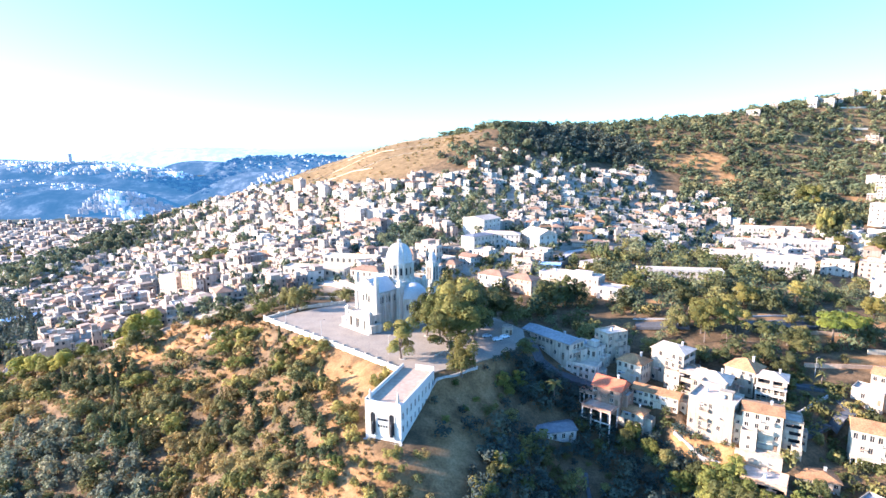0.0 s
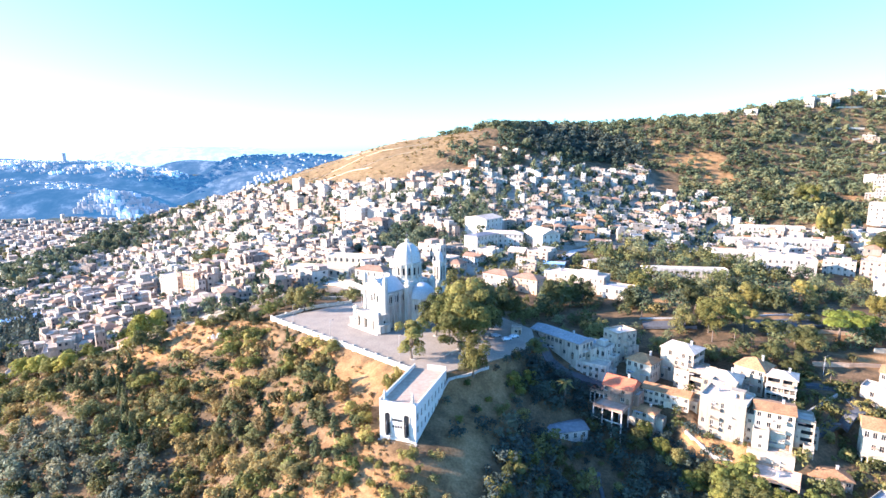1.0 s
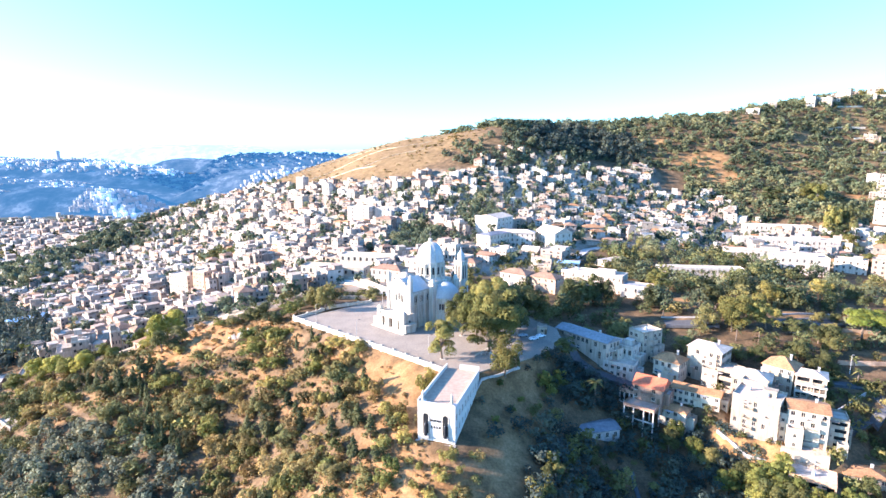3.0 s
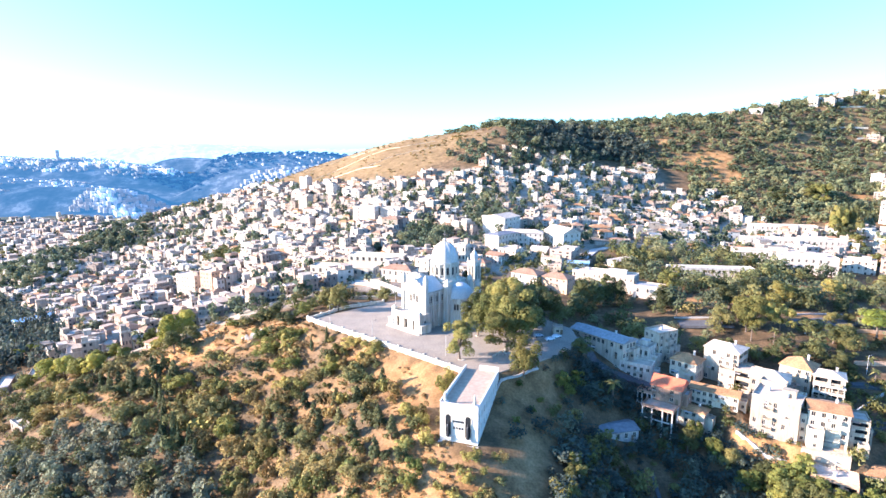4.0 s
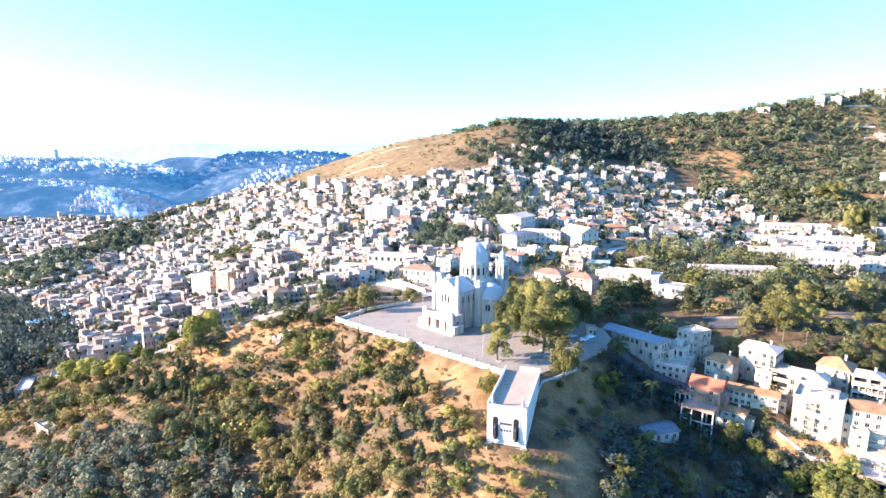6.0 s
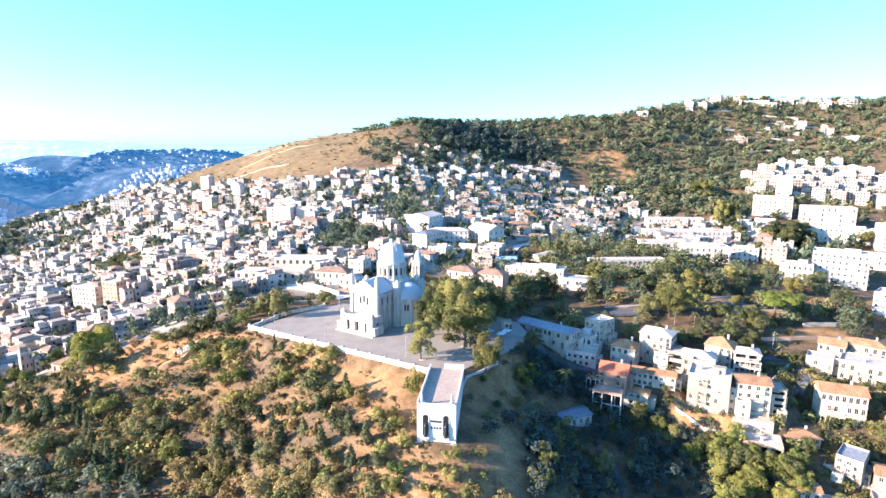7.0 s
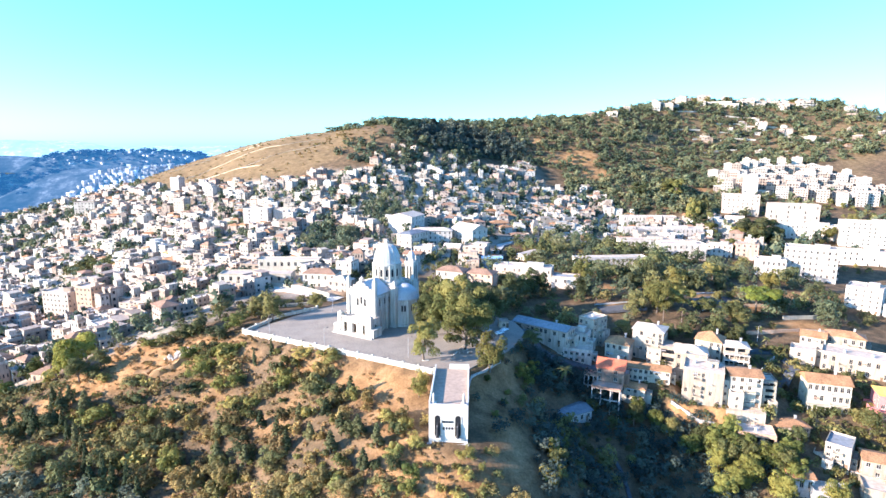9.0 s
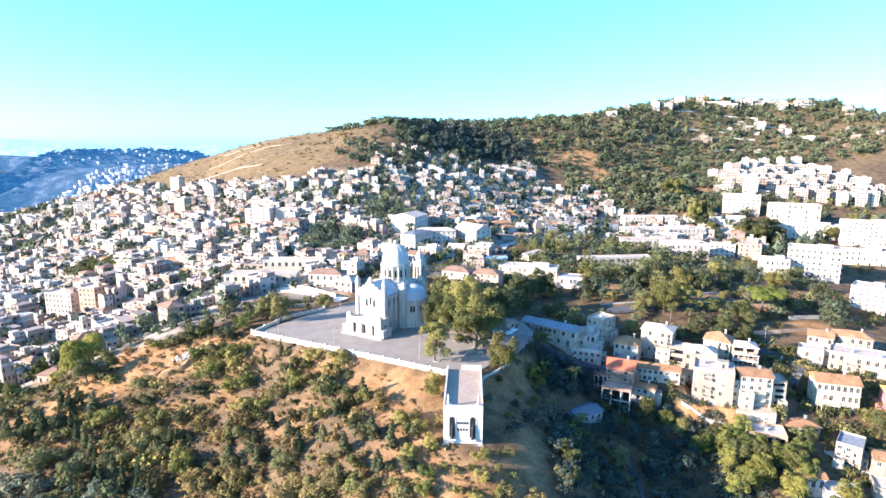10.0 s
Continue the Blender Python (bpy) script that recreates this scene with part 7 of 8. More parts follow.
p = scattered(GARDEN, 6.8, lambda x, y: 0.72 * (0.35 + 0.65 * smooth(-0.35, 0.25, ripple(x, y, 13, 8))) * clear(x, y, 2) * away(x, y, COURTS, 2) * (1 - 0.8 * bare(x, y)), 35)
a, b, c = sorts(p, (5, 4, 2), 5)
grove("garden_trees", a, 9, 9.5, 380, 0.08, L_GARDEN, "dense garden trees on the terraces", "trees", 7)
grove("garden_evergreens", b, 10, 10.5, 380, 0.08, L_RIDGE, "dark evergreen garden trees", "trees", 23)
grove("garden_shrubs", c, 5, 7, 220, 0.1, L_SCRUB, "olive shrubs in the gardens", "shrubs", 24, "bush")
LINK = [(-128, 296), (-100, 304), (-60, 318), (-40, 300), (-60, 288), (-92, 268), (-150, 288), (-200, 298), (-262, 290), (-330, 340), (-262, 300), (-205, 312)]
p = scattered(LINK, 6.0, lambda x, y: (0.55 - 0.45 * smooth(1.3, 0.8, np.hypot((x + 142) / 22, (y - 272) / 11))) * away(x, y, [PLAZA], 2) * clear(x, y, 1.5), 40)
a, b = sorts(p, (1, 1), 6)
grove("slope_trees", a, 6.5, 7.5, 150, 0.13, L_DARK, "dark trees below the town houses", "trees", 25)
grove("slope_shrubs", b, 5, 7, 130, 0.135, L_SCRUB, "olive shrubs below the town houses", "shrubs", 26, "bush")

p = scattered([(-640, 780), (-800, 800), (-1250, 1150), (-1380, 1440), (-640, 1480), (-420, 1400), (-380, 1100), (-440, 930)], 24, lambda x, y: 0.3 + 0.7 * smooth(0.1, 0.6, ripple(x, y, 60, 12)), 41)
grove("valley_gardens", p, 10, 14, 40, 0.26, L_DARK, "trees among the houses of the valley town", "trees", 28)
p = scattered([(-640, 770), (-560, 690), (-470, 600), (-440, 650), (-500, 740), (-570, 800)], 9, lambda x, y: 0.9 + 0 * x, 48)
grove("valley_park", p, 12, 11, 80, 0.2, L_WOODS, "dark park trees below the town", "trees", 44)
p = scattered([(-812, 1290), (-850, 1400), (-830, 1470), (-790, 1480), (-775, 1450), (-785, 1400), (-770, 1290)], 13, lambda x, y: 0.9 + 0 * x, 49)
grove("valley_belt", p, 12, 15, 44, 0.25, L_WOODS, "belt of trees through the valley town", "trees", 45)
px, py = scattered([(-400, 470), (-500, 620), (-640, 760), (-780, 720), (-600, 430), (-400, 340), (-320, 330)], 11, lambda x, y: np.full(np.shape(x), 0.8), 36)
grove("valley_trees", (px, py), 11, 10, 80, 0.2, L_WOODS, "dark trees in the western valley", "trees", 8)

p = scattered(PINE_SLOPE, 5.4, lambda x, y: 0.97 * clear(x, y, 1), 42)
a, b = sorts(p, (5, 2), 12)
grove("dark_pines", a, 7.5, 7.6, 380, 0.1, L_GREY, "dark rounded young pines covering the lower slope", "pines", 29)
grove("slope_evergreen_scrub", b, 6.0, 7.2, 320, 0.1, L_DARK, "dark green trees among the young pines", "trees", 47)
p = [np.concatenate(q) for q in zip(scattered(GROVE, 8.5, lambda x, y: 0.95 + 0 * x, 43), scattered(GROVE_BACK, 9, lambda x, y: 0.85 + 0 * x, 74))]
grove("seminary_wood", p, 12, 11, 240, 0.105, L_WOODS, "tall dark trees beside the seminary", "trees", 30)
p = scattered([(262, 392), (330, 300), (420, 300), (600, 430), (640, 490), (520, 545), (440, 575), (380, 520), (300, 500), (330, 420)], 10, lambda x, y: 0.5 * clear(x, y, 4), 44)
a, b = sorts(p, (1, 1), 7)
grove("slope_evergreens", a, 10, 9, 60, 0.22, L_WOODS, "dark trees between the large buildings", "trees", 31)
grove("slope_gardens", b, 8, 9, 60, 0.22, L_BROAD, "olive trees between the large buildings", "trees", 32)

BACK = [(-28, 300), (2, 292), (24, 264), (36, 250), (46, 262), (42, 300), (62, 340), (102, 352), (110, 400), (62, 388), (16, 378), (-24, 366), (-36, 352), (-22, 330)]
p = scattered(BACK, 6.4, lambda x, y: 0.6 * away(x, y, [PLAZA], 2.5) * clear(x, y, 1.8), 45)
a, b, c = sorts(p, (4, 3, 2), 8)
grove("yard_trees", a, 8, 7.5, 190, 0.12, L_DARK, "dark trees in the yards behind the forecourt", "trees", 33)
grove("yard_fruit_trees", b, 6.5, 6.5, 170, 0.125, L_BROAD, "olive-green trees in the yards behind the forecourt", "trees", 34)
grove("yard_shrubs", c, 3.5, 5.5, 120, 0.14, L_SCRUB, "shrubs in the yards behind the forecourt", "shrubs", 35, "bush")
p = scattered([(-246, 322), (-282, 376), (-335, 436), (-412, 518), (-480, 580), (-600, 430), (-420, 240), (-280, 262)], 7, lambda x, y: 0.92 * clear(x, y, 3), 46)
a, b = sorts(p, (3, 1), 9)
grove("western_wood", a, 12, 8.5, 110, 0.16, L_SHADEDARK, "dark cypress and pine wood below the town", "trees", 36, "tall")
grove("western_shrubs", b, 6, 7.5, 90, 0.17, L_BROAD, "olive-green trees below the town", "trees", 37)

# single trees on and round the forecourt
FT = "trees of the forecourt"
for kind, x, y, h, w in (("great", -16.2, 204.2, 17, 13.5), ("great", -7, 231, 20, 15), ("great", -1.5, 224, 21, 16), ("great", 2.5, 211, 18, 17), ("great", 7, 218, 25, 21), ("shady", 13, 226, 24, 21), ("great", 4, 236, 26, 19), ("shady", 16, 238, 23, 19), ("great", -1, 244, 22, 14), ("shady", 22, 246, 20, 16), ("egg", 6.8, 193.8, 15, 12.5), ("broad", -73, 270, 13, 10), ("dark", -80, 278, 11, 9), ("dark", -52, 290, 9, 9), ("dark", 30, 250, 14, 11), ("dark", -2, 262, 12, 8)):
    tree(kind, x, y, h, FT, w=w, z=hill(x, y))
GT = "trees of the eastern gardens"
UPPER_GARDEN = [("pine", 176, 240, 14, 24), ("pine", 188, 246, 13, 20), ("golden", 128, 254, 16, 20), ("broad", 146, 244, 8, 10), ("dark", 102, 232, 8, 10), ("dark", 110, 226, 8, 9), ("broad", 118, 224, 7, 9), ("dark", 128, 218, 8, 9), ("broad", 136, 212, 7, 8), ("shady", 142, 216, 8, 10), ("broad", 92, 236, 8, 9), ("broad", 172, 262, 6, 9), ("broad", 180, 262, 5, 7), ("dark", 153, 236, 9, 10), ("broad", 160, 238, 9, 10), ("dark", 110, 252, 13, 12), ("dark", 72, 290, 15, 13), ("dark", 60, 286, 14, 12), ("dark", 52, 284, 16, 11), ("tall", 66, 288, 17, 9), ("cypress", 110, 368, 16, 5), ("cypress", 118, 372, 14, 4.5), ("dark", 94, 282, 12, 10), ("broad", 66, 186, 9, 8), ("broad", 85, 170, 11, 9), ("broad", 94, 158, 12, 10), ("broad", 78, 178, 9, 8)]
LOWER_GARDEN = [("lime", -236, 294, 12, 13), ("lime", -224, 289, 12, 12), ("bright", -212, 282, 11, 11), ("lime", -202, 280, 11, 12), ("bright", -246, 290, 10, 11), ("thorn", -226, 268, 9, 12), ("thorn", -217, 269, 9, 12), ("olive", -208, 267, 8, 11), ("thorn", -200, 264, 9, 11), ("thorn", -192, 264, 8, 10), ("olive", -186, 268, 7, 10), ("thorn", -234, 266, 9, 12), ("thorn", -222, 258, 8, 11), ("olive", -212, 254, 7, 10), ("thorn", -240, 274, 9, 12), ("broad", 104, 150, 12, 9), ("broad", 88, 160, 13, 9), ("broad", -154, 267, 12, 11), ("broad", -146, 270, 10, 9), ("lime", -164, 286, 15, 13), ("lime", -158, 290, 14, 12), ("lime", -162, 278, 13, 12), ("bright", -206, 288, 10, 9), ("bright", -198, 292, 9, 9), ("bright", -216, 286, 9, 8), ("bright", -190, 286, 8, 8), ("pine", -276, 336, 10, 16), ("bright", -186, 308, 9, 8), ("bright", -226, 283, 8, 7), ("broad", 150, 224, 9, 9), ("dark", 135, 222, 9, 10), ("broad", 156, 232, 10, 11), ("broad", 124, 188, 8, 6), ("broad", 150, 155, 11, 10), ("broad", 158, 148, 11, 10), ("broad", 118, 158, 8, 7), ("dark", 34, 216, 8, 10)]
for kind, x, y, h, w in UPPER_GARDEN + LOWER_GARDEN:
    tree(kind, x, y, h, GT, w=w)
for x, y, h, w in ((88, 167, 12, 11), (94, 161, 13, 12), (96, 168, 11, 10), (86, 152, 12, 11), (101, 154, 13, 10), (84, 160, 12, 9), (91, 152, 14, 10), (79, 169, 10, 8), (105, 147, 12, 9), (97, 144, 13, 10), (80, 152, 12, 9), (74, 183, 8, 7), (70, 190, 8, 7), (110, 154, 10, 8), (112, 136, 12, 9), (104, 132, 13, 10)):
    tree("bright", x, y, h, GT, w=w)
for kind, x, y, h, w in (("egg", 18, 162, 7.5, 5), ("broad", 15, 155, 7, 5), ("egg", 11, 148, 6, 5), ("broad", 19, 157, 7, 5), ("egg", 25, 168, 6, 4), ("broad", 14, 149, 7, 5), ("dark", 22, 161, 6, 5)):
    tree(kind, x, y, h, "trees at the edge of the ravine", "small olive-green tree catching the sun above the ravine", w=w)
for x, y, h, w in ((22.5, 199.5, 6.5, 6.5), (29, 203, 6.5, 6), (25, 198, 4.5, 5), (4.5, 190, 2.5, 3.5), (8, 181, 2.5, 3), (1, 172, 2.5, 3.5), (12, 188, 2.2, 3)):
    tree("shrub", x, y, h, "shrubs of the shaded slope", "rounded grey-green shrub on the bare shaded slope", w=w)

for x, y, k in ((-27, 155, 0.8), (-24, 152, 0.9), (-19, 151, 0.8), (-12, 149, 0.9), (-8, 155, 0.7), (-25, 146, 1.1), (-14, 142, 1.2)):
    bush(x, y, k, 3, "yellow-green shrub below the chapel", "shrubs of the spur")
# trees, tall shrubs and young pines that stand out on the west flank: x, y, height, width
WF = "young trees of the west flank"
FLANK_GREEN = [(-90, 267, 7, 10), (-107, 257, 7, 10), (-94, 251, 6, 9), (-127, 277, 5, 9), (-102, 245, 8, 13), (-94, 234, 5, 8), (-87, 232, 5.5, 9), (-68, 220, 6, 9), (-142, 244, 8, 14), (-109, 208, 10, 11), (-90, 250, 5, 9), (-32, 154, 5, 6), (-34, 150, 5, 7)]
FLANK_PINES = [(-80, 238, 7, 3.2), (-73, 238, 8, 3.2), (-71, 197, 9, 7), (-63, 199, 7, 6), (-45, 196, 8.5, 7), (-45, 176, 8, 8), (-40, 169, 8.5, 7), (-45, 164, 7.5, 6.5), (-54, 193, 7, 7), (-54, 176, 8, 8), (-156, 252, 10, 9), (-147, 250, 9, 9), (-135, 211, 9, 9), (-77, 208, 7, 7), (-68, 190, 8, 7), (-60, 187, 7, 6), (-82, 196, 8, 7), (-50, 183, 6, 6), (-92, 205, 8, 7)]
FLANK_YELLOW = [(-122, 234, 7, 12), (-89, 223, 5, 10), (-80, 219, 4.5, 7), (-51, 219, 5, 11), (-61, 228, 4.5, 9), (-36, 163, 5, 6.5), (-29, 163, 5, 6), (-22.8, 184, 8, 6.5), (-20.5, 189, 6, 5), (-15, 154, 3.5, 7), (-35, 176, 5, 7), (-30, 171, 4.5, 6), (-17, 147, 4, 6), (-55, 218, 4, 6.5)]
FLANK_DARK = [(-113, 277, 7, 12), (-106, 276, 8, 12), (-96, 262, 7, 11), (-120, 275, 6, 10), (-99, 254, 7, 10), (-110, 230, 5, 8), (-123, 224, 9, 14), (-113, 222, 8, 8.5), (-90, 213, 6.5, 11), (-130, 254, 5, 11), (-83, 201, 7, 12), (-73, 188, 7, 11), (-59, 208, 7, 10), (-36, 159, 4.5, 7), (-162, 248, 8, 14), (-131, 219, 8, 13), (-160, 230, 9, 14), (-146, 220, 10, 13), (-105, 238, 5, 9), (-173, 249, 7, 14), (-50, 201, 5, 5.5)]
FLANK_OLIVE = [(-63, 168, 6, 13), (-52, 160, 6, 10), (-72, 174, 6.5, 14), (-6, 155, 2.6, 5), (-4, 139, 5, 8), (-116, 205, 8, 11), (-96, 215, 5.5, 9), (-103, 223, 5, 10), (-131, 246, 5.5, 10), (-90, 195, 8, 12), (-102, 198, 8, 12), (-75, 220, 4, 9)]
for kind, places, text in (("shrub", FLANK_GREEN, "broad green shrub on the dry slope"), ("sapling", FLANK_PINES, "dark young pine on the dry slope"), ("gold", FLANK_YELLOW, "yellow-green spreading shrub on the dry slope"), ("thorn", FLANK_DARK, "dark grey-green spreading tree on the dry slope"), ("olive", FLANK_OLIVE, "dull olive-green tree on the dry slope")):
    for x, y, h, w in places:
        tree(kind, x, y, h, WF, text, w=w)
for x, y, h, w in ((-186, 258, 9, 5), (-180, 255, 10, 5.5), (-174, 252, 11, 6), (-168, 250, 10, 5), (-164, 246, 12, 6), (-158, 247, 11, 6), (-153, 243, 10, 5), (-150, 238, 9, 5), (-146, 234, 11, 6), (-142, 228, 10, 5.5), (-138, 219, 11, 5.5), (-131, 212, 12, 5), (-127, 208, 10, 5), (-121, 204, 12, 5.5), (-117, 199, 10, 5), (-161, 258, 9, 6), (-154, 255, 9, 6), (-147, 246, 8, 5)):
    tree("sapling", x, y, h, "tall pines of the lower slope", "tall slim dark pine on the lower slope", w=w)
for kind, x, y, h, w in (("shady", 344, 416, 26, 30), ("shady", 366, 421, 22, 24), ("great", 340, 491, 32, 15), ("shady", 352, 493, 30, 14), ("great", 377, 567, 24, 18), ("great", 380, 586, 22, 18), ("shady", 345, 592, 20, 22), ("great", 404, 391, 16, 14), ("shady", 443, 404, 22, 14), ("shady", 345, 410, 20, 20), ("shady", 362, 408, 18, 16), ("great", 336, 424, 18, 16), ("shady", 334, 474, 20, 16), ("great", 326, 446, 18, 14), ("shady", 346, 498, 20, 16), ("shady", 352, 482, 18, 14), ("great", 290, 384, 14, 12), ("shady", 126, 275, 14, 16), ("golden", 136, 248, 14, 17), ("golden", 120, 248, 14, 15), ("golden", 160, 286, 13, 15), ("great", 104, 300, 15, 13), ("golden", 200, 300, 12, 14), ("golden", 222, 276, 12, 13)):
    tree(kind, x, y, h, "tall trees of the eastern slope", "tall broad tree among the buildings of the eastern slope", w=w)
for x, y, h, w in ((650, 910, 15, 16), (662, 900, 12, 14), (722, 884, 16, 18), (735, 892, 14, 14), (765, 890, 14, 16), (800, 884, 15, 18), (850, 862, 14, 16), (560, 866, 15, 15), (592, 868, 12, 12), (690, 898, 15, 16), (880, 846, 13, 16), (910, 826, 14, 16)):
    tree("dark", x, y, h, "trees on the far crest", "dark spreading tree on the far crest", w=w)

# ---- smaller things ----
def terrace_on_pillars(x, y, turn, w, d, z, low):
    root = thing("terrace_deck", pose(x, y, z, 0, 0, turn), "concrete terrace deck on tall pillars over the ravine", "terrace")
    part("deck", Shape_box(-w / 2, w / 2, -d / 2, d / 2, -0.3, 0), M_TERRA, root)
    for a in ((-w / 2, w / 2, -d / 2, -d / 2 + 0.12), (-w / 2, -w / 2 + 0.12, -d / 2 + 0.12, d / 2), (w / 2 - 0.12, w / 2, -d / 2 + 0.12, d / 2)):
        part("parapet", Shape_box(*a, 0, 0.95), M_BRICK, root)
    for px in (-w / 2 + 0.3, -w / 6, w / 6, w / 2 - 0.3):
        for py in (-d / 2 + 0.3, d / 2 - 0.3):
            part("pillar", Shape_box(px - 0.22, px + 0.22, py - 0.22, py + 0.22, low - z, -0.3), M_CONC, root)
    part("beam", Shape_box(-w / 2, w / 2, -d / 2 + 0.12, -d / 2 + 0.45, -4.8, -4.4), M_CONC, root)
    return root


terrace_on_pillars(59.2, 196.0, -40, 11.5, 7.5, -15.6, -31)
terrace_on_pillars(57.6, 205.2, -40, 6, 6, -13.5, -26)


def car(x, y, turn, paint, label, z=0.0):
    root = thing("car", pose(x, y, z, 0, 0, turn), label, "car", "parked cars")
    s = Shape()
    side = [(-2.05, 0.3), (2.05, 0.3), (2.1, 0.62), (1.95, 0.86), (1.05, 0.95), (0.45, 1.42), (-1.15, 1.45), (-1.9, 0.98), (-2.1, 0.8)]
    for k in (-1, 1):
        pts = [(px, 0.82 * k if pz < 1 else 0.66 * k, pz) for px, pz in side]
        s.face(pts if k < 0 else pts[::-1])
    n = len(side)
    for i in range(n):
        (ax, az), (bx, bz) = side[i], side[(i + 1) % n]
        ya, yb = (0.82 if az < 1 else 0.66), (0.82 if bz < 1 else 0.66)
        s.face([(ax, -ya, az), (ax, ya, az), (bx, yb, bz), (bx, -yb, bz)])
    part("body", s, paint, root)
    g = Shape()
    for k in (-1, 1):
        g.face([(px, 0.70 * k + 0.09 * k * (1.4 - pz) / 0.45, pz) for px, pz in ((-1.5, 1.0), (0.85, 1.0), (0.4, 1.36), (-1.05, 1.38))])
    g.face([(1.02, -0.7, 0.99), (1.02, 0.7, 0.99), (0.5, 0.6, 1.4), (0.5, -0.6, 1.4)])
    part("glass", g, M_PANE, root)
    for wx in (-1.3, 1.3):
        for wy in (-0.8, 0.8):
            t = Shape()
            t.tube((wx, wy - 0.1, 0.31), (wx, wy + 0.1, 0.31), 0.31, 0.31, 12)
            t.tube((wx, wy + 0.1, 0.31), (wx, wy - 0.1, 0.31), 0.31, 0.31, 12)
            part("wheel", t, M_RUBBER, root)
    return root


car(23, 225.2, 22, M_PAINT, "small white car parked on the shaded forecourt")
car(19.0, 229.5, 12, M_SHEET, "grey car parked on the shaded forecourt")
car(26.5, 228.4, 26, M_PAINT, "white car parked beside the kiosk")


def lamp_post(x, y, h=8.0):
    root = thing("street_lamp", pose(x, y, hill(x, y) if edge_distance(np.array(x), np.array(y), PLAZA) < 0 else 0), "slim grey street lamp with a single arm", "street lamp", "street lamps")
    s = Shape()
    s.tube((0, 0, -0.2), (0, 0, h), 0.11, 0.07, 8)
    part("pole", s, M_CONC, root)
    s = Shape()
    s.tube((0, 0, h - 0.1), (1.3, 0, h + 0.3), 0.05, 0.04, 6)
    part("arm", s, M_CONC, root)
    part("lamp_head", Shape_box(1.0, 1.8, -0.14, 0.14, h + 0.22, h + 0.36), M_IRON, root)


for x, y in ((-21.4, 208.2), (-52, 228), (-74, 252), (14, 214), (-45, 275), (150, 212), (112, 190)):
    lamp_post(x, y)


def bench(x, y, turn):
    root = thing("bench", pose(x, y, 0, 0, 0, turn), "pale stone bench on the forecourt", "bench", "forecourt benches")
    part("seat", Shape_box(-1.0, 1.0, -0.25, 0.25, 0.4, 0.5), M_STONE, root)
    for k in (-0.75, 0.75):
        part("leg", Shape_box(k - 0.12, k + 0.12, -0.2, 0.2, 0, 0.4), M_STONE, root)


for i in range(6):
    bench(-3 + 2.6 * i * 0.5, 207 + i * 1.6, 60)


# kerbs and planting beds round the forecourt trees
def bed(x, y, r):
    s = Shape()
    s.lathe(0, 0, [(r, 0), (r, 0.18), (r - 0.25, 0.18), (r - 0.25, 0.1), (0, 0.12)], 14)
    ob = part("tree_bed", s, M_STONE, None, m=pose(x, y, 0))
    tagged(ob, "round stone kerb of a tree bed", "kerb", "tree beds")


for x, y in ((-15.6, 203.9), (-7, 231), (-1.5, 224), (2.5, 211)):
    bed(x, y, 1.3)


# ---- palms ----
def palm_meshes(seed):
    rg = random.Random(seed)
    t = Shape()
    h = 7.0
    for i in range(7):
        t.tube((0, 0, -0.5 + i * (h + 0.5) / 7), (0, 0, -0.5 + (i + 1) * (h + 0.5) / 7), 0.3 if i else 0.42, 0.24, 8)
    fronds = []
    for j in range(17):
        a, rise, L = rg.random() * 6.28, rg.uniform(-0.5, 1.1), rg.uniform(2.6, 3.6)
        s = Shape()
        prev = None
        for i in range(7):
            u = i / 6
            r = L * u * math.cos(rise * (1 - 0.3 * u))
            z = h + 0.1 + L * u * math.sin(rise) - 1.7 * u * u
            w = 0.5 * math.sin(math.pi * (0.12 + 0.85 * u)) + 0.03
            c = (r * math.cos(a), r * math.sin(a), z)
            l = (c[0] - w * math.sin(a), c[1] + w * math.cos(a), z - 0.28 * w)
            q = (c[0] + w * math.sin(a), c[1] - w * math.cos(a), z - 0.28 * w)
            if prev:
                s.face([prev[1], prev[0], c, l])
                s.face([prev[0], prev[2], q, c])
            prev = (c, l, q)
        fronds.append(s)
    return t.mesh("trunk", [M_BARK]), fronds


PALM_T, PALM_F = palm_meshes(3)
PALM_F = [f.mesh("frond", [L_BROAD]) for f in PALM_F]
PALM_ROOT = []


def palm(x, y, k, group):
    m = pose(x, y, hill(x, y), 0, 0, random.Random(int(x * 31 + y)).random() * 360) @ Matrix.Diagonal((k, k, k, 1))
    if PALM_ROOT:
        return copy_thing(PALM_ROOT[0], m)
    root = thing("palm_tree", m, "date palm with a round head of drooping fronds", "palm tree", group)
    part("trunk", PALM_T, None, root)
    for f in PALM_F:
        part("frond", f, None, root)
    PALM_ROOT.append(root)
    return root


for i in range(13):
    palm(122 + i * 3.9, 324.5 + 1.2 * math.sin(i * 2.1) + 0.14 * i * 3.9 * -0.2, 0.85 + 0.1 * (i % 3), "palms of the gardens")
for x, y, k in ((118, 240, 1.0), (126, 236, 1.1), (132, 233, 0.9), (84, 240, 0.8), (88, 245, 0.9), (58, 352, 0.9), (50, 356, 1.0), (44, 352, 0.9), (153, 214, 0.9), (64, 348, 0.8), (96, 268, 0.9), (148, 205, 0.9), (43, 202, 1.35)):
    palm(x, y, k, "palms of the gardens")


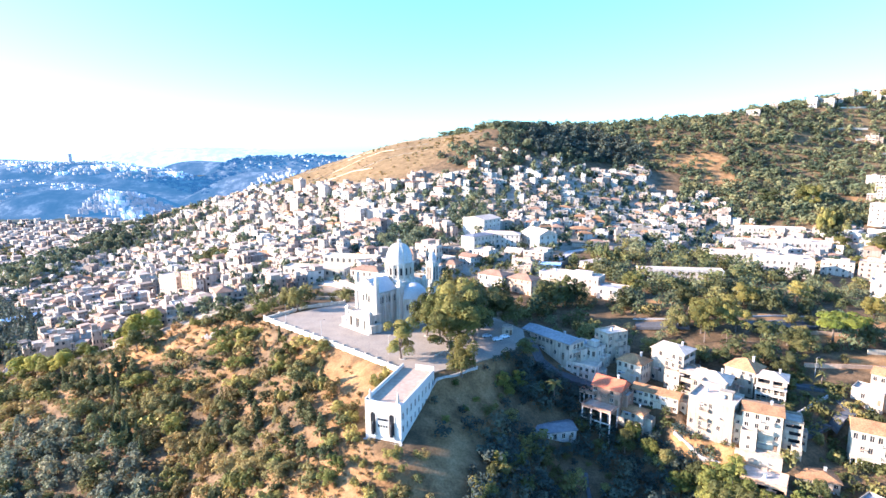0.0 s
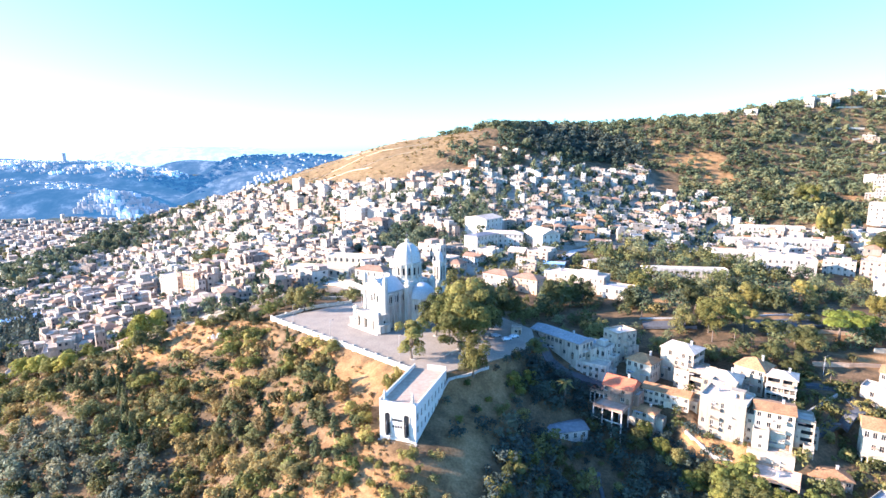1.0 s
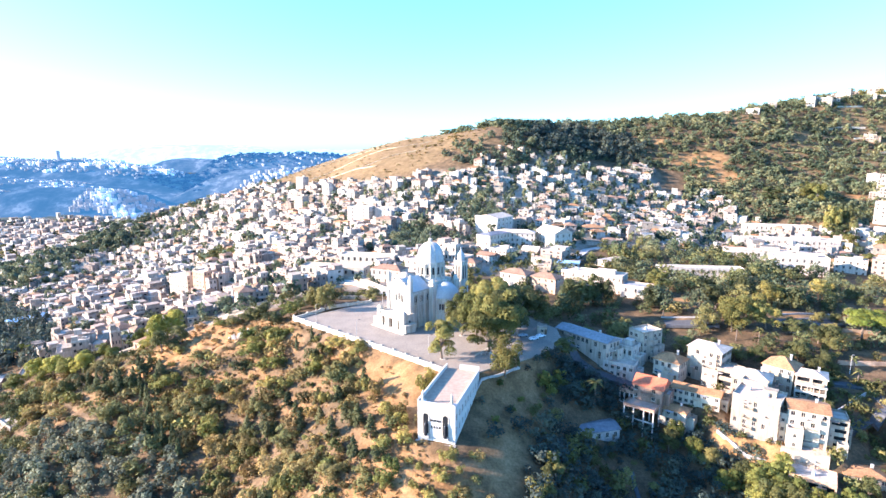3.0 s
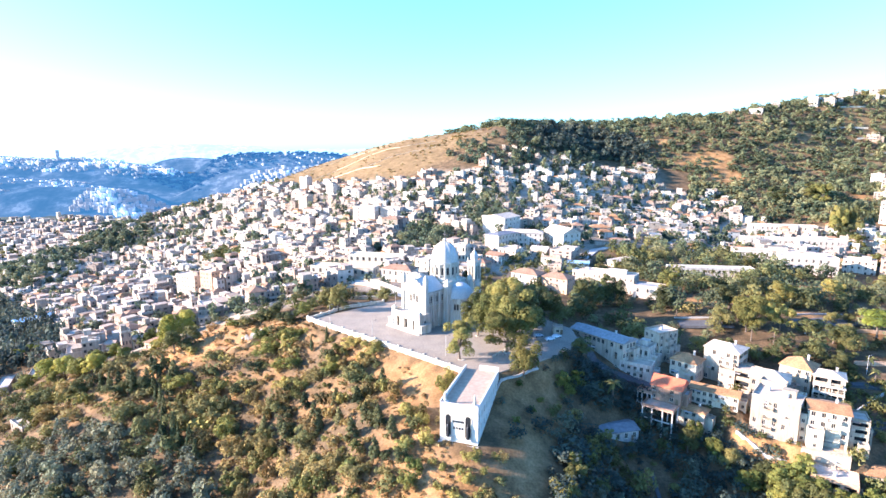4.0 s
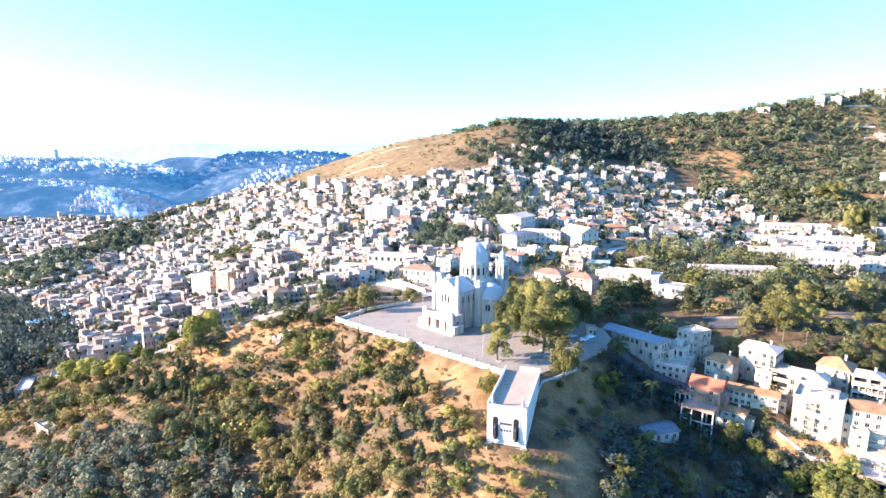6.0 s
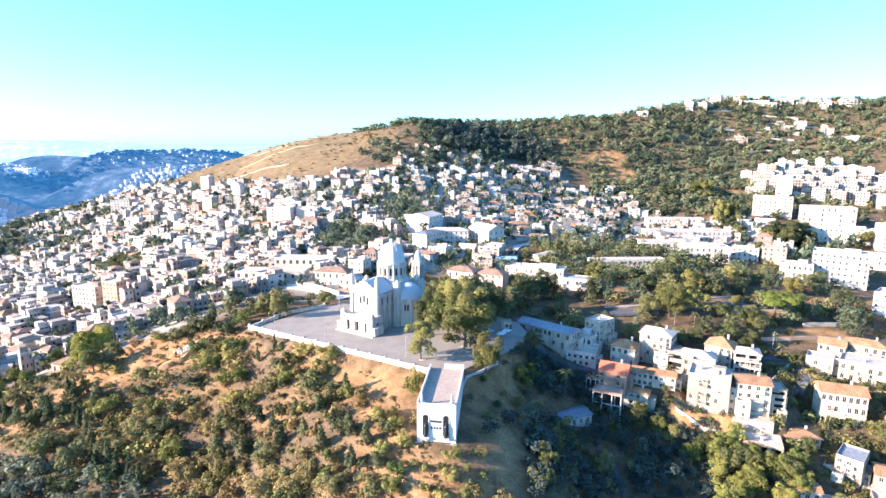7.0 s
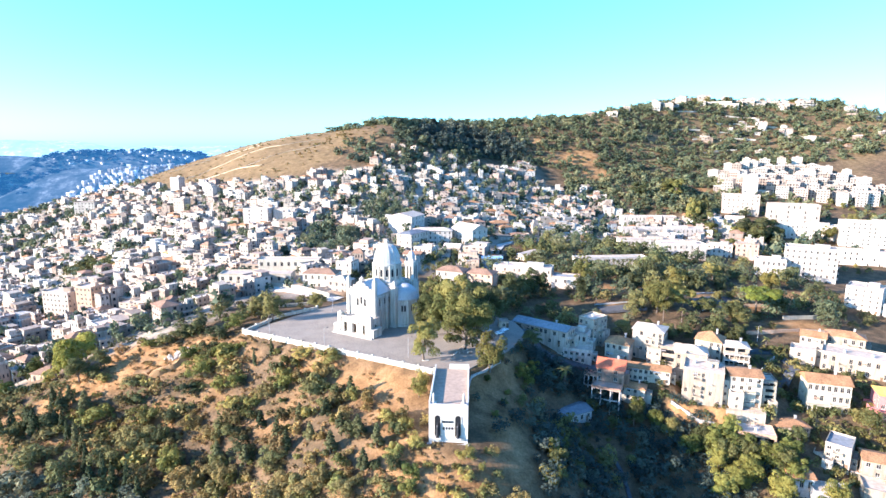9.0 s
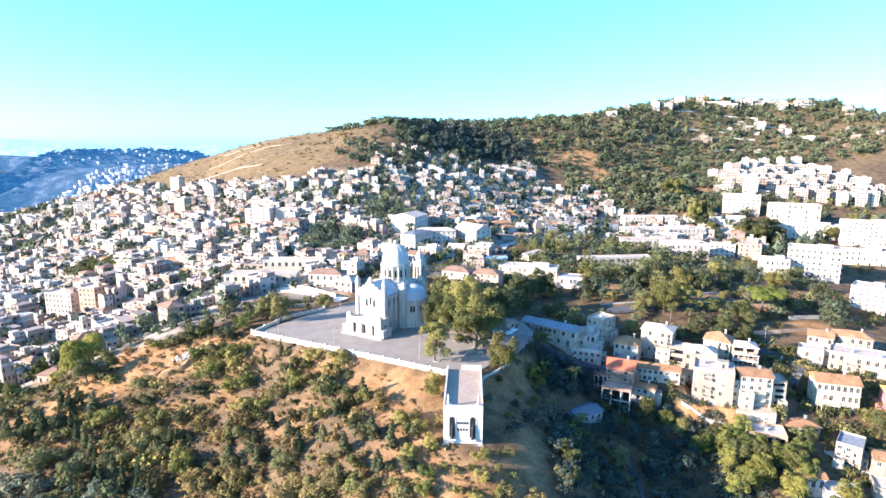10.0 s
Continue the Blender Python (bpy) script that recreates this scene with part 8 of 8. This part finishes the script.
# ---- garden and retaining walls ----
def wall_run(line, h, th, mat, label):
    for (ax, ay), (bx, by) in zip(line, line[1:]):
        L = math.hypot(bx - ax, by - ay)
        z0, z1 = hill(ax, ay), hill(bx, by)
        root = thing("garden_wall", pose(ax, ay, 0, 0, 0, math.degrees(math.atan2(by - ay, bx - ax))), label, "wall", "garden walls")
        s = Shape()
        lo, hi = min(z0, z1) - 1.5, (z0 + h, z1 + h)
        for a, b in (((0, -th), (L, -th)), ((L, th), (0, th))):
            za, zb = (hi if a[0] == 0 else hi[::-1])
            s.face([(*a, lo), (*b, lo), (*b, zb), (*a, za)])
        s.face([(0, th, lo), (0, -th, lo), (0, -th, hi[0]), (0, th, hi[0])])
        s.face([(L, -th, lo), (L, th, lo), (L, th, hi[1]), (L, -th, hi[1])])
        s.face([(0, -th, hi[0]), (L, -th, hi[1]), (L, th, hi[1]), (0, th, hi[0])])
        part("wall", s, mat, root)
        c = Shape()
        t = th + 0.08
        c.face([(0, -t, hi[0] + 0.12), (L, -t, hi[1] + 0.12), (L, t, hi[1] + 0.12), (0, t, hi[0] + 0.12)])
        c.face([(0, -t, hi[0] + 0.004), (L, -t, hi[1] + 0.004), (L, -t, hi[1] + 0.12), (0, -t, hi[0] + 0.12)])
        c.face([(L, t, hi[1] + 0.004), (0, t, hi[0] + 0.004), (0, t, hi[0] + 0.12), (L, t, hi[1] + 0.12)])
        part("coping", c, mat, root)


wall_run([(150, 219), (164, 217), (180, 216), (204, 212)], 1.6, 0.2, M_OCHRE, "pinkish ochre garden wall along the terrace")
wall_run([(150, 248), (176, 252), (204, 248)], 1.6, 0.2, M_OCHRE, "ochre garden wall under the pines")
wall_run([(84, 187.5), (90, 178), (101, 170)], 1.6, 0.25, M_CONC, "stepped grey retaining wall below the houses")
wall_run([(100, 424), (130, 420), (165, 424)], 2.5, 0.25, M_WHITE, "long white wall beside the seminary road")
wall_run([(-78, 352), (-58, 328), (-44, 312)], 2.4, 0.25, M_CREAM, "pale retaining wall of the yards behind the forecourt")
wall_run([(-92, 306), (-74, 296), (-56, 296)], 1.6, 0.22, M_CREAM, "low pale wall below the yards")
wall_run([(90, 352), (72, 352), (58, 358)], 1.8, 0.22, M_WHITE, "pale garden wall between the trees")
wall_run([(186, 232), (204, 230), (224, 232)], 2.0, 0.22, M_CREAM, "pale retaining wall above the sunlit bank")
wall_run([(112, 186), (128, 190), (146, 198)], 1.2, 0.18, M_CONC, "low concrete wall along the lane")
ribbon("road", [(134, 208), (150, 202), (150, 190), (128, 182), (118, 184)], 4.0, 0.2, M_ROAD, "narrow lane between the terrace houses", "road")
ribbon("road", [(60, 352), (96, 410), (140, 430), (200, 440), (240, 430)], 6, 0.25, M_CONC, "pale concrete road below the town", "road")

# water tanks on flat roofs
TANK = Shape()
TANK.tube((0, 0, 0), (0, 0, 1.3), 0.6, 0.6, 12)
TANK_MESH = TANK.mesh("water_tank", [M_SHEET])
for x, y, z in ((96, 190, -6.9), (99, 184, -6.9), (74, 234, 1.4), (62, 231, -3.4), (172, 186, -8.4), (178, 178, -8.4), (104, 164, -24.9), (80, 322, 7.7), (68, 328, 7.7), (256, 243, 3.1)):
    tagged(part("water_tank", TANK_MESH, None, m=pose(x, y, z)), "grey round water tank on a flat roof", "water tank", "roof water tanks")

# dark figures before the chapel's tall niches
for lx in (-3.35, 3.0):
    q = pose(-18.7, 161.4, 0, 0, 0, -18.7) @ Vector((lx, -0.55, -8.5))
    statue(q.x, q.y, q.z, 5.0, "tall dark bronze figure before a niche of the chapel", M_IRON)

# two statues on the chapel's roof
for lx in (-4.7, 4.7):
    q = pose(-18.7, 161.4, 0, 0, 0, -18.7) @ Vector((lx, 1.0, 2.3))
    statue(q.x, q.y, q.z, 3.4, "weathered pale stone figure on the chapel roof")
for line in ([(532, 800), (566, 806), (598, 800)], [(612, 768), (640, 770), (672, 758)], [(690, 800), (720, 790), (752, 776)], [(716, 752), (744, 742), (770, 726)], [(322, 512), (340, 508), (360, 498)], [(640, 812), (668, 810), (694, 802)], [(570, 782), (592, 780), (612, 776)], [(590, 852), (620, 850), (655, 851)], [(676, 832), (700, 826), (726, 820)], [(700, 736), (724, 730), (750, 722)], [(560, 742), (590, 742), (616, 736)], [(628, 790), (650, 786), (676, 782)], [(756, 704), (780, 696), (806, 686)], [(640, 720), (664, 714), (690, 704)]):
    wall_run(line, 2.2, 0.3, M_CREAM, "pale retaining wall on the far slope")

for line in ([(95, 268), (106, 265), (118, 262)], [(152, 269), (170, 272), (186, 275)], [(146, 245), (160, 249), (178, 253)]):
    wall_run(line, 0.6, 0.2, M_CONC, "low grey wall round a garden court")
wall_run([(-9.6, 174.5), (-5.6, 183.4), (-2.2, 188.2), (4.4, 192.6), (13, 198.6)], 0.45, 0.2, M_CONC, "low pale kerb wall along the path beside the chapel")


def bench(x, y, turn):
    root = thing("bench", pose(x, y, 0, 0, 0, turn), "pale slatted park bench on the forecourt", "bench", "benches of the forecourt")
    for k in range(3):
        part("seat_slat", Shape_box(-1.1, 1.1, -0.3 + 0.2 * k, -0.14 + 0.2 * k, 0.42, 0.47), M_PALE, root)
    for k in range(2):
        part("back_slat", Shape_box(-1.1, 1.1, 0.3, 0.35, 0.6 + 0.22 * k, 0.76 + 0.22 * k), M_PALE, root)
    for u in (-0.9, 0.9):
        part("leg", Shape_box(u - 0.06, u + 0.06, -0.3, 0.29, 0, 0.42), M_CONC, root)
        part("back_post", Shape_box(u - 0.04, u + 0.04, 0.351, 0.41, 0, 1.0), M_CONC, root)


bench(0.1, 207.8, 10)
bench(3.2, 206.6, 14)


# ---- the cut bank and its rubble at the top of the dry field ----
def cut_bank(line, h, label):
    """A steep face of raw earth along a line, leaning back, with an uneven lip."""
    sh, rows = Shape(), []
    rg = random.Random(9)
    for (ax, ay), (bx, by) in zip(line, line[1:]):
        n = max(2, int(math.hypot(bx - ax, by - ay) / 1.6))
        d = math.hypot(bx - ax, by - ay)
        nx, ny = -(by - ay) / d, (bx - ax) / d
        for i in range(n):
            x, y = ax + (bx - ax) * i / n, ay + (by - ay) * i / n
            k = h * (0.75 + 0.5 * rg.random())
            j = rg.uniform(-0.4, 0.4)
            z = hill(x, y)
            rows.append([(x + j * nx, y + j * ny, z - 1.0), (x + (0.5 + j) * nx, y + (0.5 + j) * ny, z + k * 0.55), (x + (1.0 + j) * nx, y + (1.0 + j) * ny, z + k), (x + 5.5 * nx, y + 5.5 * ny, hill(x + 5.5 * nx, y + 5.5 * ny) - 0.3)])
    for a, b in zip(rows, rows[1:]):
        for p, q, r, t in zip(a, b, b[1:], a[1:]):
            sh.face([p, q, r, t])
    tagged(part("bank", sh, M_BANK, None, soft=True), label, "earth bank", kind="structure")


cut_bank([(-131, 258), (-124, 254), (-114, 254), (-105, 259)], 2.6, "raw orange earth bank cut into the slope")


def rubble(x, y, rx, ry, n, label):
    """Broken blocks in a heap."""
    rg, sh = random.Random(13), Shape()
    for i in range(n):
        a, r = rg.random() * 6.28, math.sqrt(rg.random())
        px, py, k = x + rx * r * math.cos(a), y + ry * r * math.sin(a), rg.uniform(0.25, 0.75)
        z = hill(px, py) + 0.2
        t = rg.random() * 3
        ring = [(px + k * rg.uniform(0.8, 1.2) * math.cos(t + q * 1.257), py + k * rg.uniform(0.7, 1.1) * math.sin(t + q * 1.257)) for q in range(5)]
        sh.prism(ring, z - 0.4, z + k * rg.uniform(0.7, 1.3), inset=rg.uniform(0.15, 0.4))
    tagged(part("rubble", sh, M_YARD), label, "rubble", kind="stuff")


rubble(-112, 263, 7, 2.6, 60, "heap of pale broken stone above the cut bank")
